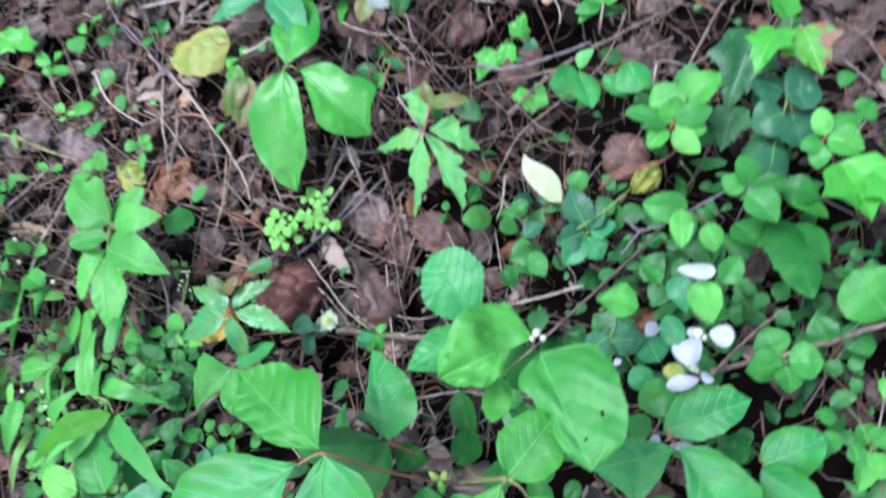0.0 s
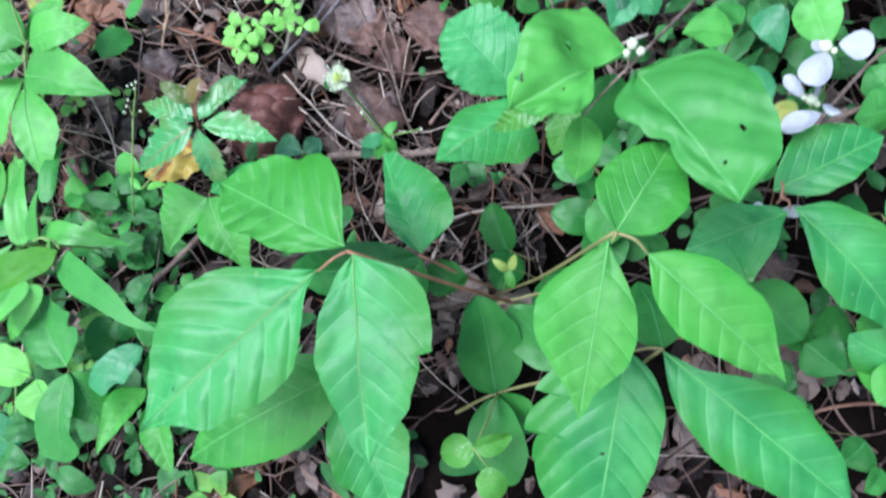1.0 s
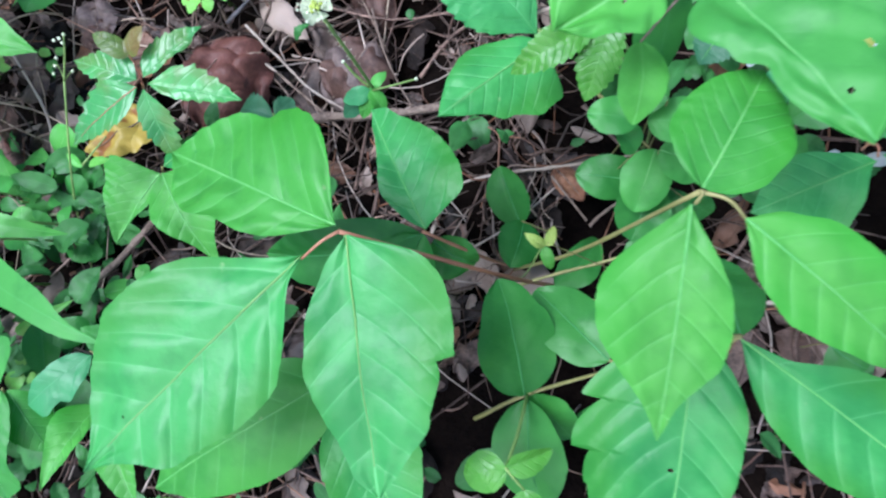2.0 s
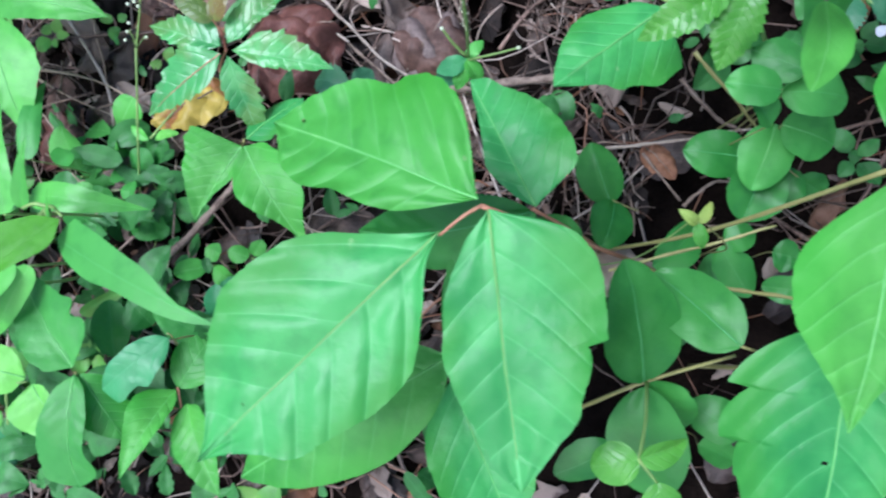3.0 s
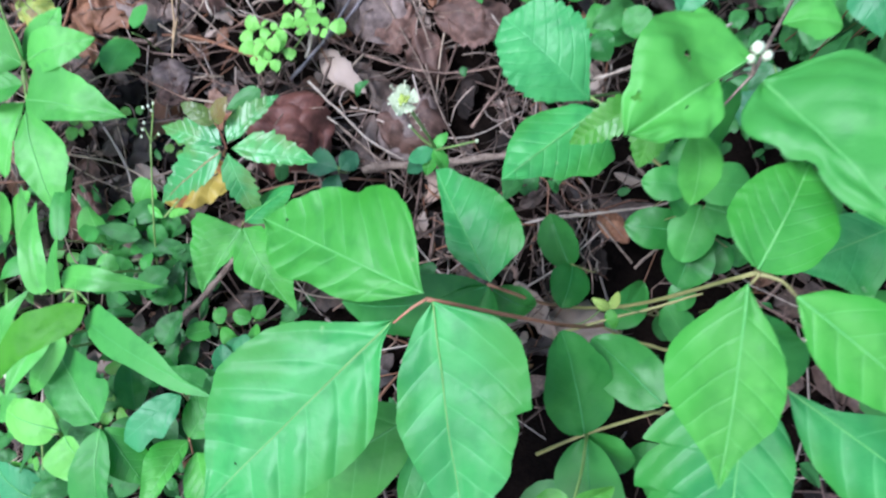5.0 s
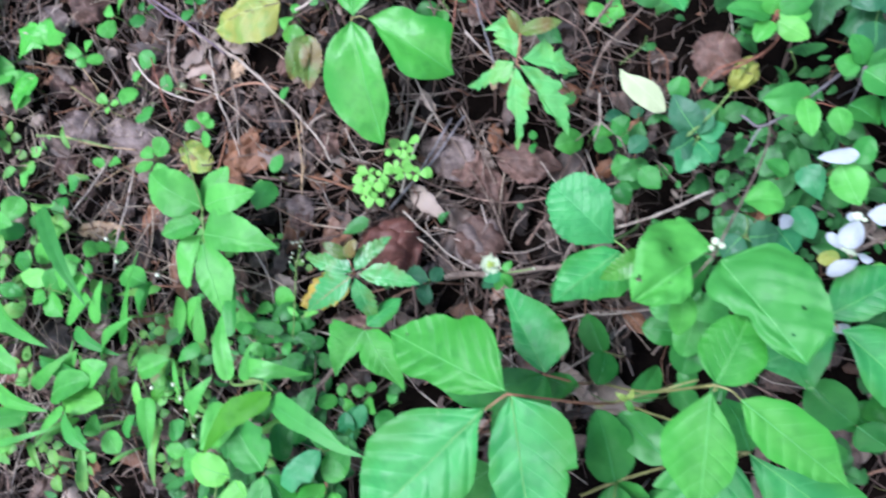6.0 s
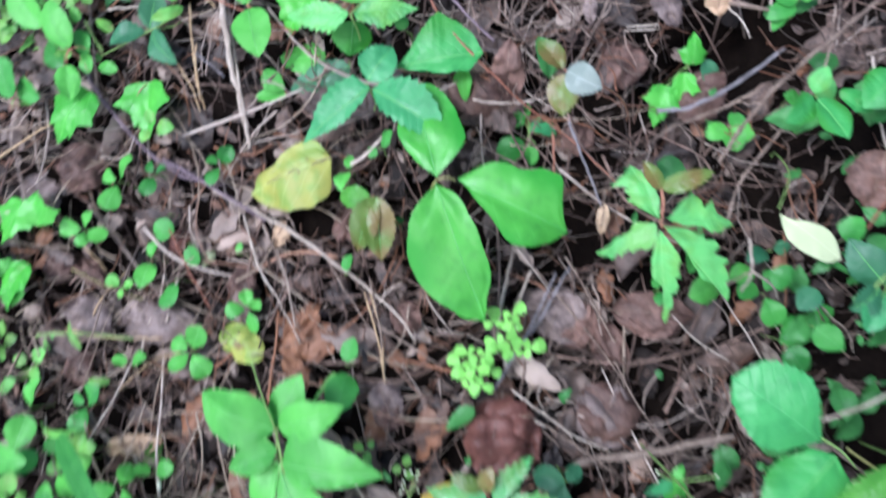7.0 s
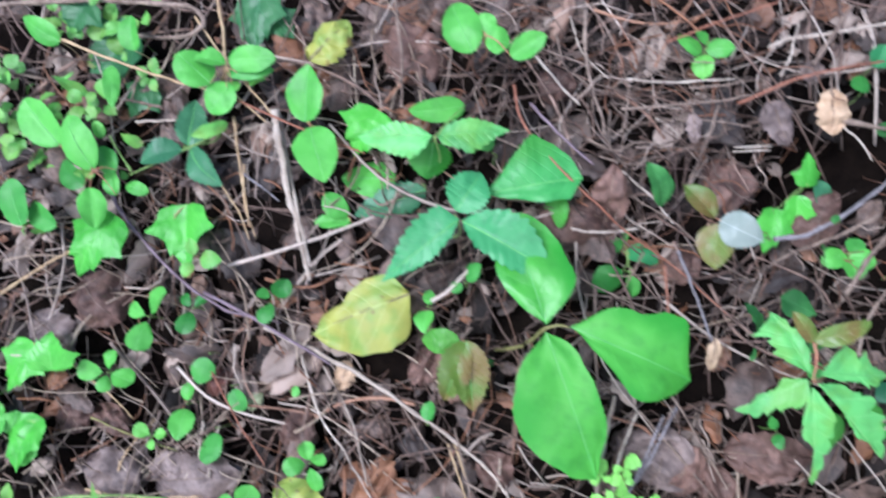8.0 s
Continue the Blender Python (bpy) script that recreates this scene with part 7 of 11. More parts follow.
stem(p, [(0.422, 0.033, 0.084), (0.4335, 0.033, 0.086), (0.443, 0.031, 0.084)], 0.0004, 'stem', name="petiole")
leaf(p, 'lobed', (0.443, 0.031, 0.084), (0.456, 0.006, 0.08), 0.0388, 'hedera', name='leaflet', columns=8)

p = thing('vine_plant', (0.427, 0.061, -0.0062), 'vine with rounded green leaves', 'plant', 'oval-leaf vines')
stem(p, [(0.427, 0.061, -0.0062), (0.4262, 0.0548, 0.039), (0.415, 0.053, 0.076)], 0.0007, 'twig_red')
leaf(p, 'oval', (0.415, 0.053, 0.076), (0.41, 0.069, 0.08), 0.0127, 'oval_light', name='leaflet', columns=8)
leaf(p, 'egg', (0.416, 0.055, 0.076), (0.434, 0.066, 0.078), 0.0176, 'oval', name='leaflet', columns=8)
leaf(p, 'ivy_plain', (0.416, 0.051, 0.076), (0.436, 0.044, 0.078), 0.02, 'oval_light', name='leaflet', columns=8)
stem(p, [(0.415, 0.053, 0.076), (0.415, 0.052, 0.078), (0.413, 0.049, 0.076)], 0.0004, 'twig_red', name="petiole")
leaf(p, 'egg', (0.413, 0.049, 0.076), (0.401, 0.043, 0.078), 0.0126, 'oval', name='leaflet', columns=8)
stem(p, [(0.415, 0.053, 0.076), (0.415, 0.0515, 0.078), (0.413, 0.048, 0.076)], 0.0004, 'twig_red', name="petiole")
leaf(p, 'leafy', (0.413, 0.048, 0.076), (0.411, 0.032, 0.074), 0.0139, 'oval', name='leaflet', columns=8)
stem(p, [(0.415, 0.053, 0.076), (0.426, 0.062, 0.075), (0.435, 0.069, 0.07)], 0.0004, 'twig_red', name="petiole")
leaf(p, 'oval', (0.435, 0.069, 0.07), (0.442, 0.078, 0.072), 0.0166, 'oval', name='leaflet', columns=8)
stem(p, [(0.4392, 0.0981, -0.0051), (0.4376, 0.101, 0.0295), (0.434, 0.102, 0.06)], 0.0004, 'twig_red', name="petiole")
leaf(p, 'egg', (0.434, 0.102, 0.06), (0.427, 0.092, 0.06), 0.0132, 'oval', name='leaflet', columns=8)
stem(p, [(0.4516, 0.1082, -0.0052), (0.4518, 0.1081, 0.0294), (0.45, 0.106, 0.06)], 0.0004, 'twig_red', name="petiole")
leaf(p, 'ivy_plain', (0.45, 0.106, 0.06), (0.459, 0.103, 0.06), 0.0131, 'oval', name='leaflet', columns=8)

p = thing('vine_plant', (0.385, 0.024, -0.0061), 'vine with soft green oval leaves', 'plant', 'oval-leaf vines')
stem(p, [(0.385, 0.024, -0.0061), (0.3842, 0.0178, 0.0402), (0.373, 0.016, 0.078)], 0.0007, 'twig_grey')
leaf(p, 'leafy', (0.373, 0.018, 0.078), (0.367, 0.036, 0.082), 0.0184, 'oval', name='leaflet', columns=8)
leaf(p, 'leafy', (0.375, 0.016, 0.078), (0.395, 0.023, 0.08), 0.0138, 'oval_dark', name='leaflet', columns=8)
leaf(p, 'ivy_plain', (0.373, 0.014, 0.078), (0.39, -0.004, 0.078), 0.0201, 'oval', name='leaflet', columns=8)
leaf(p, 'egg', (0.371, 0.016, 0.078), (0.357, 0.021, 0.08), 0.014, 'oval', name='leaflet', columns=8)
stem(p, [(0.373, 0.016, 0.078), (0.3845, 0.0215, 0.071), (0.394, 0.025, 0.06)], 0.0004, 'twig_grey', name="petiole")
leaf(p, 'leafy', (0.394, 0.025, 0.06), (0.417, 0.019, 0.06), 0.0195, 'oval_dark', name='leaflet', columns=8)
stem(p, [(0.373, 0.016, 0.078), (0.3855, 0.0185, 0.071), (0.396, 0.019, 0.06)], 0.0004, 'twig_grey', name="petiole")
leaf(p, 'leafy', (0.396, 0.019, 0.06), (0.423, 0.008, 0.056), 0.0153, 'ivy_bright', name='leaflet', columns=8)
stem(p, [(0.373, 0.016, 0.078), (0.372, 0.0085, 0.071), (0.369, -0.001, 0.06)], 0.0004, 'twig_grey', name="petiole")
leaf(p, 'egg', (0.369, -0.001, 0.06), (0.384, -0.016, 0.062), 0.0272, 'oval_dark', name='leaflet', columns=8)
stem(p, [(0.373, 0.016, 0.078), (0.383, 0.0105, 0.071), (0.391, 0.003, 0.06)], 0.0004, 'twig_grey', name="petiole")
leaf(p, 'leafy', (0.391, 0.003, 0.06), (0.415, -0.044, 0.06), 0.0342, 'oval_dark', name='leaflet', columns=8)
stem(p, [(0.399, 0.0056, -0.0054), (0.4015, 0.0043, 0.0273), (0.402, 0.001, 0.056)], 0.0004, 'twig_grey', name="petiole")
leaf(p, 'leafy', (0.402, 0.001, 0.056), (0.425, -0.021, 0.054), 0.0225, 'oval_dark', name='leaflet', columns=8)

p = thing('vine_plant', (0.343, 0.001, -0.0067), 'vine with small rounded leaves below a grey twig', 'plant', 'oval-leaf vines')
stem(p, [(0.343, 0.001, -0.0067), (0.3422, -0.0052, 0.0476), (0.331, -0.007, 0.092)], 0.0007, 'twig_red')
stem(p, [(0.331, -0.007, 0.092), (0.3355, -0.004, 0.094), (0.338, -0.003, 0.092)], 0.0004, 'twig_red', name="petiole")
leaf(p, 'egg', (0.338, -0.003, 0.092), (0.312, -0.002, 0.092), 0.0195, 'oval', name='leaflet', columns=8)
stem(p, [(0.331, -0.007, 0.092), (0.3335, -0.005, 0.096), (0.334, -0.005, 0.096)], 0.0004, 'twig_red', name="petiole")
leaf(p, 'egg', (0.334, -0.005, 0.096), (0.336, -0.028, 0.096), 0.0135, 'oval_light', name='leaflet', columns=8)
stem(p, [(0.331, -0.007, 0.092), (0.3415, -0.0085, 0.096), (0.35, -0.012, 0.096)], 0.0004, 'twig_red', name="petiole")
leaf(p, 'ivy_plain', (0.35, -0.012, 0.096), (0.354, -0.029, 0.094), 0.014, 'oval_light', name='leaflet', columns=8)
stem(p, [(0.3576, -0.039, -0.0062), (0.3598, -0.041, 0.0439), (0.36, -0.045, 0.09)], 0.0004, 'twig_red', name="petiole")
leaf(p, 'egg', (0.36, -0.045, 0.09), (0.369, -0.029, 0.09), 0.0145, 'oval', name='leaflet', columns=8)
stem(p, [(0.3131, -0.0733, -0.0081), (0.3146, -0.0697, 0.0544), (0.314, -0.068, 0.113)], 0.0004, 'twig_red', name="petiole")
leaf(p, 'leafy', (0.314, -0.068, 0.113), (0.293, -0.066, 0.112), 0.0217, 'oval_light', name='leaflet', columns=8)
stem(p, [(0.3438, -0.0515, -0.0067), (0.3459, -0.0487, 0.0527), (0.346, -0.048, 0.108)], 0.0004, 'twig_red', name="petiole")
leaf(p, 'ivy_plain', (0.346, -0.048, 0.108), (0.354, -0.072, 0.108), 0.0199, 'oval_light', name='leaflet', columns=8)
stem(p, [(0.3403, -0.0446, -0.0067), (0.3392, -0.0423, 0.0386), (0.336, -0.042, 0.08)], 0.0004, 'twig_red', name="petiole")
leaf(p, 'blade', (0.336, -0.042, 0.08), (0.343, -0.063, 0.076), 0.0168, 'bramble', name='leaflet', columns=8)
stem(p, [(0.3219, -0.039, -0.0074), (0.3255, -0.041, 0.0333), (0.327, -0.045, 0.07)], 0.0004, 'twig_red', name="petiole")
leaf(p, 'ivy_plain', (0.327, -0.045, 0.07), (0.315, -0.035, 0.07), 0.0142, 'oval', name='leaflet', columns=8)
stem(p, [(0.3545, -0.0508, -0.0064), (0.3532, -0.0519, 0.0288), (0.35, -0.055, 0.06)], 0.0004, 'twig_red', name="petiole")
leaf(p, 'egg', (0.35, -0.055, 0.06), (0.369, -0.06, 0.06), 0.016, 'oval_dark', name='leaflet', columns=8)
stem(p, [(0.336, -0.092, -0.007), (0.334, -0.091, 0.0285), (0.33, -0.092, 0.06)], 0.0004, 'twig_red', name="petiole")
leaf(p, 'ivy_plain', (0.33, -0.092, 0.06), (0.32, -0.075, 0.06), 0.0208, 'bramble', name='leaflet', columns=8)
stem(p, [(0.3552, -0.1038, -0.0065), (0.3591, -0.1039, 0.0438), (0.361, -0.106, 0.09)], 0.0004, 'twig_red', name="petiole")
leaf(p, 'egg', (0.361, -0.106, 0.09), (0.373, -0.111, 0.088), 0.0107, 'lime', name='leaflet', columns=8)
stem(p, [(0.3343, -0.1021, -0.007), (0.3381, -0.1041, 0.0335), (0.34, -0.108, 0.07)], 0.0004, 'twig_red', name="petiole")
leaf(p, 'egg', (0.34, -0.108, 0.07), (0.32, -0.12, 0.066), 0.0231, 'oval_dark', name='leaflet', columns=8)
stem(p, [(0.3273, -0.1325, -0.0069), (0.3287, -0.1333, 0.0286), (0.328, -0.136, 0.06)], 0.0004, 'twig_red', name="petiole")
leaf(p, 'ivy_plain', (0.328, -0.136, 0.06), (0.314, -0.128, 0.056), 0.0191, 'oval_dark', name='leaflet', columns=8)

p = thing('bramble_plant', (0.291, -0.003, -0.0091), 'low bramble with small blue-green toothed leaflets', 'plant', 'toothed-leaf plants')
stem(p, [(0.291, -0.003, -0.0091), (0.2902, -0.0092, 0.0234), (0.279, -0.011, 0.05)], 0.0007, 'stem')
leaf(p, 'toothed', (0.279, -0.009, 0.05), (0.265, 0.018, 0.054), 0.0233, 'blue', name='leaflet', columns=8)
leaf(p, 'toothed', (0.281, -0.009, 0.05), (0.287, 0.007, 0.052), 0.0165, 'blue', name='leaflet', columns=8)
leaf(p, 'toothed', (0.277, -0.011, 0.048), (0.259, -0.02, 0.048), 0.0211, 'blue', name='leaflet', columns=8)
leaf(p, 'toothed', (0.281, -0.011, 0.048), (0.297, -0.004, 0.05), 0.0194, 'bramble', name='leaflet', columns=8)
stem(p, [(0.279, -0.011, 0.05), (0.28, -0.0115, 0.051), (0.279, -0.014, 0.048)], 0.0004, 'stem', name="petiole")
leaf(p, 'toothed', (0.279, -0.014, 0.048), (0.29, -0.028, 0.046), 0.0209, 'bramble', name='leaflet', columns=8)
stem(p, [(0.279, -0.011, 0.05), (0.2785, -0.013, 0.051), (0.276, -0.017, 0.048)], 0.0004, 'stem', name="petiole")
leaf(p, 'toothed', (0.276, -0.017, 0.048), (0.266, -0.034, 0.046), 0.0188, 'bramble', name='leaflet', columns=8)
stem(p, [(0.2299, 0.006, -0.0139), (0.2335, 0.004, 0.0151), (0.235, 0, 0.04)], 0.0004, 'stem', name="petiole")
leaf(p, 'leafy', (0.235, 0, 0.04), (0.225, 0.008, 0.04), 0.0161, 'oval_dark', name='leaflet', columns=8)
stem(p, [(0.2369, -0.021, -0.0155), (0.2404, -0.023, 0.0142), (0.242, -0.027, 0.04)], 0.0004, 'stem', name="petiole")
leaf(p, 'ivy_plain', (0.242, -0.027, 0.04), (0.254, -0.042, 0.04), 0.0157, 'oval', name='leaflet', columns=8)
stem(p, [(0.2264, -0.03, -0.0176), (0.2277, -0.032, 0.0112), (0.227, -0.036, 0.036)], 0.0004, 'stem', name="petiole")
leaf(p, 'leafy', (0.227, -0.036, 0.036), (0.233, -0.051, 0.036), 0.0159, 'oval_dark', name='leaflet', columns=8)
stem(p, [(0.2471, -0.0059, -0.0129), (0.2486, -0.0054, 0.0156), (0.248, -0.007, 0.04)], 0.0004, 'stem', name="petiole")
leaf(p, 'leafy', (0.248, -0.007, 0.04), (0.235, -0.016, 0.04), 0.0145, 'blue', name='leaflet', columns=8)

p = thing('bramble_plant', (0.312, -0.074, -0.0092), 'bramble leaves in shade under a vine', 'plant', 'toothed-leaf plants')
stem(p, [(0.312, -0.074, -0.0092), (0.3112, -0.0802, 0.0344), (0.3, -0.082, 0.07)], 0.0007, 'stem')
leaf(p, 'toothed', (0.302, -0.082, 0.07), (0.32, -0.08, 0.068), 0.0241, 'blue', name='leaflet', columns=8)
stem(p, [(0.3, -0.082, 0.07), (0.3, -0.0805, 0.071), (0.298, -0.081, 0.068)], 0.0004, 'stem', name="petiole")
leaf(p, 'toothed', (0.298, -0.081, 0.068), (0.287, -0.094, 0.064), 0.0209, 'blue', name='leaflet', columns=8)
stem(p, [(0.3, -0.082, 0.07), (0.302, -0.074, 0.07), (0.302, -0.068, 0.066)], 0.0004, 'stem', name="petiole")
leaf(p, 'lobed', (0.302, -0.068, 0.066), (0.293, -0.082, 0.06), 0.0211, 'hedera_shaded', name='leaflet', columns=8)
stem(p, [(0.3, -0.082, 0.07), (0.3085, -0.0885, 0.067), (0.315, -0.097, 0.06)], 0.0004, 'stem', name="petiole")
leaf(p, 'toothed', (0.315, -0.097, 0.06), (0.326, -0.109, 0.056), 0.0173, 'bramble', name='leaflet', columns=8)
stem(p, [(0.3273, -0.057, -0.0073), (0.3312, -0.059, 0.0283), (0.333, -0.063, 0.06)], 0.0004, 'stem', name="petiole")
leaf(p, 'toothed', (0.333, -0.063, 0.06), (0.341, -0.084, 0.06), 0.0173, 'bramble', name='leaflet', columns=8)

p = thing('vine_plant', (0.458, -0.043, -0.0069), 'vine with large soft oval leaves', 'plant', 'oval-leaf vines')
stem(p, [(0.458, -0.043, -0.0069), (0.4572, -0.0492, 0.0299), (0.446, -0.051, 0.06)], 0.0007, 'twig_grey')
stem(p, [(0.446, -0.051, 0.06), (0.452, -0.0495, 0.062), (0.456, -0.05, 0.06)], 0.0004, 'twig_grey', name="petiole")
leaf(p, 'oval', (0.456, -0.05, 0.06), (0.435, -0.026, 0.064), 0.0399, 'ivy', name='leaflet', columns=8)
stem(p, [(0.446, -0.051, 0.06), (0.438, -0.059, 0.057), (0.428, -0.069, 0.05)], 0.0004, 'twig_grey', name="petiole")
leaf(p, 'egg', (0.428, -0.069, 0.05), (0.418, -0.053, 0.05), 0.019, 'oval_dark', name='leaflet', columns=8)
stem(p, [(0.446, -0.051, 0.06), (0.4425, -0.06, 0.057), (0.437, -0.071, 0.05)], 0.0004, 'twig_grey', name="petiole")
leaf(p, 'ivy_plain', (0.437, -0.071, 0.05), (0.449, -0.06, 0.05), 0.0218, 'oval_dark', name='leaflet', columns=8)

p = thing('ivy_plant', (0.412, -0.075, -0.007), 'three-leaflet ivy with shaded pointed leaflets', 'plant', 'three-leaflet ivies')
stem(p, [(0.412, -0.075, -0.007), (0.4112, -0.0812, 0.0299), (0.4, -0.083, 0.06)], 0.0007, 'stem')
leaf(p, 'ivy_plain', (0.4, -0.085, 0.06), (0.379, -0.091, 0.062), 0.022, 'oval', name='leaflet', columns=8)
stem(p, [(0.4, -0.083, 0.06), (0.4015, -0.0835, 0.062), (0.401, -0.086, 0.06)], 0.0004, 'stem', name="petiole")
leaf(p, 'ivy_plain', (0.401, -0.086, 0.06), (0.405, -0.101, 0.058), 0.0212, 'oval', name='leaflet', columns=8)
stem(p, [(0.4, -0.083, 0.06), (0.4025, -0.082, 0.062), (0.403, -0.083, 0.06)], 0.0004, 'stem', name="petiole")
leaf(p, 'ivy_plain', (0.403, -0.083, 0.06), (0.422, -0.08, 0.06), 0.0232, 'oval', name='leaflet', columns=8)
stem(p, [(0.4, -0.083, 0.06), (0.4, -0.0805, 0.061), (0.398, -0.08, 0.058)], 0.0004, 'stem', name="petiole")
leaf(p, 'ivy_plain', (0.398, -0.08, 0.058), (0.388, -0.064, 0.058), 0.0216, 'oval', name='leaflet', columns=8)

p = thing('vine_plant', (0.4, -0.133, -0.007), 'vine with broad pale rounded leaves', 'plant', 'oval-leaf vines')
stem(p, [(0.4, -0.133, -0.007), (0.3992, -0.1392, 0.0354), (0.388, -0.141, 0.07)], 0.0007, 'stem_tan')
stem(p, [(0.388, -0.141, 0.07), (0.39, -0.1415, 0.072), (0.39, -0.144, 0.07)], 0.0004, 'stem_tan', name="petiole")
leaf(p, 'oval', (0.39, -0.144, 0.07), (0.42, -0.124, 0.074), 0.0282, 'ivy_soft', name='leaflet', columns=8)
stem(p, [(0.388, -0.141, 0.07), (0.3895, -0.143, 0.072), (0.389, -0.147, 0.07)], 0.0004, 'stem_tan', name="petiole")
leaf(p, 'leafy', (0.389, -0.147, 0.07), (0.422, -0.162, 0.07), 0.0263, 'ivy_soft', name='leaflet', columns=8)
stem(p, [(0.388, -0.141, 0.07), (0.3875, -0.138, 0.067), (0.385, -0.137, 0.06)], 0.0004, 'stem_tan', name="petiole")
leaf(p, 'ivy_plain', (0.385, -0.137, 0.06), (0.368, -0.137, 0.06), 0.0184, 'oval_dark', name='leaflet', columns=8)
stem(p, [(0.4279, -0.136, -0.006), (0.4309, -0.1325, 0.024), (0.432, -0.131, 0.05)], 0.0004, 'stem_tan', name="petiole")
leaf(p, 'egg', (0.432, -0.131, 0.05), (0.426, -0.12, 0.05), 0.0153, 'oval', name='leaflet', columns=8)
stem(p, [(0.4339, -0.115, -0.006), (0.4344, -0.112, 0.022), (0.433, -0.111, 0.046)], 0.0004, 'stem_tan', name="petiole")
leaf(p, 'leafy', (0.433, -0.111, 0.046), (0.421, -0.111, 0.046), 0.0124, 'oval', name='leaflet', columns=8)

p = thing('vine_plant', (0.468, -0.117, -0.007), 'low sprout of small rounded leaves', 'plant', 'oval-leaf vines')
stem(p, [(0.468, -0.117, -0.007), (0.4672, -0.1232, 0.0134), (0.456, -0.125, 0.03)], 0.0007, 'stem')
leaf(p, 'egg', (0.455, -0.123, 0.03), (0.448, -0.114, 0.032), 0.0189, 'oval', name='leaflet', columns=8)
leaf(p, 'egg', (0.457, -0.123, 0.03), (0.465, -0.113, 0.034), 0.0157, 'oval', name='leaflet', columns=8)
stem(p, [(0.456, -0.125, 0.03), (0.4565, -0.1255, 0.032), (0.455, -0.128, 0.03)], 0.0004, 'stem', name="petiole")
leaf(p, 'ivy_plain', (0.455, -0.128, 0.03), (0.443, -0.133, 0.032), 0.0157, 'oval', name='leaflet', columns=8)
stem(p, [(0.456, -0.125, 0.03), (0.458, -0.1255, 0.032), (0.458, -0.128, 0.03)], 0.0004, 'stem', name="petiole")
leaf(p, 'egg', (0.458, -0.128, 0.03), (0.462, -0.143, 0.032), 0.0175, 'oval_light', name='leaflet', columns=8)
stem(p, [(0.456, -0.125, 0.03), (0.4555, -0.128, 0.032), (0.453, -0.133, 0.03)], 0.0004, 'stem', name="petiole")
leaf(p, 'leafy', (0.453, -0.133, 0.03), (0.45, -0.152, 0.03), 0.0144, 'oval_light', name='leaflet', columns=8)
stem(p, [(0.4674, -0.0999, -0.006), (0.4657, -0.096, 0.014), (0.462, -0.094, 0.03)], 0.0004, 'stem', name="petiole")
leaf(p, 'oval', (0.462, -0.094, 0.03), (0.471, -0.089, 0.03), 0.0191, 'oval_light', name='leaflet', columns=8)
stem(p, [(0.456, -0.125, 0.03), (0.4505, -0.113, 0.032), (0.443, -0.103, 0.03)], 0.0004, 'stem', name="petiole")
leaf(p, 'egg', (0.443, -0.103, 0.03), (0.437, -0.094, 0.03), 0.0161, 'oval_dark', name='leaflet', columns=8)

p = thing('vine_plant', (0.412, -0.199, -0.007), 'vine with broad light green leaves', 'plant', 'oval-leaf vines')
stem(p, [(0.412, -0.199, -0.007), (0.4112, -0.2052, 0.0299), (0.4, -0.207, 0.06)], 0.0007, 'stem_tan')
leaf(p, 'egg', (0.398, -0.206, 0.06), (0.373, -0.194, 0.066), 0.0272, 'ivy_soft', name='leaflet', columns=8)
leaf(p, 'egg', (0.4, -0.206, 0.06), (0.42, -0.193, 0.066), 0.0269, 'ivy_soft', name='leaflet', columns=8)
stem(p, [(0.4, -0.207, 0.06), (0.401, -0.2075, 0.061), (0.4, -0.21, 0.058)], 0.0004, 'stem_tan', name="petiole")
leaf(p, 'egg', (0.4, -0.21, 0.058), (0.386, -0.225, 0.06), 0.0243, 'oval_light', name='leaflet', columns=8)
stem(p, [(0.4197, -0.19, -0.006), (0.4203, -0.186, 0.019), (0.419, -0.184, 0.04)], 0.0004, 'stem_tan', name="petiole")
leaf(p, 'egg', (0.419, -0.184, 0.04), (0.4, -0.18, 0.044), 0.0131, 'oval', name='leaflet', columns=8)
stem(p, [(0.4, -0.207, 0.06), (0.4025, -0.2095, 0.061), (0.403, -0.214, 0.058)], 0.0004, 'stem_tan', name="petiole")
leaf(p, 'egg', (0.403, -0.214, 0.058), (0.417, -0.22, 0.06), 0.0253, 'ivy_soft', name='leaflet', columns=8)
stem(p, [(0.3341, -0.1689, -0.0063), (0.3336, -0.1694, 0.0288), (0.331, -0.172, 0.06)], 0.0004, 'stem_tan', name="petiole")
leaf(p, 'egg', (0.331, -0.172, 0.06), (0.356, -0.197, 0.056), 0.0295, 'oval_dark', name='leaflet', columns=8)
stem(p, [(0.3984, -0.1604, -0.006), (0.3992, -0.1572, 0.024), (0.398, -0.156, 0.05)], 0.0004, 'stem_tan', name="petiole")
leaf(p, 'egg', (0.398, -0.156, 0.05), (0.424, -0.175, 0.06), 0.0319, 'ivy_soft', name='leaflet', columns=8)
stem(p, [(0.4321, -0.1216, -0.006), (0.4306, -0.1218, 0.024), (0.427, -0.124, 0.05)], 0.0004, 'stem_tan', name="petiole")
leaf(p, 'egg', (0.427, -0.124, 0.05), (0.413, -0.134, 0.05), 0.0208, 'oval', name='leaflet', columns=8)
stem(p, [(0.3618, -0.1961, -0.006), (0.3614, -0.1966, 0.024), (0.359, -0.199, 0.05)], 0.0004, 'stem_tan', name="petiole")
leaf(p, 'egg', (0.359, -0.199, 0.05), (0.376, -0.212, 0.05), 0.0236, 'oval_dark', name='leaflet', columns=8)
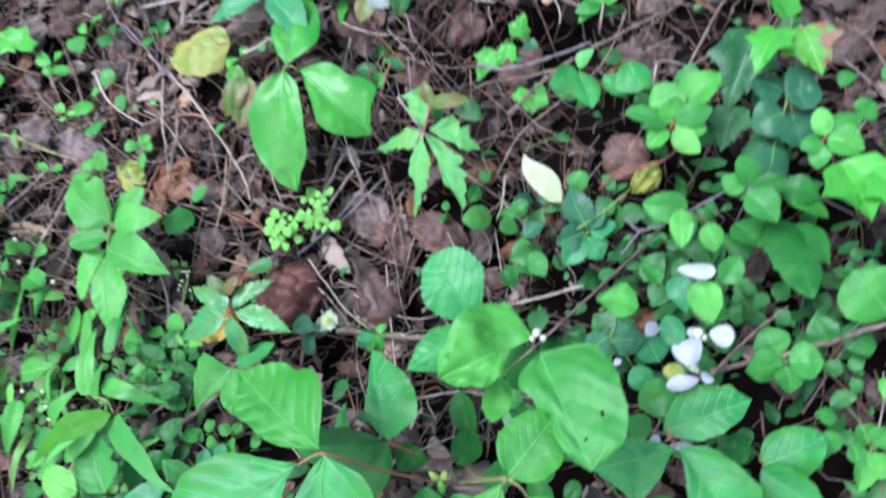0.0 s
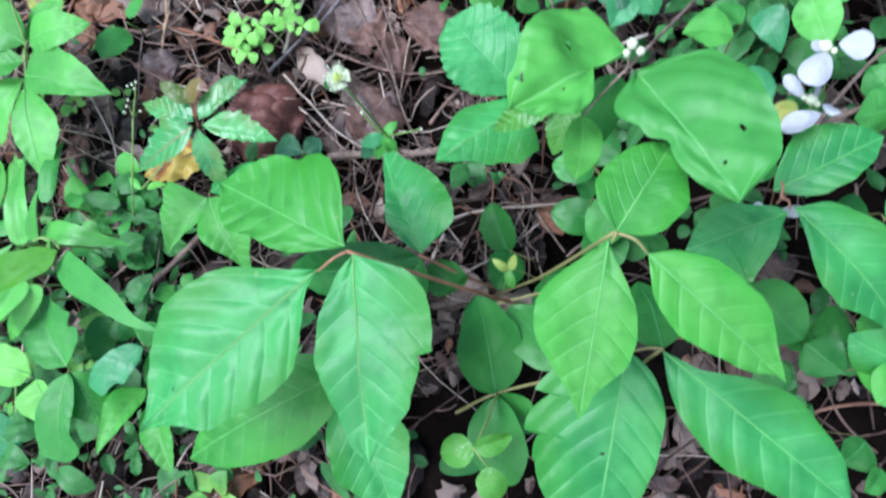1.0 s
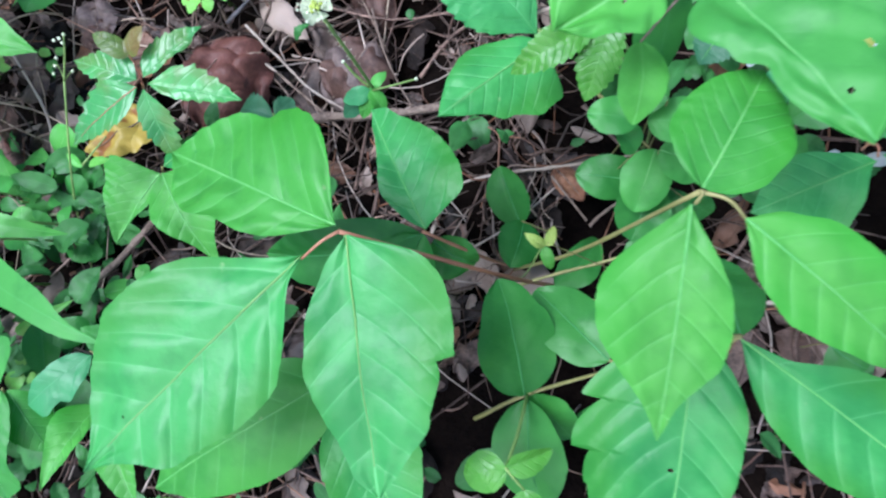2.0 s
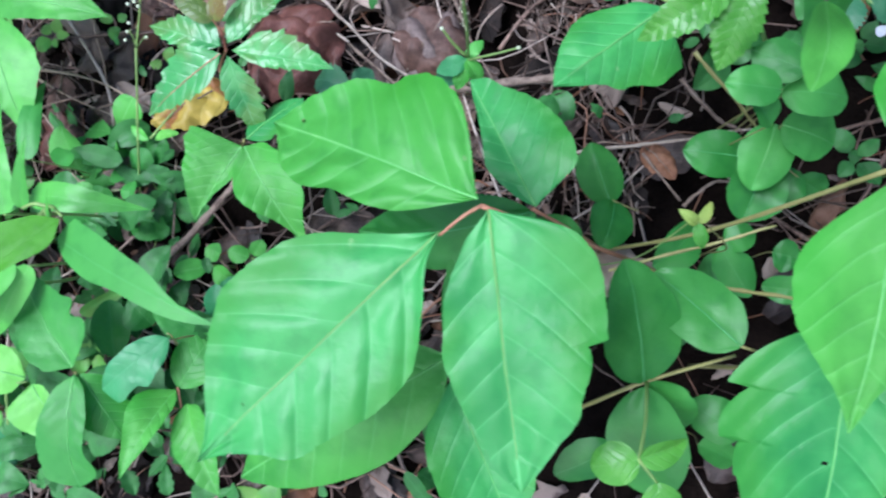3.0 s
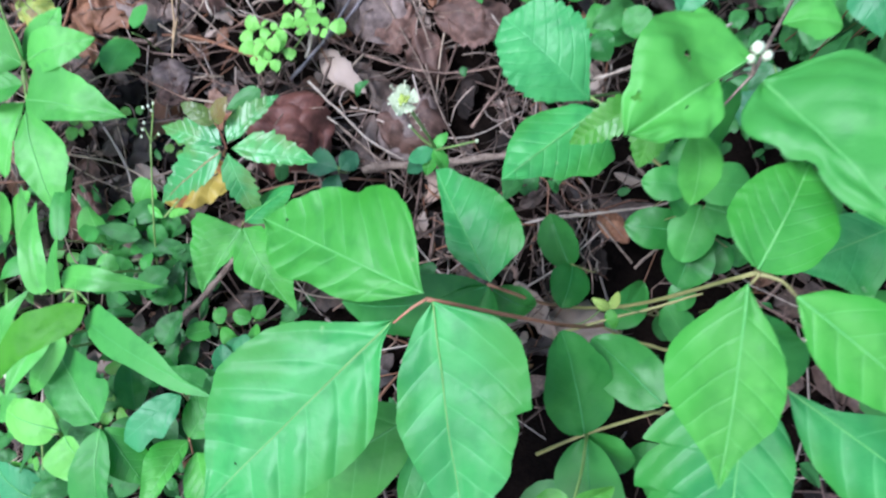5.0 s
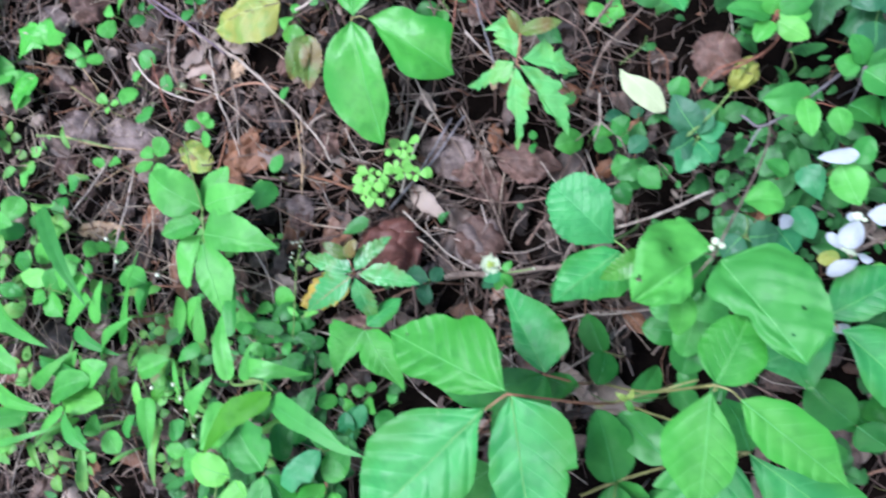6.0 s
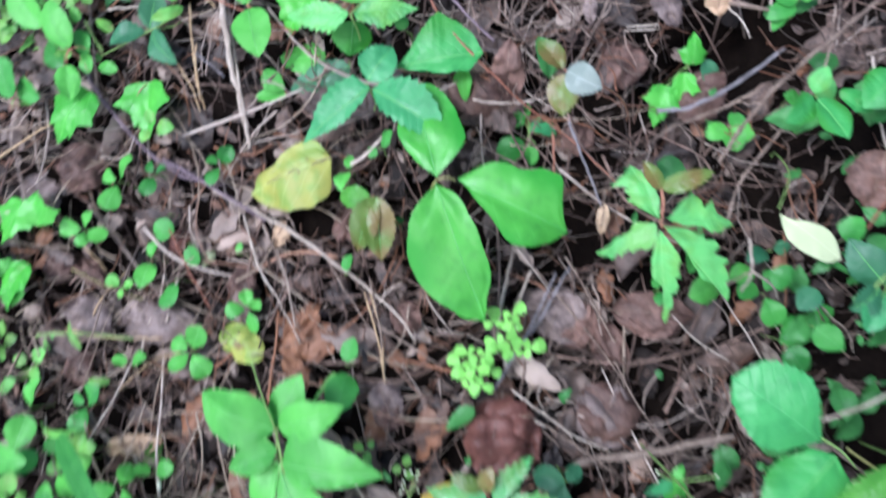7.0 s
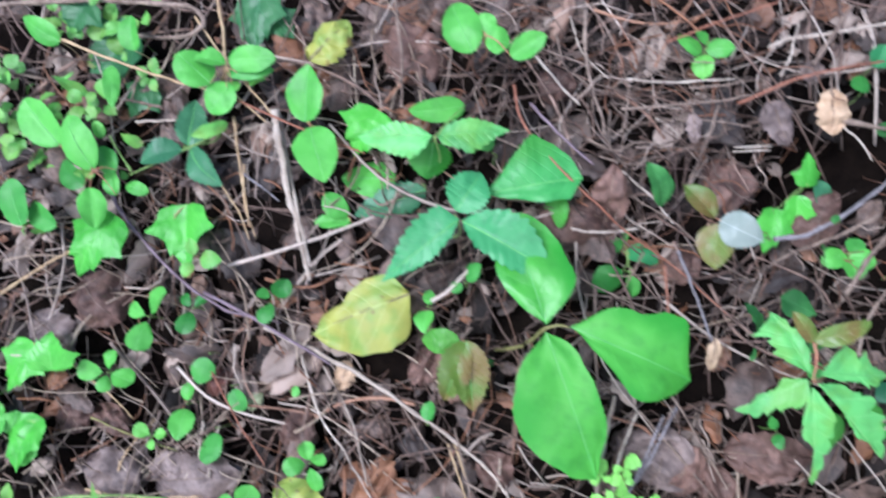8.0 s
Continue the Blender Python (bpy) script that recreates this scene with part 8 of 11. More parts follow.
stem(p, [(0.3429, -0.2148, -0.0059), (0.341, -0.2114, 0.024), (0.337, -0.21, 0.05)], 0.0004, 'stem_tan', name="petiole")
leaf(p, 'egg', (0.337, -0.21, 0.05), (0.351, -0.22, 0.05), 0.0208, 'oval_dark', name='leaflet', columns=8)

p = thing('vine_plant', (0.399, -0.201, -0.007), 'low vine leaves beside ivy stems', 'plant', 'oval-leaf vines')
stem(p, [(0.399, -0.201, -0.007), (0.3982, -0.2072, 0.0244), (0.387, -0.209, 0.05)], 0.0007, 'stem_tan')
stem(p, [(0.387, -0.209, 0.05), (0.391, -0.201, 0.057), (0.393, -0.195, 0.06)], 0.0004, 'stem_tan', name="petiole")
leaf(p, 'egg', (0.393, -0.195, 0.06), (0.377, -0.188, 0.064), 0.0209, 'oval_light', name='leaflet', columns=8)
stem(p, [(0.387, -0.209, 0.05), (0.392, -0.213, 0.052), (0.395, -0.219, 0.05)], 0.0004, 'stem_tan', name="petiole")
leaf(p, 'egg', (0.395, -0.219, 0.05), (0.379, -0.207, 0.054), 0.0214, 'oval_light', name='leaflet', columns=8)
stem(p, [(0.387, -0.209, 0.05), (0.3775, -0.203, 0.047), (0.366, -0.199, 0.04)], 0.0004, 'stem_tan', name="petiole")
leaf(p, 'egg', (0.366, -0.199, 0.04), (0.357, -0.186, 0.044), 0.0252, 'oval_dark', name='leaflet', columns=8)
stem(p, [(0.387, -0.209, 0.05), (0.3845, -0.196, 0.049), (0.38, -0.185, 0.044)], 0.0004, 'stem_tan', name="petiole")
leaf(p, 'egg', (0.38, -0.185, 0.044), (0.364, -0.194, 0.044), 0.0194, 'oval_dark', name='leaflet', columns=8)
stem(p, [(0.387, -0.209, 0.05), (0.3825, -0.21, 0.047), (0.376, -0.213, 0.04)], 0.0004, 'stem_tan', name="petiole")
leaf(p, 'egg', (0.376, -0.213, 0.04), (0.381, -0.201, 0.04), 0.0167, 'oval_dark', name='leaflet', columns=8)
stem(p, [(0.3852, -0.2467, -0.006), (0.3876, -0.2448, 0.019), (0.388, -0.245, 0.04)], 0.0004, 'stem_tan', name="petiole")
leaf(p, 'egg', (0.388, -0.245, 0.04), (0.377, -0.256, 0.04), 0.0219, 'oval_dark', name='leaflet', columns=8)
stem(p, [(0.3921, -0.2582, -0.006), (0.3946, -0.2571, 0.019), (0.395, -0.258, 0.04)], 0.0004, 'stem_tan', name="petiole")
leaf(p, 'egg', (0.395, -0.258, 0.04), (0.387, -0.269, 0.04), 0.019, 'oval', name='leaflet', columns=8)

p = thing('vine_plant', (0.345, 0.038, -0.0055), 'shaded lobed ivy leaves at a tangle of twigs', 'plant', 'oval-leaf vines')
stem(p, [(0.345, 0.038, -0.0055), (0.3442, 0.0318, 0.0415), (0.333, 0.03, 0.08)], 0.0007, 'stem')
stem(p, [(0.3092, 0.067, -0.0028), (0.3111, 0.0655, 0.0256), (0.311, 0.062, 0.05)], 0.0004, 'stem', name="petiole")
leaf(p, 'oval', (0.311, 0.062, 0.05), (0.323, 0.059, 0.05), 0.0174, 'oval_dark', name='leaflet', columns=8)
stem(p, [(0.2747, 0.0178, -0.0079), (0.2764, 0.0204, 0.0231), (0.276, 0.021, 0.05)], 0.0004, 'stem', name="petiole")
leaf(p, 'egg', (0.276, 0.021, 0.05), (0.262, 0.026, 0.05), 0.0155, 'oval', name='leaflet', columns=8)

p = thing('vine_plant', (0.287, 0.172, 0.0036), 'small vine sprout with bright leaf pairs', 'plant', 'oval-leaf vines')
stem(p, [(0.287, 0.172, 0.0036), (0.2862, 0.1658, 0.0236), (0.275, 0.164, 0.04)], 0.0007, 'stem')
leaf(p, 'egg', (0.274, 0.163, 0.04), (0.267, 0.181, 0.046), 0.0126, 'oval_light', name='leaflet', columns=8)
leaf(p, 'egg', (0.275, 0.163, 0.04), (0.286, 0.167, 0.044), 0.0103, 'oval_light', name='leaflet', columns=8)
leaf(p, 'ivy_plain', (0.273, 0.162, 0.04), (0.259, 0.169, 0.042), 0.0115, 'oval', name='leaflet', columns=8)
stem(p, [(0.275, 0.164, 0.04), (0.2745, 0.1635, 0.041), (0.272, 0.161, 0.038)], 0.0004, 'stem', name="petiole")
leaf(p, 'egg', (0.272, 0.161, 0.038), (0.254, 0.155, 0.04), 0.0127, 'oval', name='leaflet', columns=8)
stem(p, [(0.275, 0.164, 0.04), (0.273, 0.1635, 0.04), (0.269, 0.161, 0.036)], 0.0004, 'stem', name="petiole")
leaf(p, 'leafy', (0.269, 0.161, 0.036), (0.257, 0.149, 0.036), 0.0098, 'oval', name='leaflet', columns=8)
stem(p, [(0.2788, 0.1049, 0.0011), (0.2779, 0.1029, 0.0126), (0.275, 0.099, 0.02)], 0.0004, 'stem', name="petiole")
leaf(p, 'ivy_plain', (0.275, 0.099, 0.02), (0.261, 0.087, 0.022), 0.0158, 'creeper_light', name='leaflet', columns=8)
stem(p, [(0.2776, 0.1031, 0.001), (0.2793, 0.105, 0.0125), (0.279, 0.105, 0.02)], 0.0004, 'stem', name="petiole")
leaf(p, 'ivy_plain', (0.279, 0.105, 0.02), (0.289, 0.115, 0.024), 0.0139, 'creeper_light', name='leaflet', columns=8)
stem(p, [(0.2678, 0.1139, 0.0025), (0.2694, 0.1119, 0.0123), (0.269, 0.108, 0.018)], 0.0004, 'stem', name="petiole")
leaf(p, 'ivy_plain', (0.269, 0.108, 0.018), (0.26, 0.113, 0.02), 0.0107, 'oval_light', name='leaflet', columns=8)

p = thing('grass_plant', (-0.253, -0.087, -0.0087), 'tuft of broad green grass blades', 'grass', 'broad grasses')
stem(p, [(-0.253, -0.087, -0.0087), (-0.2538, -0.0932, 0.0181), (-0.265, -0.095, 0.04)], 0.0009, 'stem')
stem(p, [(-0.265, -0.095, 0.04), (-0.267, -0.0935, 0.044), (-0.271, -0.094, 0.044)], 0.0005, 'stem', name="petiole")
leaf(p, 'blade', (-0.271, -0.094, 0.044), (-0.204, -0.136, 0.06), 0.0218, 'grass', name='leaflet')
stem(p, [(-0.265, -0.095, 0.04), (-0.2695, -0.104, 0.042), (-0.276, -0.115, 0.04)], 0.0005, 'stem', name="petiole")
leaf(p, 'blade', (-0.276, -0.115, 0.04), (-0.249, -0.124, 0.04), 0.0072, 'grass', name='leaflet')
stem(p, [(-0.2954, -0.1017, -0.0066), (-0.2952, -0.1034, 0.0187), (-0.297, -0.107, 0.04)], 0.0005, 'stem', name="petiole")
leaf(p, 'blade', (-0.297, -0.107, 0.04), (-0.274, -0.139, 0.05), 0.0152, 'grass', name='leaflet')
stem(p, [(-0.2402, -0.0242, -0.0149), (-0.2396, -0.0216, 0.0095), (-0.241, -0.021, 0.03)], 0.0005, 'stem', name="petiole")
leaf(p, 'blade', (-0.241, -0.021, 0.03), (-0.162, -0.109, 0.07), 0.0148, 'oval_dark', name='leaflet')
stem(p, [(-0.2726, -0.1292, -0.0062), (-0.2743, -0.1311, 0.0189), (-0.278, -0.135, 0.04)], 0.0005, 'stem', name="petiole")
leaf(p, 'oval', (-0.278, -0.135, 0.04), (-0.244, -0.155, 0.046), 0.0195, 'oval_light', name='leaflet')

p = thing('grass_plant', (-0.131, -0.107, -0.0049), 'tuft of bright grass blades', 'grass', 'broad grasses')
stem(p, [(-0.131, -0.107, -0.0049), (-0.1318, -0.1132, 0.0253), (-0.143, -0.115, 0.05)], 0.0009, 'stem')
stem(p, [(-0.143, -0.115, 0.05), (-0.1445, -0.124, 0.052), (-0.148, -0.135, 0.05)], 0.0005, 'stem', name="petiole")
leaf(p, 'blade', (-0.148, -0.135, 0.05), (-0.114, -0.068, 0.08), 0.0139, 'grass', name='leaflet')
stem(p, [(-0.1712, -0.1416, -0.0049), (-0.1701, -0.1423, 0.0195), (-0.171, -0.145, 0.04)], 0.0005, 'stem', name="petiole")
leaf(p, 'blade', (-0.171, -0.145, 0.04), (-0.123, -0.115, 0.07), 0.0141, 'grass', name='leaflet')
stem(p, [(-0.1537, -0.0751, -0.0075), (-0.1498, -0.077, 0.0232), (-0.148, -0.081, 0.05)], 0.0005, 'stem', name="petiole")
leaf(p, 'oval', (-0.148, -0.081, 0.05), (-0.12, -0.091, 0.06), 0.0184, 'oval_light', name='leaflet')
stem(p, [(-0.143, -0.115, 0.05), (-0.1395, -0.114, 0.047), (-0.138, -0.115, 0.04)], 0.0005, 'stem', name="petiole")
leaf(p, 'oval', (-0.138, -0.115, 0.04), (-0.122, -0.089, 0.05), 0.0169, 'oval', name='leaflet')
stem(p, [(-0.1712, -0.1111, -0.0059), (-0.1716, -0.1131, 0.024), (-0.174, -0.117, 0.05)], 0.0005, 'stem', name="petiole")
leaf(p, 'blade', (-0.174, -0.117, 0.05), (-0.151, -0.087, 0.07), 0.0142, 'oval_light', name='leaflet')
stem(p, [(-0.1919, -0.1247, -0.006), (-0.191, -0.1229, 0.022), (-0.192, -0.123, 0.046)], 0.0005, 'stem', name="petiole")
leaf(p, 'blade', (-0.192, -0.123, 0.046), (-0.148, -0.144, 0.05), 0.011, 'oval', name='leaflet')
stem(p, [(-0.2058, -0.163, -0.0054), (-0.2034, -0.159, 0.0193), (-0.203, -0.157, 0.04)], 0.0005, 'stem', name="petiole")
leaf(p, 'blade', (-0.203, -0.157, 0.04), (-0.189, -0.138, 0.046), 0.0129, 'grass', name='leaflet')
stem(p, [(-0.2372, -0.1717, -0.0057), (-0.2341, -0.1684, 0.0191), (-0.233, -0.167, 0.04)], 0.0005, 'stem', name="petiole")
leaf(p, 'blade', (-0.233, -0.167, 0.04), (-0.193, -0.14, 0.05), 0.0112, 'grass', name='leaflet')

p = thing('grass_plant', (-0.214, -0.185, -0.0063), 'spreading grass with long pale blades', 'grass', 'broad grasses')
stem(p, [(-0.214, -0.185, -0.0063), (-0.2148, -0.1912, 0.0302), (-0.226, -0.193, 0.06)], 0.0009, 'stem')
stem(p, [(-0.226, -0.193, 0.06), (-0.2225, -0.189, 0.062), (-0.221, -0.187, 0.06)], 0.0005, 'stem', name="petiole")
leaf(p, 'blade', (-0.221, -0.187, 0.06), (-0.291, -0.195, 0.07), 0.0185, 'grass', name='leaflet')
stem(p, [(-0.254, -0.1648, -0.0059), (-0.2535, -0.1634, 0.0271), (-0.255, -0.164, 0.056)], 0.0005, 'stem', name="petiole")
leaf(p, 'blade', (-0.255, -0.164, 0.056), (-0.202, -0.184, 0.06), 0.0169, 'grass', name='leaflet')
stem(p, [(-0.1854, -0.1871, -0.0046), (-0.1857, -0.1855, 0.0297), (-0.188, -0.186, 0.06)], 0.0005, 'stem', name="petiole")
leaf(p, 'blade', (-0.188, -0.186, 0.06), (-0.16, -0.213, 0.066), 0.0187, 'oval', name='leaflet')
stem(p, [(-0.1883, -0.183, -0.0047), (-0.1896, -0.1815, 0.0276), (-0.193, -0.182, 0.056)], 0.0005, 'stem', name="petiole")
leaf(p, 'blade', (-0.193, -0.182, 0.056), (-0.232, -0.213, 0.04), 0.0102, 'grass', name='leaflet')
stem(p, [(-0.2585, -0.217, -0.0057), (-0.2602, -0.213, 0.0241), (-0.264, -0.211, 0.05)], 0.0005, 'stem', name="petiole")
leaf(p, 'blade', (-0.264, -0.211, 0.05), (-0.195, -0.195, 0.05), 0.006, 'grass', name='leaflet')

p = thing('grass_plant', (-0.045, -0.181, 0.006), 'leafy grass shoots among seedlings', 'grass', 'broad grasses')
stem(p, [(-0.045, -0.181, 0.006), (-0.0458, -0.1872, 0.0467), (-0.057, -0.189, 0.08)], 0.0009, 'stem')
stem(p, [(-0.057, -0.189, 0.08), (-0.0505, -0.1825, 0.082), (-0.046, -0.178, 0.08)], 0.0005, 'stem', name="petiole")
leaf(p, 'blade', (-0.046, -0.178, 0.08), (-0.058, -0.209, 0.09), 0.0163, 'oval_light', name='leaflet')
stem(p, [(-0.057, -0.189, 0.08), (-0.0665, -0.186, 0.077), (-0.078, -0.185, 0.07)], 0.0005, 'stem', name="petiole")
leaf(p, 'blade', (-0.078, -0.185, 0.07), (-0.054, -0.158, 0.08), 0.013, 'grass', name='leaflet')
stem(p, [(-0.0953, -0.1689, 0.0011), (-0.0937, -0.1694, 0.0326), (-0.094, -0.172, 0.06)], 0.0005, 'stem', name="petiole")
leaf(p, 'blade', (-0.094, -0.172, 0.06), (-0.091, -0.146, 0.07), 0.0071, 'grass', name='leaflet')
stem(p, [(-0.1207, -0.181, -0.0009), (-0.1188, -0.177, 0.0316), (-0.119, -0.175, 0.06)], 0.0005, 'stem', name="petiole")
leaf(p, 'blade', (-0.119, -0.175, 0.06), (-0.117, -0.214, 0.06), 0.0136, 'oval_light', name='leaflet')
stem(p, [(-0.057, -0.189, 0.08), (-0.0505, -0.1895, 0.072), (-0.046, -0.192, 0.06)], 0.0005, 'stem', name="petiole")
leaf(p, 'ivy_plain', (-0.046, -0.192, 0.06), (-0.055, -0.219, 0.06), 0.0171, 'oval', name='leaflet')

p = thing('round_leaf_plant', (-0.181, -0.161, -0.0058), 'low patch of rounded pale green leaves', 'plant')
stem(p, [(-0.181, -0.161, -0.0058), (-0.1818, -0.1672, 0.0249), (-0.193, -0.169, 0.05)], 0.0007, 'stem')
stem(p, [(-0.193, -0.169, 0.05), (-0.1995, -0.17, 0.052), (-0.208, -0.173, 0.05)], 0.0004, 'stem', name="petiole")
leaf(p, 'oval', (-0.208, -0.173, 0.05), (-0.17, -0.161, 0.056), 0.0258, 'oval_light', name='leaflet', columns=8)
stem(p, [(-0.193, -0.169, 0.05), (-0.1945, -0.171, 0.052), (-0.198, -0.175, 0.05)], 0.0004, 'stem', name="petiole")
leaf(p, 'egg', (-0.198, -0.175, 0.05), (-0.158, -0.179, 0.056), 0.0233, 'lime', name='leaflet', columns=8)
stem(p, [(-0.193, -0.169, 0.05), (-0.185, -0.165, 0.052), (-0.179, -0.163, 0.05)], 0.0004, 'stem', name="petiole")
leaf(p, 'ivy_plain', (-0.179, -0.163, 0.05), (-0.157, -0.149, 0.054), 0.0234, 'oval_light', name='leaflet', columns=8)
stem(p, [(-0.193, -0.169, 0.05), (-0.1855, -0.18, 0.049), (-0.18, -0.193, 0.044)], 0.0004, 'stem', name="petiole")
leaf(p, 'egg', (-0.18, -0.193, 0.044), (-0.167, -0.201, 0.046), 0.0172, 'oval_light', name='leaflet', columns=8)
stem(p, [(-0.1678, -0.2057, -0.0035), (-0.1639, -0.2023, 0.0232), (-0.162, -0.201, 0.046)], 0.0004, 'stem', name="petiole")
leaf(p, 'leafy', (-0.162, -0.201, 0.046), (-0.151, -0.217, 0.046), 0.0193, 'oval_light', name='leaflet', columns=8)
stem(p, [(-0.2678, -0.2164, -0.0058), (-0.2674, -0.2132, 0.0211), (-0.269, -0.212, 0.044)], 0.0004, 'stem', name="petiole")
leaf(p, 'oval', (-0.269, -0.212, 0.044), (-0.244, -0.199, 0.05), 0.0241, 'lime', name='leaflet', columns=8)
stem(p, [(-0.223, -0.1416, -0.006), (-0.2245, -0.1423, 0.019), (-0.228, -0.145, 0.04)], 0.0004, 'stem', name="petiole")
leaf(p, 'egg', (-0.228, -0.145, 0.04), (-0.191, -0.153, 0.046), 0.0161, 'oval', name='leaflet', columns=8)
stem(p, [(-0.1925, -0.2057, -0.0046), (-0.1928, -0.2023, 0.0197), (-0.195, -0.201, 0.04)], 0.0004, 'stem', name="petiole")
leaf(p, 'ivy_plain', (-0.195, -0.201, 0.04), (-0.18, -0.209, 0.044), 0.0174, 'oval', name='leaflet', columns=8)

p = thing('round_leaf_plant', (-0.214, -0.081, -0.0095), 'low cluster of small rounded leaves', 'plant')
stem(p, [(-0.214, -0.081, -0.0095), (-0.2148, -0.0872, 0.0144), (-0.226, -0.089, 0.034)], 0.0007, 'stem')
stem(p, [(-0.226, -0.089, 0.034), (-0.2265, -0.088, 0.036), (-0.229, -0.089, 0.034)], 0.0004, 'stem', name="petiole")
leaf(p, 'oval', (-0.229, -0.089, 0.034), (-0.208, -0.077, 0.038), 0.0233, 'oval', name='leaflet', columns=8)
stem(p, [(-0.226, -0.089, 0.034), (-0.2275, -0.089, 0.036), (-0.231, -0.091, 0.034)], 0.0004, 'stem', name="petiole")
leaf(p, 'egg', (-0.231, -0.091, 0.034), (-0.24, -0.101, 0.036), 0.0209, 'oval_light', name='leaflet', columns=8)
stem(p, [(-0.226, -0.089, 0.034), (-0.225, -0.09, 0.036), (-0.226, -0.093, 0.034)], 0.0004, 'stem', name="petiole")
leaf(p, 'ivy_plain', (-0.226, -0.093, 0.034), (-0.212, -0.112, 0.036), 0.0207, 'oval_light', name='leaflet', columns=8)
stem(p, [(-0.226, -0.089, 0.034), (-0.2225, -0.0845, 0.036), (-0.221, -0.082, 0.034)], 0.0004, 'stem', name="petiole")
leaf(p, 'egg', (-0.221, -0.082, 0.034), (-0.193, -0.071, 0.044), 0.0247, 'oval_light', name='leaflet', columns=8)
stem(p, [(-0.226, -0.089, 0.034), (-0.225, -0.0845, 0.036), (-0.226, -0.082, 0.034)], 0.0004, 'stem', name="petiole")
leaf(p, 'leafy', (-0.226, -0.082, 0.034), (-0.255, -0.076, 0.034), 0.0168, 'lime', name='leaflet', columns=8)
stem(p, [(-0.2585, -0.078, -0.0081), (-0.2602, -0.079, 0.013), (-0.264, -0.082, 0.03)], 0.0004, 'stem', name="petiole")
leaf(p, 'oval', (-0.264, -0.082, 0.03), (-0.269, -0.095, 0.03), 0.0196, 'oval', name='leaflet', columns=8)
stem(p, [(-0.226, -0.089, 0.034), (-0.2125, -0.093, 0.036), (-0.201, -0.099, 0.034)], 0.0004, 'stem', name="petiole")
leaf(p, 'egg', (-0.201, -0.099, 0.034), (-0.186, -0.082, 0.04), 0.0271, 'oval_light', name='leaflet', columns=8)
stem(p, [(-0.2508, -0.0659, -0.0091), (-0.2524, -0.0675, 0.0094), (-0.256, -0.071, 0.024)], 0.0004, 'stem', name="petiole")
leaf(p, 'ivy_plain', (-0.256, -0.071, 0.024), (-0.265, -0.056, 0.026), 0.0216, 'oval_dark', name='leaflet', columns=8)
stem(p, [(-0.2099, -0.1179, -0.0064), (-0.2059, -0.114, 0.0188), (-0.204, -0.112, 0.04)], 0.0004, 'stem', name="petiole")
leaf(p, 'egg', (-0.204, -0.112, 0.04), (-0.176, -0.1, 0.05), 0.0266, 'oval_light', name='leaflet', columns=8)

p = thing('round_leaf_plant', (-0.295, -0.023, -0.0113), 'shoots with yellow-green rounded leaves', 'plant')
stem(p, [(-0.295, -0.023, -0.0113), (-0.2958, -0.0292, 0.0059), (-0.307, -0.031, 0.02)], 0.0007, 'stem')
stem(p, [(-0.307, -0.031, 0.02), (-0.307, -0.028, 0.024), (-0.309, -0.027, 0.024)], 0.0004, 'stem', name="petiole")
leaf(p, 'oval', (-0.309, -0.027, 0.024), (-0.325, -0.04, 0.03), 0.0265, 'oval_light', name='leaflet', columns=8)
stem(p, [(-0.307, -0.031, 0.02), (-0.303, -0.028, 0.024), (-0.301, -0.027, 0.024)], 0.0004, 'stem', name="petiole")
leaf(p, 'egg', (-0.301, -0.027, 0.024), (-0.262, -0.034, 0.036), 0.0217, 'oval_light', name='leaflet', columns=8)
stem(p, [(-0.307, -0.031, 0.02), (-0.306, -0.035, 0.022), (-0.307, -0.041, 0.02)], 0.0004, 'stem', name="petiole")
leaf(p, 'ivy_plain', (-0.307, -0.041, 0.02), (-0.305, -0.06, 0.024), 0.015, 'oval_light', name='leaflet', columns=8)
stem(p, [(-0.2402, -0.0418, -0.0122), (-0.2396, -0.0429, 0.0059), (-0.241, -0.046, 0.02)], 0.0004, 'stem', name="petiole")
leaf(p, 'egg', (-0.241, -0.046, 0.02), (-0.221, -0.039, 0.026), 0.019, 'lime', name='leaflet', columns=8)
stem(p, [(-0.2996, -0.0909, -0.0067), (-0.2968, -0.0869, 0.0136), (-0.296, -0.085, 0.03)], 0.0004, 'stem', name="petiole")
leaf(p, 'ivy_plain', (-0.296, -0.085, 0.03), (-0.311, -0.097, 0.04), 0.0277, 'oval_light', name='leaflet', columns=8)
stem(p, [(-0.306, -0.0771, -0.007), (-0.3055, -0.0771, 0.0135), (-0.307, -0.079, 0.03)], 0.0004, 'stem', name="petiole")
leaf(p, 'ivy_plain', (-0.307, -0.079, 0.03), (-0.274, -0.072, 0.04), 0.0276, 'oval_light', name='leaflet', columns=8)

p = thing('round_leaf_plant', (-0.102, -0.109, -0.0022), 'tiny seedlings with hanging leaves', 'plant')
stem(p, [(-0.102, -0.109, -0.0022), (-0.1028, -0.1152, 0.0122), (-0.114, -0.117, 0.024)], 0.0007, 'stem')
stem(p, [(-0.114, -0.117, 0.024), (-0.111, -0.1075, 0.031), (-0.11, -0.1, 0.034)], 0.0004, 'stem', name="petiole")
leaf(p, 'blade', (-0.11, -0.1, 0.034), (-0.118, -0.138, 0.02), 0.0147, 'oval_light', name='leaflet', columns=8)
stem(p, [(-0.114, -0.117, 0.024), (-0.1015, -0.108, 0.031), (-0.091, -0.101, 0.034)], 0.0004, 'stem', name="petiole")
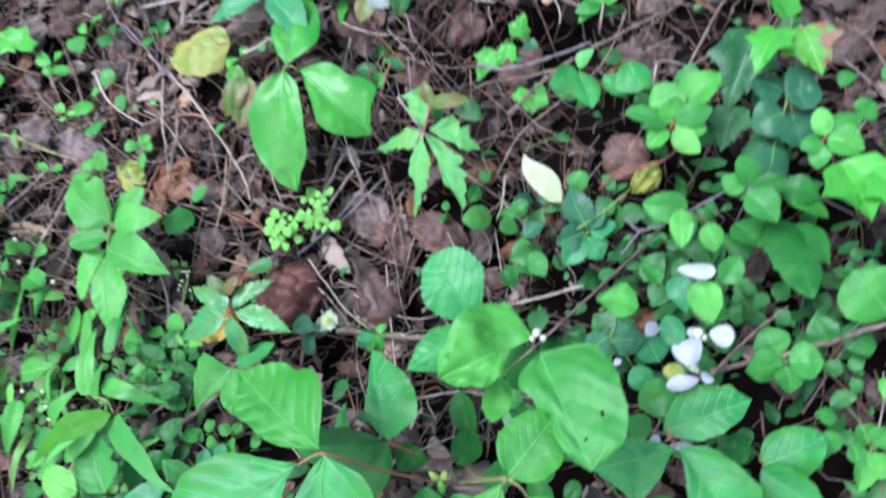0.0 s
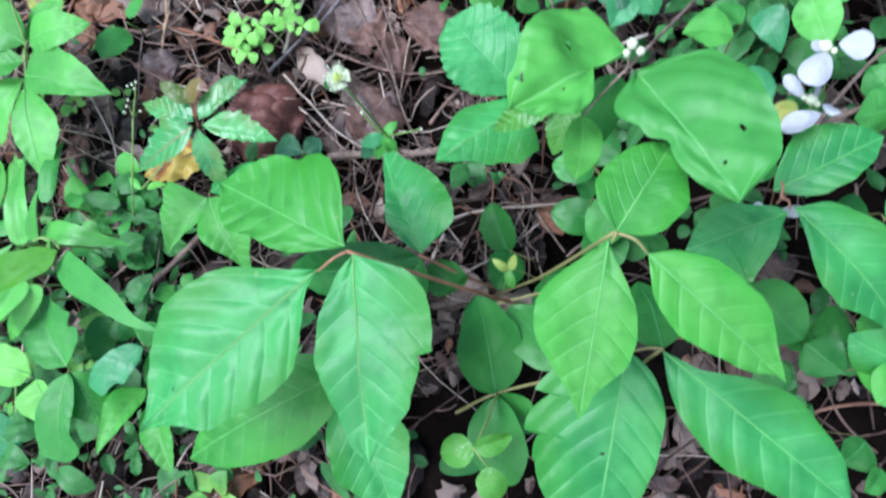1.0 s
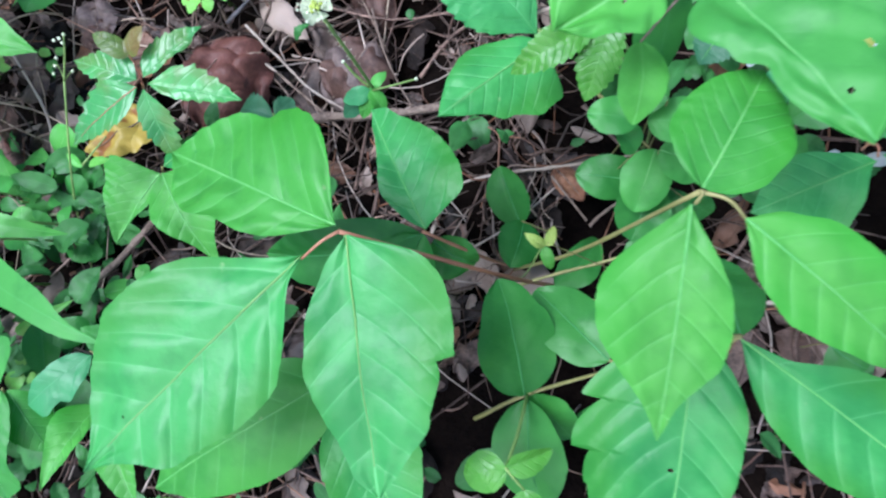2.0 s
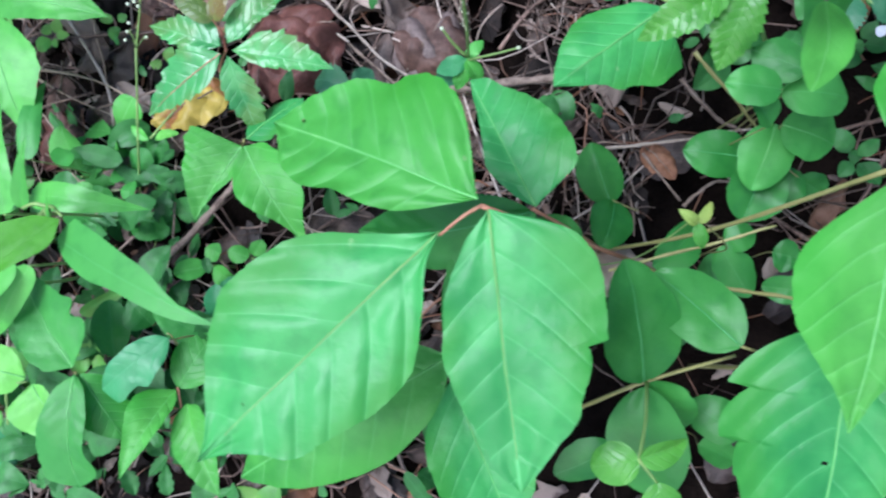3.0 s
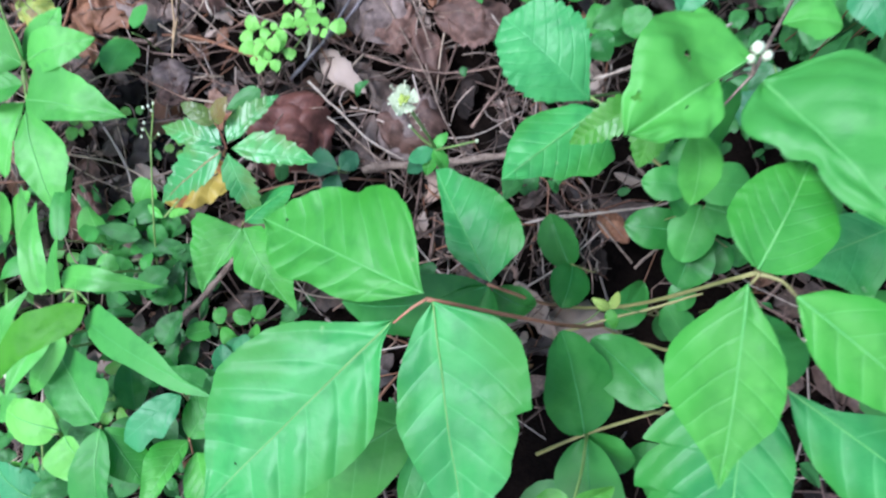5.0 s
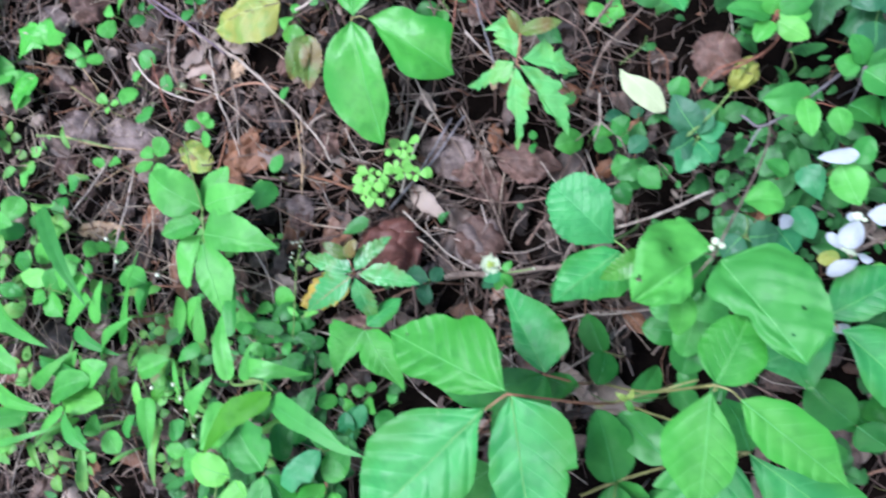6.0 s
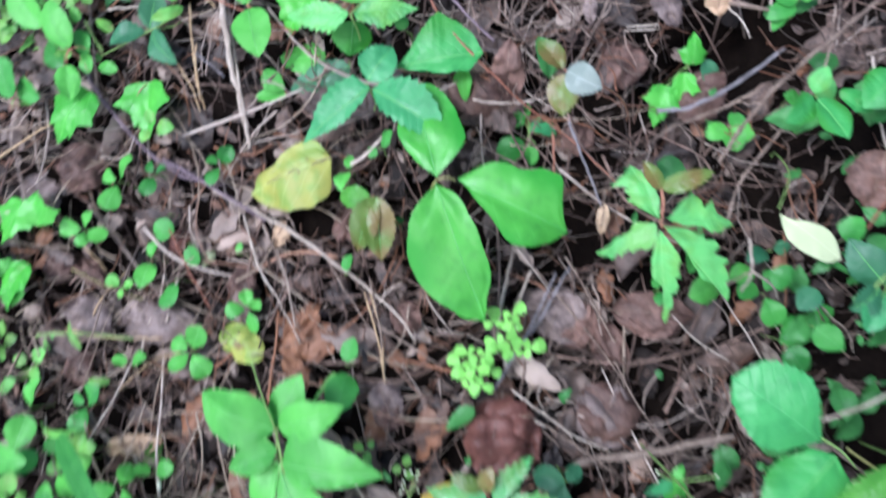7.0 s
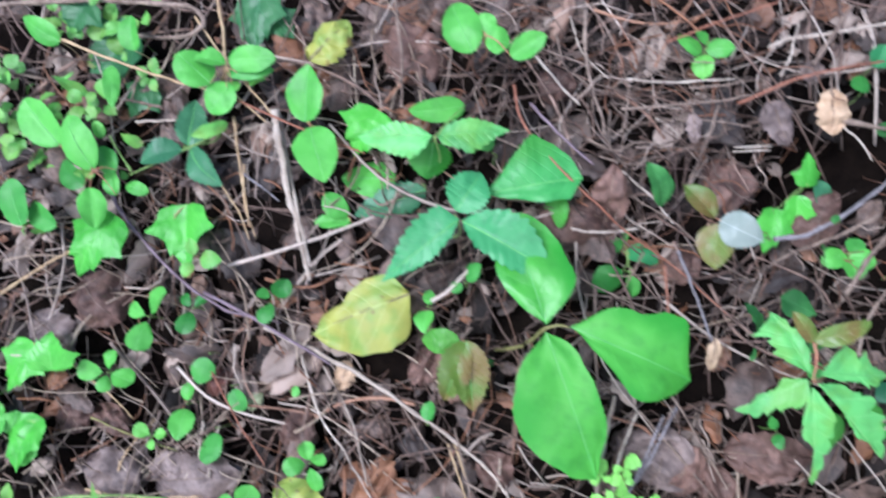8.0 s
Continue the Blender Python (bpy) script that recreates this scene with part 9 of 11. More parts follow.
leaf(p, 'egg', (-0.091, -0.101, 0.034), (-0.106, -0.128, 0.02), 0.0172, 'oval_light', name='leaflet', columns=8)
stem(p, [(-0.114, -0.117, 0.024), (-0.115, -0.116, 0.024), (-0.118, -0.117, 0.02)], 0.0004, 'stem', name="petiole")
leaf(p, 'egg', (-0.118, -0.117, 0.02), (-0.121, -0.13, 0.02), 0.0105, 'oval', name='leaflet', columns=8)
stem(p, [(-0.0428, -0.127, 0.0045), (-0.0434, -0.123, 0.0112), (-0.046, -0.121, 0.014)], 0.0004, 'stem', name="petiole")
leaf(p, 'egg', (-0.046, -0.121, 0.014), (-0.056, -0.133, 0.014), 0.0216, 'oval', name='leaflet', columns=8)
stem(p, [(-0.0367, -0.1107, 0.0043), (-0.0378, -0.1123, 0.0112), (-0.041, -0.116, 0.014)], 0.0004, 'stem', name="petiole")
leaf(p, 'leafy', (-0.041, -0.116, 0.014), (-0.026, -0.105, 0.016), 0.0159, 'oval', name='leaflet', columns=8)
stem(p, [(-0.0428, -0.1507, 0.0053), (-0.0434, -0.1513, 0.0126), (-0.046, -0.154, 0.016)], 0.0004, 'stem', name="petiole")
leaf(p, 'oval', (-0.046, -0.154, 0.016), (-0.064, -0.147, 0.016), 0.0199, 'oval_dark', name='leaflet', columns=8)
stem(p, [(-0.0359, -0.1514, 0.0057), (-0.0365, -0.1497, 0.0129), (-0.039, -0.15, 0.016)], 0.0004, 'stem', name="petiole")
leaf(p, 'egg', (-0.039, -0.15, 0.016), (-0.052, -0.141, 0.018), 0.0174, 'oval', name='leaflet', columns=8)
stem(p, [(-0.0284, -0.1557, 0.0063), (-0.0272, -0.1543, 0.0132), (-0.028, -0.155, 0.016)], 0.0004, 'stem', name="petiole")
leaf(p, 'ivy_plain', (-0.028, -0.155, 0.016), (-0.002, -0.162, 0.016), 0.0219, 'oval_dark', name='leaflet', columns=8)

p = thing('round_leaf_plant', (-0.113, -0.165, -0.0017), 'loose shoots with narrow pale leaves and tiny white buds', 'plant')
stem(p, [(-0.113, -0.165, -0.0017), (-0.1138, -0.1712, 0.0267), (-0.125, -0.173, 0.05)], 0.0007, 'stem')
stem(p, [(-0.125, -0.173, 0.05), (-0.1265, -0.178, 0.052), (-0.13, -0.185, 0.05)], 0.0004, 'stem', name="petiole")
leaf(p, 'egg', (-0.13, -0.185, 0.05), (-0.128, -0.163, 0.06), 0.0122, 'lime', name='leaflet', columns=8)
stem(p, [(-0.125, -0.173, 0.05), (-0.1215, -0.176, 0.052), (-0.12, -0.181, 0.05)], 0.0004, 'stem', name="petiole")
leaf(p, 'egg', (-0.12, -0.181, 0.05), (-0.105, -0.168, 0.056), 0.0138, 'young_green', name='leaflet', columns=8)
stem(p, [(-0.1436, -0.2049, -0.002), (-0.1423, -0.2034, 0.026), (-0.143, -0.204, 0.05)], 0.0004, 'stem', name="petiole")
leaf(p, 'ivy_plain', (-0.143, -0.204, 0.05), (-0.132, -0.188, 0.054), 0.0168, 'oval', name='leaflet', columns=8)
stem(p, [(-0.1051, -0.2018, 0.0014), (-0.106, -0.2024, 0.0257), (-0.109, -0.205, 0.046)], 0.0004, 'stem', name="petiole")
leaf(p, 'egg', (-0.109, -0.205, 0.046), (-0.094, -0.193, 0.05), 0.0151, 'oval', name='leaflet', columns=8)
stem(p, [(-0.1022, -0.2103, 0.0021), (-0.1006, -0.2086, 0.026), (-0.101, -0.209, 0.046)], 0.0004, 'stem', name="petiole")
leaf(p, 'leafy', (-0.101, -0.209, 0.046), (-0.105, -0.221, 0.046), 0.0151, 'oval_light', name='leaflet', columns=8)
stem(p, [(-0.125, -0.173, 0.05), (-0.1315, -0.164, 0.047), (-0.14, -0.157, 0.04)], 0.0004, 'stem', name="petiole")
leaf(p, 'egg', (-0.14, -0.157, 0.04), (-0.114, -0.148, 0.04), 0.0185, 'oval_light', name='leaflet', columns=8)
stem(p, [(-0.0953, -0.145, 0.0004), (-0.0937, -0.141, 0.0172), (-0.094, -0.139, 0.03)], 0.0004, 'stem', name="petiole")
leaf(p, 'blade', (-0.094, -0.139, 0.03), (-0.113, -0.151, 0.03), 0.0128, 'oval', name='leaflet', columns=8)
stem(p, [(-0.0904, -0.2138, 0.0036), (-0.0867, -0.2124, 0.0288), (-0.085, -0.213, 0.05)], 0.0004, 'stem', name="petiole")
leaf(p, 'ivy_plain', (-0.085, -0.213, 0.05), (-0.094, -0.228, 0.05), 0.0149, 'oval_light', name='leaflet', columns=8)
bead(p, (-0.091, -0.165, 0.07), 0.0016, 'bud', name='flower_bud')
bead(p, (-0.085, -0.175, 0.07), 0.0016, 'bud', name='flower_bud')
bead(p, (-0.08, -0.183, 0.07), 0.0016, 'bud', name='flower_bud')
bead(p, (-0.074, -0.201, 0.07), 0.0016, 'bud', name='flower_bud')
bead(p, (-0.072, -0.187, 0.07), 0.0016, 'bud', name='flower_bud')
bead(p, (-0.108, -0.167, 0.07), 0.0016, 'bud', name='flower_bud')
bead(p, (-0.139, -0.074, 0.07), 0.0016, 'bud', name='flower_bud')
bead(p, (-0.105, -0.086, 0.07), 0.0016, 'bud', name='flower_bud')
bead(p, (-0.148, -0.057, 0.07), 0.0016, 'bud', name='flower_bud')
stem(p, [(-0.09, -0.166, 0.068), (-0.08, -0.183, 0.07), (-0.071, -0.205, 0.072)], 0.0005, 'stem')

p = thing('round_leaf_plant', (-0.302, 0.132, -0.0143), 'lobed and rounded leaves at the edge of the litter', 'plant')
stem(p, [(-0.302, 0.132, -0.0143), (-0.3028, 0.1258, -0.0042), (-0.314, 0.124, 0.004)], 0.0007, 'stem')
stem(p, [(-0.266, 0.1304, -0.0193), (-0.262, 0.1322, -0.0046), (-0.26, 0.132, 0.006)], 0.0004, 'stem', name="petiole")
leaf(p, 'lobed', (-0.26, 0.132, 0.006), (-0.256, 0.157, 0.008), 0.0399, 'hedera', name='leaflet', columns=8)
stem(p, [(-0.314, 0.124, 0.004), (-0.304, 0.1215, 0.006), (-0.296, 0.117, 0.004)], 0.0004, 'stem', name="petiole")
leaf(p, 'egg', (-0.296, 0.117, 0.004), (-0.324, 0.099, 0.006), 0.0376, 'oval_light', name='leaflet', columns=8)
stem(p, [(-0.2918, 0.1032, -0.017), (-0.2914, 0.1016, -0.0045), (-0.293, 0.098, 0.004)], 0.0004, 'stem', name="petiole")
leaf(p, 'ivy_plain', (-0.293, 0.098, 0.004), (-0.286, 0.112, 0.006), 0.0233, 'oval_light', name='leaflet', columns=8)
stem(p, [(-0.2996, 0.0949, -0.0158), (-0.2968, 0.0939, -0.0039), (-0.296, 0.091, 0.004)], 0.0004, 'stem', name="petiole")
leaf(p, 'egg', (-0.296, 0.091, 0.004), (-0.276, 0.083, 0.006), 0.0204, 'oval_light', name='leaflet', columns=8)
stem(p, [(-0.329, 0.067, -0.0112), (-0.325, 0.0655, -0.0006), (-0.323, 0.062, 0.006)], 0.0004, 'stem', name="petiole")
leaf(p, 'leafy', (-0.323, 0.062, 0.006), (-0.307, 0.044, 0.01), 0.0232, 'oval_light', name='leaflet', columns=8)
stem(p, [(-0.3415, 0.1446, -0.0086), (-0.3408, 0.1443, 0.0027), (-0.342, 0.142, 0.01)], 0.0004, 'stem', name="petiole")
leaf(p, 'ivy', (-0.342, 0.142, 0.01), (-0.311, 0.105, 0.014), 0.0454, 'oval_light', name='leaflet', columns=8)
stem(p, [(-0.3415, 0.169, -0.0078), (-0.3408, 0.173, 0.0021), (-0.342, 0.175, 0.008)], 0.0004, 'stem', name="petiole")
leaf(p, 'lobed', (-0.342, 0.175, 0.008), (-0.31, 0.18, 0.01), 0.0461, 'hedera', name='leaflet', columns=8)
stem(p, [(-0.3344, 0.2117, -0.0068), (-0.3337, 0.2099, 0.0036), (-0.335, 0.206, 0.01)], 0.0004, 'stem', name="petiole")
leaf(p, 'ivy_plain', (-0.335, 0.206, 0.01), (-0.312, 0.207, 0.012), 0.0335, 'oval_light', name='leaflet', columns=8)
stem(p, [(-0.314, 0.124, 0.004), (-0.314, 0.1285, 0.005), (-0.316, 0.131, 0.002)], 0.0004, 'stem', name="petiole")
leaf(p, 'egg', (-0.316, 0.131, 0.002), (-0.33, 0.153, 0.004), 0.0191, 'bramble', name='leaflet', columns=8)
sprout((-0.209, 0.023, -0.01), 'oval_light', 2, 0.0146, 0, 'small seedling with rounded green leaves on litter', shape='oval')
sprout((-0.241, -0.003, -0.002), 'oval', 3, 0.017, 20, 'small seedling with rounded green leaves on litter')
sprout((-0.265, -0.065, 0.008), 'oval_light', 3, 0.0208, 20, 'small seedling with rounded green leaves on litter')
sprout((-0.216, -0.063, 0.007), 'oval_light', 3, 0.0192, 60, 'small seedling with rounded green leaves on litter')
sprout((-0.274, -0.03, 0.006), 'oval', 2, 0.0209, 30, 'small seedling with rounded green leaves on litter', shape='oval')
sprout((-0.247, -0.036, 0.004), 'lime', 2, 0.0126, 30, 'small seedling with rounded green leaves on litter', shape='oval')
sprout((-0.19, -0.055, 0.006), 'oval_light', 2, 0.0167, 0, 'small seedling with rounded green leaves on litter', shape='oval')
sprout((-0.284, 0.001, 0.003), 'oval_light', 2, 0.0252, 60, 'small seedling with rounded green leaves on litter', shape='leafy')
sprout((0.056, -0.186, 0.026), 'oval', 2, 0.0161, 80, 'small seedling with rounded green leaves on litter', shape='oval')
sprout((0.027, -0.198, 0.029), 'bramble', 2, 0.016, 60, 'small seedling with rounded green leaves on litter', shape='oval')
sprout((-0.034, -0.113, 0.021), 'oval_light', 3, 0.0179, 40, 'small seedling with rounded green leaves on litter')
sprout((-0.024, -0.135, 0.022), 'oval', 3, 0.0138, 40, 'small seedling with rounded green leaves on litter')
sprout((-0.053, -0.134, 0.021), 'oval_light', 2, 0.0203, 90, 'small seedling with rounded green leaves on litter', shape='oval')
sprout((0.192, 0.032, 0.003), 'oval', 2, 0.0143, 60, 'small seedling with rounded green leaves on litter', shape='leafy')
sprout((0.208, 0.009, 0.001), 'oval_light', 2, 0.0215, 10, 'small seedling with rounded green leaves on litter', shape='leafy')
sprout((0.228, -0.004, 0.002), 'oval', 3, 0.0179, 50, 'small seedling with rounded green leaves on litter')
sprout((0.251, -0.025, 0.003), 'oval', 2, 0.0214, 30, 'small seedling with rounded green leaves on litter', shape='leafy')
sprout((0.237, 0.022, 0.006), 'blue', 2, 0.0142, 10, 'small seedling with rounded green leaves on litter', shape='leafy')
twig([(-0.12, 0.131, 0.006), (-0.079, 0.101, 0.014), (-0.049, 0.075, 0.015), (-0.005, 0.025, 0.009), (0.007, 0.003, 0.005)], 0.002, 'twig_pale', 'long pale broken twig lying on litter', r1=0.001)
twig([(-0.1, 0.111, 0.008), (-0.097, 0.071, 0), (-0.085, 0.047, 0.001), (-0.072, 0.014, 0.003)], 0.0011, 'twig_pale', 'pale side twig lying on litter', r1=0.0006)
twig([(-0.085, 0.099, 0.01), (-0.079, 0.064, 0.004), (-0.071, 0.021, 0.003)], 0.0007, 'twig', 'thin brown side twig', r1=0.0004)
twig([(-0.202, 0.24, 0.018), (-0.193, 0.211, 0.014), (-0.169, 0.172, 0.005), (-0.144, 0.147, 0.002), (-0.108, 0.131, 0.007)], 0.0015, 'twig_purple', 'purplish runner stem on litter', r1=0.001)
twig([(-0.082, 0.255, 0.038), (-0.083, 0.218, 0.034), (-0.084, 0.185, 0.026), (-0.084, 0.152, 0.02)], 0.003, 'twig_pale', 'thick pale dry stick', r1=0.0018)
twig([(-0.214, 0.337, 0.034), (-0.182, 0.316, 0.029), (-0.149, 0.296, 0.026), (-0.122, 0.28, 0.03)], 0.0011, 'twig_straw', 'straw-coloured dry stem on leaf litter', r1=0.0009)
twig([(-0.262, 0.376, 0.026), (-0.185, 0.359, 0.027), (-0.129, 0.339, 0.03), (-0.121, 0.325, 0.028), (-0.141, 0.323, 0.025), (-0.176, 0.337, 0.017)], 0.002, 'twig', 'thick brown curved twig', r1=0.0016)
twig([(-0.126, 0.334, 0.025), (-0.11, 0.298, 0.027), (-0.089, 0.261, 0.03), (-0.081, 0.244, 0.03)], 0.0008, 'twig_straw', 'thin straw stalk on leaf litter', r1=0.0006)
twig([(-0.11, 0.347, 0.023), (-0.108, 0.315, 0.03), (-0.11, 0.293, 0.03)], 0.0012, 'twig_straw', 'dry upright straw stalk')
twig([(-0.106, 0.269, 0.032), (-0.072, 0.242, 0.04), (-0.033, 0.215, 0.04)], 0.0008, 'twig_red', 'red vine runner on leaf litter', r1=0.0007)
twig([(0.06, 0.232, 0.05), (0.06, 0.21, 0.05), (0.073, 0.181, 0.05), (0.092, 0.154, 0.042), (0.102, 0.14, 0.036), (0.13, 0.111, 0.022), (0.156, 0.076, 0.012)], 0.0009, 'twig_red', 'long thin red-brown vine stem', r1=0.0006)
twig([(0.119, 0.114, 0.04), (0.116, 0.093, 0.039), (0.112, 0.071, 0.038)], 0.0008, 'twig_red', 'short red pine needle standing over a leaf', r1=0.0006)
twig([(0.184, 0.116, 0.03), (0.207, 0.116, 0.027), (0.236, 0.126, 0.025), (0.267, 0.141, 0.022)], 0.0016, 'twig_grey', 'smooth grey stick on leaf litter', r1=0.0012)
twig([(0.209, 0.225, 0.034), (0.223, 0.228, 0.032), (0.246, 0.226, 0.032), (0.282, 0.225, 0.03)], 0.0016, 'twig_pale', 'pale broken stick with a forked end', r1=0.0013)
twig([(0.21, 0.207, 0.035), (0.219, 0.217, 0.034), (0.23, 0.236, 0.032)], 0.001, 'twig_pale', 'short pale twig on leaf litter')
twig([(0.231, 0.21, 0.032), (0.253, 0.231, 0.033), (0.261, 0.239, 0.034)], 0.0018, 'twig', 'brown stick leaning over twigs')
twig([(0.238, 0.174, 0.031), (0.265, 0.164, 0.028)], 0.002, 'twig', 'brown stick end on leaf litter')
twig([(0.111, 0.27, 0.041), (0.104, 0.235, 0.042), (0.105, 0.201, 0.043), (0.103, 0.194, 0.041)], 0.0012, 'twig', 'upright thin dry stem', r1=0.0008)
twig([(0.117, 0.206, 0.043), (0.165, 0.2, 0.039), (0.191, 0.199, 0.037)], 0.001, 'twig', 'thin grey-brown twig on leaf litter')
twig([(0.124, 0.223, 0.042), (0.146, 0.216, 0.041), (0.184, 0.21, 0.038)], 0.0009, 'twig_pale', 'thin pale twig on leaf litter')
twig([(0.246, 0.118, 0.025), (0.22, 0.111, 0.023), (0.194, 0.107, 0.021), (0.177, 0.101, 0.018)], 0.0012, 'twig', 'slender brown twig on leaf litter', r1=0.0008)
twig([(0.17, 0.096, 0.017), (0.147, 0.117, 0.025), (0.134, 0.135, 0.032), (0.109, 0.159, 0.039)], 0.0008, 'twig', 'thin brown twig on leaf litter')
twig([(0.033, 0.282, 0.041), (0.022, 0.242, 0.047), (-0.011, 0.203, 0.041)], 0.0009, 'twig', 'thin brown stem on leaf litter')
twig([(0.074, 0.145, 0.04), (0.089, 0.14, 0.037), (0.112, 0.138, 0.033)], 0.001, 'twig_pale', 'pale twig on leaf litter')
twig([(0.13, 0.121, 0.033), (0.134, 0.099, 0.027), (0.138, 0.083, 0.018), (0.143, 0.062, 0.008)], 0.0011, 'twig_grey', 'grey dry stem with a curled tip')
twig([(0.064, 0.127, 0.031), (0.089, 0.106, 0.022), (0.119, 0.087, 0.016)], 0.0008, 'twig', 'thin twig under ivy')
twig([(-0.046, 0.074, 0.013), (-0.038, 0.052, 0.009), (-0.024, 0.019, 0.008)], 0.0008, 'twig', 'thin brown twig on litter')
twig([(-0.288, 0.188, 0.007), (-0.263, 0.197, 0.009), (-0.233, 0.205, 0.012)], 0.001, 'twig_straw', 'straw stalk over litter')
twig([(0.003, 0.304, 0.042), (-0, 0.267, 0.044), (-0.006, 0.236, 0.043)], 0.0011, 'twig', 'dry brown stalk on leaf litter')
twig([(0.072, -0.011, -0.006), (0.088, 0.002, -0.005), (0.115, 0.034, -0)], 0.0015, 'twig_grey', 'grey stick on litter', r1=0.0011)
twig([(0.057, -0.008, -0.004), (0.069, 0.024, 0.002), (0.08, 0.048, 0.008)], 0.0016, 'twig_pale', 'pale stick under a leaf', r1=0.0013)
twig([(0.113, 0.041, 0.002), (0.127, 0.004, -0.01), (0.137, -0.028, -0.016)], 0.001, 'twig', 'thin brown twig on leaf litter')
twig([(-0.176, 0.082, -0.013), (-0.184, 0.063, -0.02), (-0.185, 0.049, -0.021)], 0.0012, 'twig_pale', 'short white dry stalk')
twig([(-0.25, 0.099, -0.013), (-0.228, 0.083, -0.018), (-0.197, 0.066, -0.021)], 0.0007, 'stem_tan', 'thin tan stem on leaf litter')
twig([(0.052, -0.045, -0.002), (0.065, -0.052, -0.002), (0.08, -0.065, -0.001)], 0.0012, 'twig_pale', 'short pale broken twig tip')
twig([(0.061, -0.023, -0.002), (0.074, 0.01, 0.001), (0.09, 0.036, 0.006)], 0.0014, 'twig_pale', 'pale leaning stick on leaf litter')
twig([(0.052, -0.036, 0), (0.075, -0.01, -0.002), (0.105, 0.031, 0.004)], 0.0012, 'twig_grey', 'grey leaning stick on leaf litter')
twig([(-0.017, -0.014, 0.008), (-0.015, 0.017, 0.01), (-0.016, 0.049, 0.014)], 0.0009, 'twig', 'upright brown stalk on leaf litter')
twig([(0.094, -0.091, -0.004), (0.144, -0.09, -0.003), (0.194, -0.088, -0.002)], 0.003, 'twig', 'thick brown root-like twig', r1=0.0025)
twig([(0.073, -0.059, -0.008), (0.099, -0.082, -0.008), (0.119, -0.101, -0.006)], 0.001, 'twig', 'brown twig on leaf litter')
twig([(0.092, 0.037, 0.004), (0.119, -0.011, -0.012), (0.139, -0.053, -0.016)], 0.0008, 'twig', 'thin brown twig across litter')
twig([(-0.016, 0.018, 0.016), (0.022, -0.017, 0.007)], 0.0008, 'twig', 'thin twig on leaf litter')
twig([(-0.154, 0.16, 0.009), (-0.12, 0.133, 0.011), (-0.081, 0.1, 0.016)], 0.0014, 'twig_purple', 'purplish runner on leaf litter')
twig([(0.218, 0.028, 0.04), (0.217, 0.01, 0.033), (0.212, -0, 0.019)], 0.0011, 'twig_pale', 'pale three-pronged dead stalk', r1=0.0009)
twig([(0.217, 0.01, 0.033), (0.23, 0.001, 0.018), (0.235, -0.008, 0.007)], 0.001, 'twig_pale', 'prong of a dead stalk')
twig([(0.217, 0.01, 0.033), (0.199, 0.003, 0.012)], 0.0009, 'twig', 'brown prong of a dead stalk')
twig([(0.219, -0.073, 0.076), (0.248, -0.066, 0.081), (0.282, -0.053, 0.081)], 0.0009, 'twig_pale', 'smooth pale curved twig held over leaves', r1=0.0011)
twig([(0.302, -0.007, 0.078), (0.313, -0.015, 0.079), (0.334, -0.005, 0.08), (0.361, 0.014, 0.077)], 0.001, 'twig_grey', 'forked grey twig over leaves', r1=0.001)
twig([(0.313, -0.015, 0.079), (0.308, -0.022, 0.078), (0.302, -0.031, 0.078)], 0.0008, 'twig_grey', 'fork of a grey twig')
twig([(0.359, -0.097, 0.066), (0.382, -0.069, 0.062), (0.402, -0.05, 0.056)], 0.0013, 'twig', 'tan-brown thin bramble cane', r1=0.001)
twig([(0.361, -0.094, 0.056), (0.405, -0.077, 0.058), (0.434, -0.064, 0.06), (0.463, -0.051, 0.062)], 0.0018, 'twig', 'thick brown cane on leaf litter', r1=0.0015)
twig([(0.419, -0.11, 0.026), (0.441, -0.066, 0.036), (0.452, -0.048, 0.04)], 0.001, 'twig', 'thin cane on leaf litter')
twig([(0.265, -0.016, 0.051), (0.286, 0, 0.054), (0.304, 0.019, 0.054)], 0.0009, 'stem', 'green vine stem on leaf litter')
twig([(0.208, 0.034, 0.02), (0.226, 0.067, 0.028), (0.275, 0.113, 0.038), (0.291, 0.153, 0.046)], 0.001, 'twig', 'thin leaning twig on leaf litter')
twig([(0.213, 0.079, 0.03), (0.247, 0.111, 0.039), (0.289, 0.136, 0.045), (0.318, 0.152, 0.047)], 0.0016, 'twig', 'brown stick leaning over litter', r1=0.0012)
twig([(0.335, 0.105, 0.06), (0.35, 0.141, 0.067), (0.359, 0.155, 0.07)], 0.0012, 'twig', 'slender brown stick on leaf litter')
twig([(0.298, 0.031, 0.046), (0.329, 0.044, 0.058), (0.343, 0.077, 0.065)], 0.0009, 'twig_red', 'thin reddish cane on leaf litter')
twig([(0.283, 0.023, 0.035), (0.297, 0.037, 0.041), (0.323, 0.041, 0.044)], 0.0009, 'twig_red', 'arched thin cane on leaf litter')
twig([(0.204, -0.185, 0.056), (0.243, -0.175, 0.059), (0.267, -0.168, 0.065)], 0.0009, 'stem_tan', 'thin tan stalk on leaf litter')
twig([(0.064, -0.039, 0.003), (0.081, -0.057, 0), (0.098, -0.074, -0.005), (0.118, -0.087, -0.007)], 0.001, 'twig_pale', 'long pale twig with broken tip')
twig([(0.207, -0.125, 0.003), (0.241, -0.123, 0.005), (0.275, -0.119, 0.009)], 0.001, 'twig_pale', 'pale thin twig in a hollow')
twig([(0.226, -0.128, 0.003), (0.243, -0.151, 0.004)], 0.0008, 'twig', 'brown twig in a hollow')
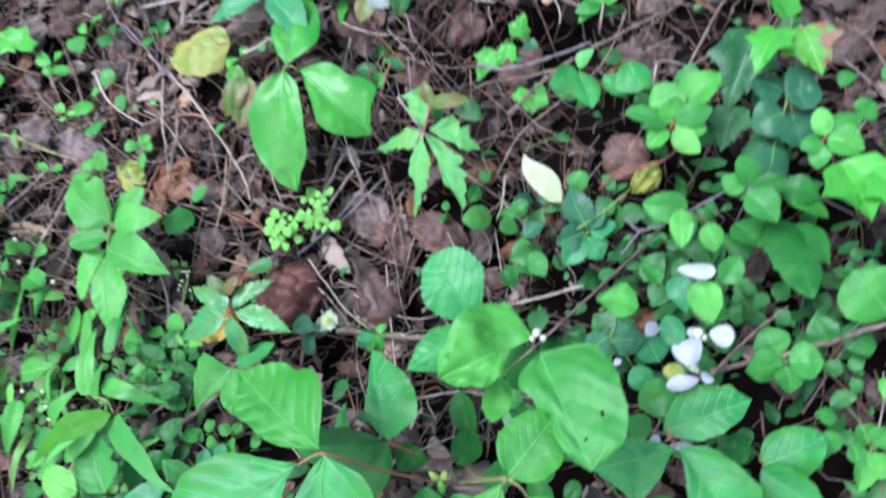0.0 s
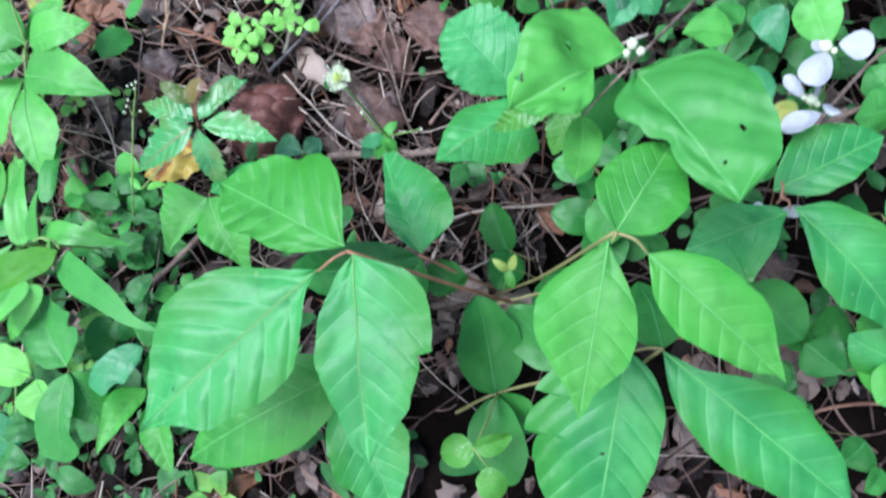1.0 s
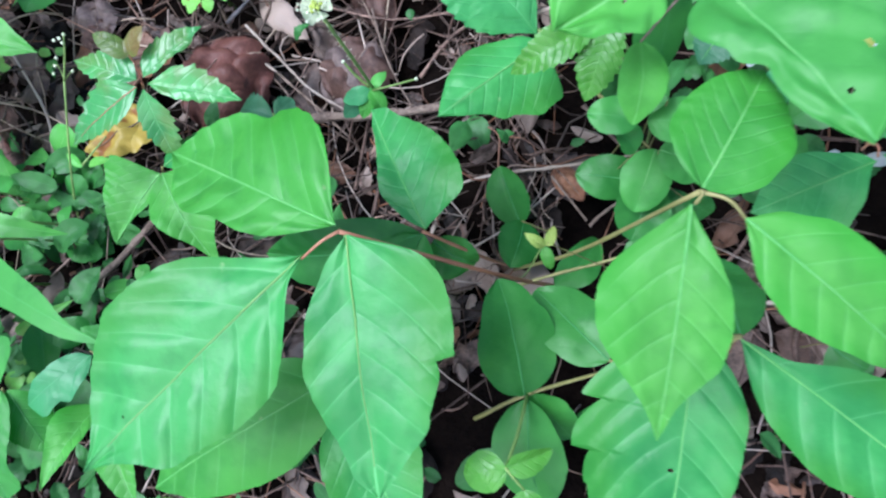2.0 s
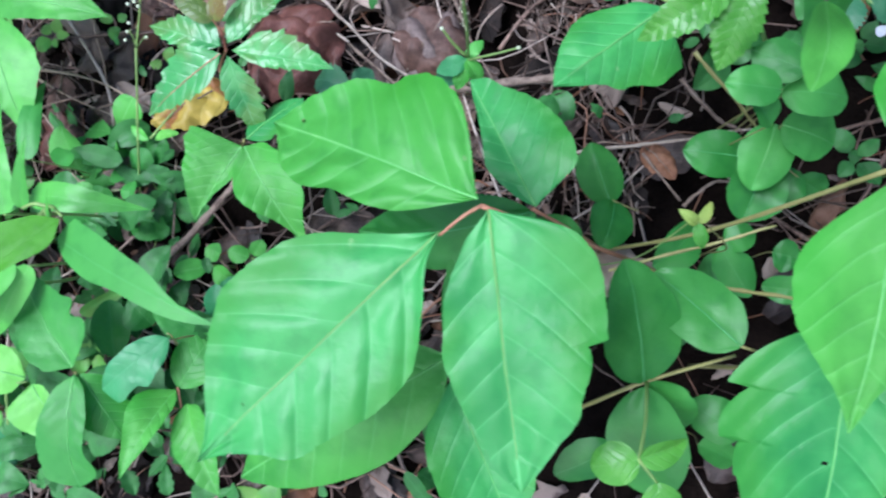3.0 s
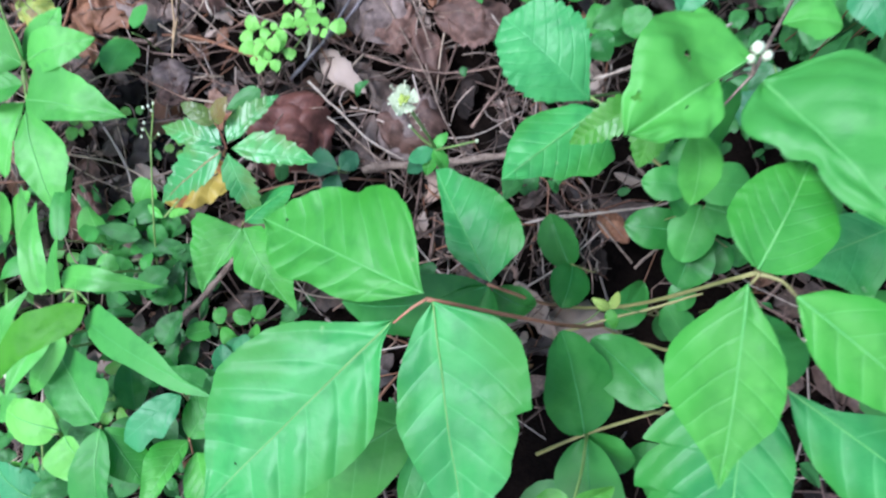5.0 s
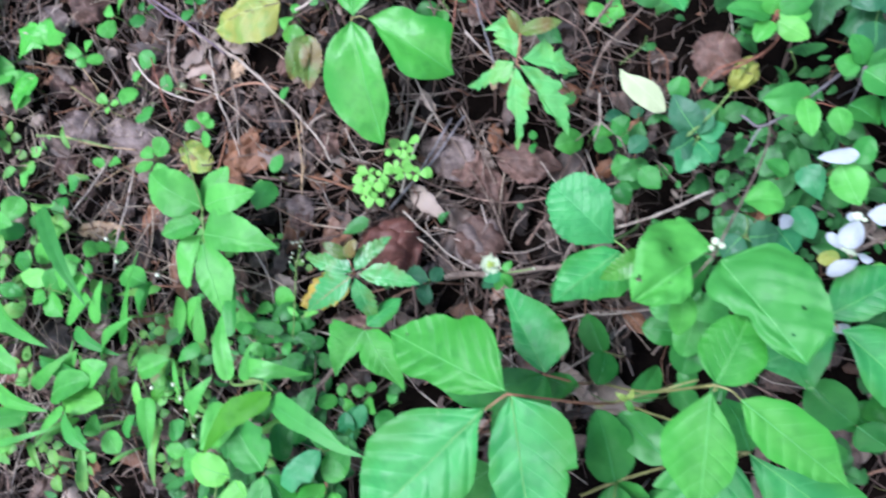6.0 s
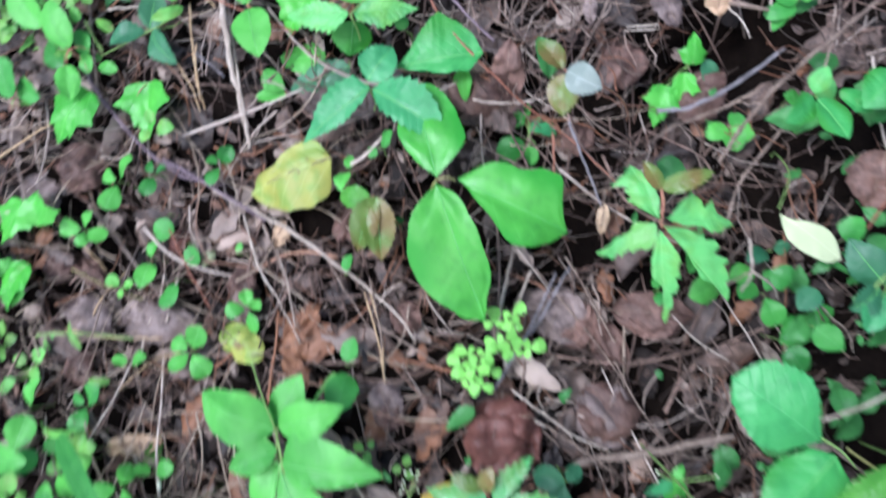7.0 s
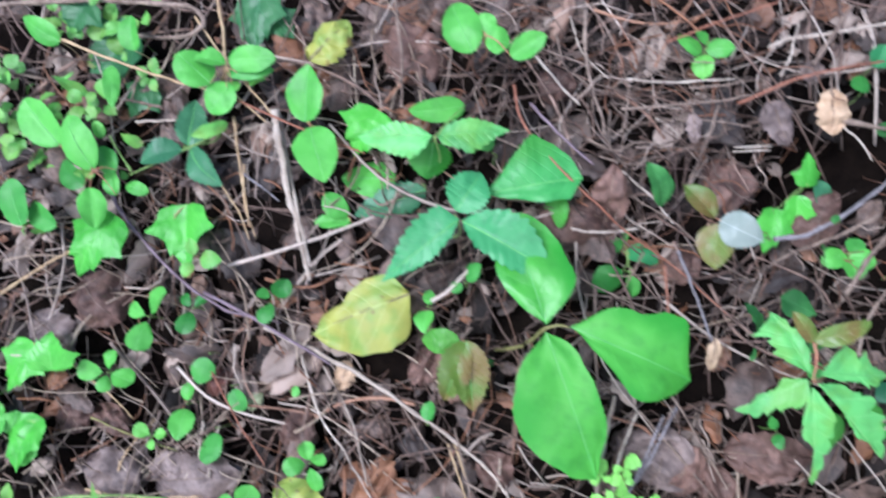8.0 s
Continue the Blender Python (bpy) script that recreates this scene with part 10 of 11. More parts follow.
twig([(0.244, -0.154, 0.006), (0.256, -0.144, 0.006), (0.266, -0.143, 0.006)], 0.001, 'twig', 'brown root in a hollow')
twig([(0.242, -0.097, 0.018), (0.257, -0.114, 0.015), (0.27, -0.121, 0.012)], 0.0012, 'twig', 'brown stem in a hollow')
twig([(0.242, -0.094, 0.048), (0.263, -0.114, 0.035), (0.274, -0.124, 0.023)], 0.001, 'stem_tan', 'green-tan vine stem on leaf litter')
twig([(0.229, -0.187, 0.046), (0.25, -0.193, 0.066), (0.272, -0.197, 0.086)], 0.0011, 'stem_tan', 'tan leaf stalk on leaf litter')
twig([(-0.007, -0.179, 0.026), (0.02, -0.151, 0.022), (0.03, -0.137, 0.019)], 0.0022, 'twig', 'thick brown twig under leaves')
twig([(-0.048, -0.1, 0.015), (-0.017, -0.091, 0.014), (0.017, -0.079, 0.008)], 0.0008, 'twig', 'brown twig on leaf litter')
dead_leaf((0.055, -0.044, -0.005), (0.038, -0.093, 0.002), 0.0428, 'dead_red', 'reddish-brown dead leaf in litter', bend=0.3)
dead_leaf((0.106, -0.081, -0.012), (0.133, -0.048, -0.015), 0.0436, 'dead_grey', 'curled grey-brown dead leaf', curl=0.8)
dead_leaf((-0.071, -0.079, 0.011), (-0.069, -0.116, 0.01), 0.0197, 'dead', 'brown curled dead leaf')
dead_leaf((-0.02, -0.051, 0.009), (-0.016, -0.032, 0.007), 0.022, 'dead', 'dull brown dead leaf')
dead_leaf((0.228, -0.122, -0.007), (0.242, -0.14, -0.002), 0.0143, 'dead_orange', 'orange-brown dead leaf in a hollow', curl=0.8)
dead_leaf((-0.049, -0.134, 0.012), (-0.017, -0.126, 0.013), 0.0191, 'dead_grey', 'flat grey dead leaf')
dead_leaf((0.016, -0.126, 0.006), (0.048, -0.132, 0.002), 0.0222, 'dead', 'dull brown dead leaf under leaves')
dead_leaf((0.04, -0.286, 0.027), (0.051, -0.265, 0.027), 0.0209, 'dead_grey', 'pinkish-grey dead leaf under leaves')
dead_leaf((0.072, -0.239, 0.024), (0.08, -0.254, 0.025), 0.0158, 'dead', 'brown dead leaf on the litter')
dead_leaf((0.037, -0.053, -0.002), (0.072, -0.086, -0.007), 0.0551, 'dead_red', 'reddish-brown dead oak leaf', bend=0.28)
dead_leaf((0.13, -0.047, -0.019), (0.111, -0.082, -0.014), 0.0437, 'dead', 'ridged brown dead leaf', curl=0.9, bend=0.32)
dead_leaf((0.1, -0.014, -0.016), (0.124, 0.007, -0.014), 0.0304, 'dead', 'brown folded dead leaf', curl=0.9)
dead_leaf((0.146, -0.004, -0.012), (0.176, -0.016, -0.012), 0.0259, 'dead', 'long brown dead leaf', fold=0.6)
dead_leaf((-0.016, -0.046, 0.008), (-0.023, -0.02, 0.006), 0.025, 'dead_grey', 'shiny grey dead leaf', curl=0.7)
dead_leaf((-0.088, -0.008, 0.001), (-0.069, -0.005, 0.003), 0.0295, 'dead_orange', 'orange-brown dead leaf on the litter', curl=0.3)
dead_leaf((-0.134, 0.033, -0.013), (-0.104, 0.009, -0.004), 0.0259, 'yellow', 'fallen mottled yellow leaf', shape='wavy')
dead_leaf((-0.232, -0.036, -0.006), (-0.197, -0.034, -0.007), 0.0145, 'dead_tan', 'tan dry leaf on the litter', fold=0.6)
dead_leaf((-0.068, -0.098, 0.01), (-0.078, -0.129, 0.01), 0.0249, 'dead_red', 'brown dead leaf under leaves')
dead_leaf((-0.267, -0.148, 0.002), (-0.289, -0.166, 0.002), 0.0379, 'dead_red', 'dark red-brown dead leaf')
dead_leaf((-0.007, 0.013, 0.004), (0.012, 0.026, 0.003), 0.0252, 'dead', 'brown dead leaf on the litter')
dead_leaf((-0.247, 0.09, -0.019), (-0.233, 0.102, -0.021), 0.0327, 'dead', 'dark brown dead leaf')
dead_leaf((-0.238, 0.186, -0.004), (-0.218, 0.156, -0.011), 0.0422, 'dead', 'broken brown dead leaf')
dead_leaf((-0.275, 0.171, -0.004), (-0.255, 0.144, -0.011), 0.0316, 'dead_grey', 'grey-brown dead leaf on the litter')
dead_leaf((-0.199, 0.312, 0.006), (-0.214, 0.296, 0.005), 0.0344, 'dead', 'brown dead leaf in shade')
dead_leaf((0.09, -0.009, -0.014), (0.111, 0.021, -0.01), 0.0539, 'dead_grey', 'crumpled pale dead leaf', curl=0.9)
dead_leaf((0.137, 0.002, -0.013), (0.187, -0.011, -0.012), 0.0287, 'dead', 'long brown dead leaf', fold=0.5)
dead_leaf((0.141, -0.016, -0.018), (0.118, -0.025, -0.018), 0.0399, 'dead', 'dull brown dead leaf on the litter')
dead_leaf((0.096, 0.148, 0.025), (0.104, 0.174, 0.052), 0.0231, 'dead', 'upright curled brown dead leaf', fold=0.7)
dead_leaf((0.199, 0.193, 0.037), (0.206, 0.168, 0.025), 0.0192, 'dead_grey', 'pale curled dead leaf', fold=0.7)
dead_leaf((0.234, 0.192, 0.037), (0.231, 0.168, 0.028), 0.0192, 'dead_tan', 'tan dry curled leaf', fold=0.6)
dead_leaf((0.157, 0.197, 0.035), (0.155, 0.18, 0.03), 0.0096, 'dead_grey', 'narrow dry leaf on the litter', fold=0.6)
dead_leaf((0.143, 0.069, 0.013), (0.138, 0.051, 0.001), 0.0088, 'dead_tan', 'curled dry leaf tip', fold=0.7)
dead_leaf((0.226, 0.209, 0.024), (0.239, 0.208, 0.027), 0.0132, 'dead_grey', 'dry pale leaf on the litter')
dead_leaf((-0.071, 0.099, 0.006), (-0.083, 0.084, -0.001), 0.0151, 'dead_tan', 'pale dry leaf scrap')
dead_leaf((-0.078, 0.031, -0.002), (-0.063, 0.016, 0.003), 0.042, 'dead_orange', 'orange-brown dead leaf on the litter')
dead_leaf((-0.028, 0.097, 0.014), (-0.014, 0.081, 0.012), 0.0372, 'dead', 'brown dead leaf on the litter')
dead_leaf((0.012, 0.251, 0.031), (-0.001, 0.299, 0.024), 0.039, 'dead', 'brown dead leaf on the litter')
dead_leaf((-0.055, 0.279, 0.039), (-0.027, 0.298, 0.04), 0.0255, 'yellow', 'fallen yellow-brown leaf on the litter')
dead_leaf((0.075, 0.236, 0.031), (0.098, 0.231, 0.03), 0.0227, 'dead', 'dark curled dead leaf')
dead_leaf((-0.126, 0.067, -0.013), (-0.103, 0.06, -0.006), 0.0323, 'dead', 'dark wet dead leaf', curl=0.9)
dead_leaf((-0.011, 0.238, 0.032), (0.007, 0.223, 0.033), 0.0227, 'dead_orange', 'orange-brown dead leaf on the litter')
dead_leaf((-0.264, 0.135, -0.011), (-0.274, 0.122, -0.011), 0.0157, 'dead_orange', 'rust-coloured leaf scrap on the litter')
dead_leaf((-0.161, 0.099, -0.019), (-0.17, 0.112, -0.019), 0.0218, 'dead_red', 'rust-brown leaf scrap on the litter')
dead_leaf((-0.216, 0.051, -0.023), (-0.158, 0.044, -0.02), 0.033, 'dead_grey', 'grey broad dead leaf')
dead_leaf((-0.139, 0.084, -0.016), (-0.145, 0.092, -0.016), 0.0144, 'cream', 'bleached pale leaf scrap')
dead_leaf((-0.26, 0.07, -0.017), (-0.226, 0.048, -0.021), 0.0358, 'dead_grey', 'grey-brown broad dead leaf on litter')
dead_leaf((-0.191, 0.048, -0.024), (-0.221, 0.062, -0.024), 0.0327, 'dead_grey', 'dull mauve dead leaf on litter')
dead_leaf((-0.268, 0.11, -0.013), (-0.257, 0.092, -0.017), 0.0284, 'dead', 'brown dead leaf on litter')
dead_leaf((-0.16, 0.021, -0.016), (-0.181, 0.007, -0.015), 0.0214, 'dead_grey', 'dull pale dead leaf')
dead_leaf((-0.068, 0.016, 0.002), (-0.091, 0.013, -0.002), 0.024, 'dead_orange', 'rust-brown crumpled dead leaf')
dead_leaf((-0.242, 0.019, -0.015), (-0.263, 0.03, -0.013), 0.0285, 'dead', 'brown crumpled dead leaf')
twig([(-0.258, 0.055, -0.011), (-0.226, 0.043, -0.014), (-0.185, 0.036, -0.017)], 0.0009, 'twig_straw', 'pale straw stalk on litter')
twig([(-0.178, 0.047, -0.012), (-0.173, 0.064, -0.015), (-0.167, 0.077, -0.018)], 0.0012, 'twig_pale', 'short bleached stalk on litter')
twig([(-0.276, 0.053, -0.003), (-0.255, 0.051, -0.006), (-0.207, 0.039, -0.015)], 0.0012, 'stem', 'pale green grass stalk')
twig([(-0.242, 0.052, -0.016), (-0.232, 0.072, -0.017), (-0.21, 0.09, -0.019)], 0.0008, 'twig_straw', 'thin straw stalk on litter')
twig([(-0.202, 0.029, -0.017), (-0.195, 0.049, -0.017), (-0.172, 0.067, -0.017)], 0.0008, 'twig_pale', 'thin pale stalk on litter')
twig([(-0.257, 0.138, -0.008), (-0.236, 0.111, -0.014), (-0.225, 0.093, -0.019)], 0.0007, 'twig_straw', 'thin straw blade on litter')
twig([(-0.164, 0.001, -0.01), (-0.145, 0.019, -0.009), (-0.119, 0.029, -0.004)], 0.0009, 'twig', 'brown stalk on leaf litter')
twig([(-0.219, 0.004, -0.012), (-0.194, 0.02, -0.015), (-0.17, 0.023, -0.015)], 0.0007, 'twig_straw', 'thin dry grass blade')
dead_leaf((0.306, 0.066, 0.029), (0.29, 0.035, 0.021), 0.0347, 'dead', 'brown dead leaf under a vine', fold=0.6)
dead_leaf((0.308, 0.039, 0.037), (0.322, 0.028, 0.035), 0.0266, 'yellow', 'fading yellow-green leaf on the litter')
dead_leaf((0.31, -0.062, 0.004), (0.326, -0.072, 0.005), 0.0405, 'dead_orange', 'orange-brown leaf in deep shade')
dead_leaf((0.198, 0.113, 0.014), (0.23, 0.137, 0.016), 0.0318, 'dead', 'brown dead leaf on the litter')
dead_leaf((-0.061, -0.104, 0.011), (-0.073, -0.123, 0.01), 0.024, 'dead', 'brown dead leaf on the litter')
dead_leaf((-0.223, -0.037, -0.006), (-0.187, -0.037, -0.006), 0.0165, 'dead_tan', 'tan dry leaf on the litter', fold=0.4)
dead_leaf((0.059, 0.162, 0.028), (0.104, 0.145, 0.024), 0.0348, 'dead', 'brown dead leaf on the litter')
dead_leaf((0.157, 0.16, 0.024), (0.185, 0.148, 0.02), 0.035, 'dead', 'dark brown dead leaf')
dead_leaf((0.125, 0.119, 0.017), (0.144, 0.107, 0.014), 0.0237, 'dead', 'brown dead leaf on the litter')

twig([(0.077, 0.249, 0.041), (0.088, 0.224, 0.044), (0.094, 0.213, 0.047)], 0.001, 'twig_pale', 'thin pale twig on dark litter')
twig([(0.158, 0.210, 0.039), (0.175, 0.207, 0.042), (0.193, 0.205, 0.045)], 0.0008, 'twig', 'thin brown twig on dark litter')
twig([(0.068, 0.223, 0.037), (0.080, 0.200, 0.040), (0.094, 0.178, 0.043)], 0.0011, 'twig_purple', 'mauve-brown twig lying on litter')
twig([(0.110, 0.173, 0.027), (0.123, 0.155, 0.030), (0.131, 0.137, 0.033)], 0.0009, 'twig_pale', 'pale thin twig beside a bronze shoot')
twig([(0.151, 0.239, 0.043), (0.177, 0.242, 0.046), (0.215, 0.245, 0.049)], 0.0008, 'twig_red', 'thin red-brown stem over twigs')
twig([(0.181, 0.195, 0.041), (0.211, 0.200, 0.044), (0.235, 0.200, 0.047), (0.264, 0.200, 0.041)], 0.001, 'twig_red', 'long red-brown stem over twigs')
twig([(0.175, 0.172, 0.033), (0.194, 0.168, 0.036)], 0.0007, 'twig_pale', 'short bleached twig on litter')
twig([(0.174, 0.170, 0.032), (0.193, 0.166, 0.035)], 0.0006, 'twig_pale', 'short bleached twig on litter')
twig([(0.237, 0.171, 0.031), (0.242, 0.160, 0.034), (0.244, 0.147, 0.037)], 0.0007, 'twig_pale', 'thin pale stalk over a hollow')
twig([(0.172, 0.197, 0.037), (0.153, 0.169, 0.040), (0.140, 0.153, 0.043)], 0.0009, 'twig', 'brown stalk leaning on litter')
twig([(0.095, 0.196, 0.033), (0.108, 0.185, 0.036), (0.122, 0.186, 0.039), (0.134, 0.183, 0.033), (0.141, 0.176, 0.036)], 0.0007, 'twig', 'curly dark twig in the litter')
twig([(0.099, 0.184, 0.031), (0.117, 0.175, 0.034), (0.130, 0.176, 0.037), (0.139, 0.174, 0.031)], 0.0007, 'twig', 'curly dark twig in the litter')
twig([(0.136, 0.199, 0.033), (0.143, 0.191, 0.036), (0.145, 0.184, 0.039)], 0.0008, 'twig_pale', 'broken pale twig tip')
twig([(0.093, 0.263, 0.033), (0.093, 0.240, 0.036), (0.102, 0.226, 0.039), (0.103, 0.209, 0.033)], 0.0007, 'twig', 'thin bent twig in the litter')
twig([(0.132, 0.252, 0.037), (0.150, 0.232, 0.040), (0.172, 0.221, 0.043), (0.197, 0.223, 0.037)], 0.0006, 'twig', 'thin twig across the litter')
twig([(0.127, 0.198, 0.031), (0.155, 0.194, 0.034), (0.186, 0.181, 0.037)], 0.0007, 'twig', 'thin twig under a dry leaf')
twig([(0.103, 0.271, 0.035), (0.104, 0.247, 0.038), (0.114, 0.226, 0.041)], 0.0006, 'twig_pale', 'fine pale stem in the litter')
twig([(-0.125, 0.312, 0.023), (-0.113, 0.283, 0.026), (-0.091, 0.252, 0.029)], 0.0008, 'twig_straw', 'straw stalk among vine leaves')
twig([(-0.112, 0.262, 0.017), (-0.112, 0.229, 0.020), (-0.114, 0.192, 0.023)], 0.0009, 'twig_straw', 'straw stalk among vine leaves')
twig([(-0.128, 0.224, 0.015), (-0.119, 0.201, 0.018), (-0.116, 0.184, 0.021)], 0.0007, 'twig_straw', 'fine straw stalk on litter')
twig([(-0.109, 0.229, 0.015), (-0.114, 0.207, 0.018), (-0.112, 0.185, 0.021)], 0.0007, 'twig_straw', 'fine straw stalk on litter')
twig([(-0.195, 0.269, 0.021), (-0.188, 0.255, 0.024), (-0.181, 0.241, 0.027)], 0.0007, 'stem', 'thin pale green stalk')
twig([(-0.177, 0.276, 0.019), (-0.161, 0.272, 0.022), (-0.145, 0.268, 0.025)], 0.001, 'twig_pale', 'bleached twig end on litter')
twig([(-0.110, 0.223, 0.009), (-0.100, 0.212, 0.012), (-0.092, 0.202, 0.015)], 0.0008, 'twig_grey', 'grey twig on litter')
twig([(-0.266, 0.337, 0.005), (-0.229, 0.319, 0.008), (-0.187, 0.297, 0.011), (-0.160, 0.283, 0.005)], 0.0012, 'twig', 'brown root under vine leaves')
twig([(-0.272, 0.234, 0.007), (-0.236, 0.224, 0.010), (-0.204, 0.220, 0.013)], 0.0008, 'twig', 'thin brown twig under vine leaves')
twig([(-0.081, 0.253, 0.027), (-0.081, 0.208, 0.030), (-0.079, 0.158, 0.033)], 0.0012, 'twig_pale', 'splinter beside a bleached stick')
twig([(-0.200, 0.022, 0.001), (-0.214, 0.000, 0.004), (-0.239, -0.031, 0.007)], 0.0008, 'twig_pale', 'thin pale stalk on litter')
twig([(-0.216, 0.074, -0.001), (-0.230, 0.043, 0.002), (-0.240, 0.021, 0.005)], 0.0008, 'twig', 'thin brown stalk on litter')
twig([(-0.160, 0.111, 0.001), (-0.149, 0.082, 0.004), (-0.134, 0.049, 0.007)], 0.0007, 'twig_red', 'reddish stalk on litter')
twig([(-0.022, 0.040, 0.005), (-0.018, 0.008, 0.008), (-0.017, -0.021, 0.011)], 0.0007, 'twig_straw', 'thin straw stalk on litter')
twig([(-0.018, 0.039, 0.005), (-0.015, 0.012, 0.008), (-0.017, -0.014, 0.011)], 0.0007, 'twig_straw', 'thin straw stalk on litter')
twig([(-0.088, 0.100, 0.001), (-0.077, 0.065, 0.004), (-0.074, 0.025, 0.007)], 0.0008, 'twig_pale', 'pale twig near a bitten leaf')
twig([(-0.192, -0.031, -0.001), (-0.206, -0.052, 0.002), (-0.213, -0.071, 0.005)], 0.0008, 'twig', 'brown twig on dark litter')
twig([(0.132, -0.031, -0.007), (0.141, -0.061, -0.004), (0.156, -0.091, -0.001)], 0.0008, 'twig', 'brown twig on dark litter')
twig([(0.075, -0.022, -0.009), (0.068, -0.051, -0.006), (0.087, -0.079, -0.003)], 0.0008, 'twig', 'brown twig on dark litter')
twig([(0.201, -0.042, -0.005), (0.183, -0.025, -0.002), (0.172, -0.008, 0.001)], 0.0007, 'twig_pale', 'thin pale twig on dark litter')

# ---- litter that nobody could count ----
rng = random.Random(11)


def joined(name, pieces, material, label, category):
    """Many small pieces as one mesh of loose bits."""
    verts, faces, uvs = [], [], []
    for piece in pieces:
        v, f = piece[0], piece[1]
        o = len(verts)
        verts.extend(v)
        faces.extend(tuple(i + o for i in face) for face in f)
        uvs.extend(piece[2] if len(piece) > 2 else [(0.0, 0.0, 0.0)] * len(v))
    ob = part(name, mesh_of(name, verts, faces, uvs), material, None)
    return tagged(ob, label, category, "", "stuff")


# hollows and shaded spots, litter thinned so dark soil stands in for shade: place, radius, share of the litter that
# stays
HOLLOWS = ((0.25, -0.19, 0.05, 0.16), (0.27, -0.13, 0.04, 0.25), (0.285, -0.225, 0.04, 0.14), (0.247, 0.157, 0.034, 0.10), (0.212, 0.145, 0.022, 0.16), (0.32, -0.08, 0.06, 0.22), (0.38, 0.02, 0.05, 0.22), (0.40, -0.14, 0.06, 0.22), (0.22, -0.27, 0.05, 0.14), (0.25, -0.095, 0.035, 0.4), (0.29, 0.05, 0.06, 0.5), (0.35, 0.09, 0.06, 0.45), (0.26, 0.10, 0.03, 0.5), (0.18, 0.008, 0.03, 0.35), (0.15, -0.045, 0.02, 0.4), (0.222, 0.012, 0.022, 0.4))


def litter_spot(reach):
    """A place on the ground, thicker near the middle."""
    while True:
        r = reach * math.sqrt(rng.random()) if rng.random() < 0.35 else 0.55 * math.sqrt(rng.random())
        a = rng.uniform(0, 2 * math.pi)
        x, y = 0.04 + r * math.cos(a), 0.02 + r * math.sin(a)
        # the litter lies in drifts, with bare gaps between them
        if noise.noise((x * 26, y * 26, 5.0)) + 0.6 * noise.noise((x * 60, y * 60, 1.0)) < rng.uniform(-0.55, 0.15):
            continue
        if all(math.hypot(x - hx, y - hy) > hr or rng.random() < keep for hx, hy, hr, keep in HOLLOWS):
            return x, y


def needle(reach, low, high):
    x, y = litter_spot(reach)
    a, half, lean = rng.uniform(0, 2 * math.pi), 0.006 + 0.034 * rng.random() ** 1.5, rng.gauss(0.0, 0.3)
    lift, bow = rng.uniform(low, high), rng.gauss(0.0, 0.3)
    pts = []
    for s in (-1, -0.33, 0.33, 1):
        px = x + s * half * math.cos(a) - bow * half * (s * s) * math.sin(a)
        py = y + s * half * math.sin(a) + bow * half * (s * s) * math.cos(a)
        px, py = px + rng.gauss(0, 0.03) * half, py + rng.gauss(0, 0.03) * half
        pts.append((px, py, ground_z(px, py) + lift + lean * s * half * 0.6 + 0.002))
    return tube_mesh(pts, rng.uniform(0.0003, 0.0009), sides=3, steps=1)


def small_twig():
    x, y = litter_spot(1.3)
    a, half = rng.uniform(0, 2 * math.pi), rng.uniform(0.010, 0.070)
    lift, tilt, bow = rng.uniform(0.002, 0.015), rng.uniform(-0.10, 0.10), rng.uniform(-0.32, 0.32)
    pts = []
    for s in (-1, -0.4, 0.3, 1):
        px = x + s * half * math.cos(a) - bow * half * s * s * math.sin(a) + rng.uniform(-0.002, 0.002)
        py = y + s * half * math.sin(a) + bow * half * s * s * math.cos(a) + rng.uniform(-0.002, 0.002)
        pts.append((px, py, ground_z(px, py) + lift + tilt * s * half))
    r = 0.0005 + 0.0010 * rng.random() ** 2
    return tube_mesh(pts, r, r * 0.6, sides=5, knots=0.12, seed=x, steps=3)


def leaf_bit(lo, hi, shape, reach=1.3, sunk=0.0):
    x, y = litter_spot(reach)
    a, s = rng.uniform(0, 2 * math.pi), rng.uniform(lo, hi)
    z = ground_z(x, y) - sunk * LITTER + rng.uniform(0.001, 0.006)
    tip = (x + s * math.cos(a), y + s * math.sin(a), z + rng.uniform(-0.2, 0.35) * s * 0.5)
    return leaf_mesh(shape, (x, y, z), tip, s * rng.uniform(0.4, 0.8), fold=rng.uniform(-0.3, 0.5), bend=rng.uniform(-0.05, 0.2), roll=rng.uniform(-45, 45), curl=rng.uniform(0.0, 1.2), ripple=0.03, columns=6, crumple=rng.uniform(0.12, 0.5), seed=x * 40)


SHAPES["small_pointed"] = (0.60, 1.00, 0, 0.0, 10)
SHAPES["small_toothed"] = (0.58, 0.85, 4, 0.26, 24)
SHAPES["small_wavy"] = (0.70, 0.55, 2, 0.20, 16)
SHAPES["bit"] = (0.55, 0.7, 3, 0.3, 10)
# bottom layer, its near-black colour painting the shade of the gaps
joined("leaf_mould", [leaf_bit(0.014, 0.036, "bit", 1.5, 0.9) for _ in range(1100)], "mould", "matted dead leaves over the soil, gap shade put into their colour", "leaf litter")
joined("leaf_litter", [leaf_bit(0.008, 0.030, "bit", 1.0, rng.random()) for _ in range(2300)] + [leaf_bit(0.022, 0.046, "bit", 1.1, 0.3) for _ in range(620)] + [leaf_bit(0.004, 0.011, "bit", 0.9, rng.random()) for _ in range(1800)], "bits", "crumbled brown dead leaves on dark soil", "leaf litter")
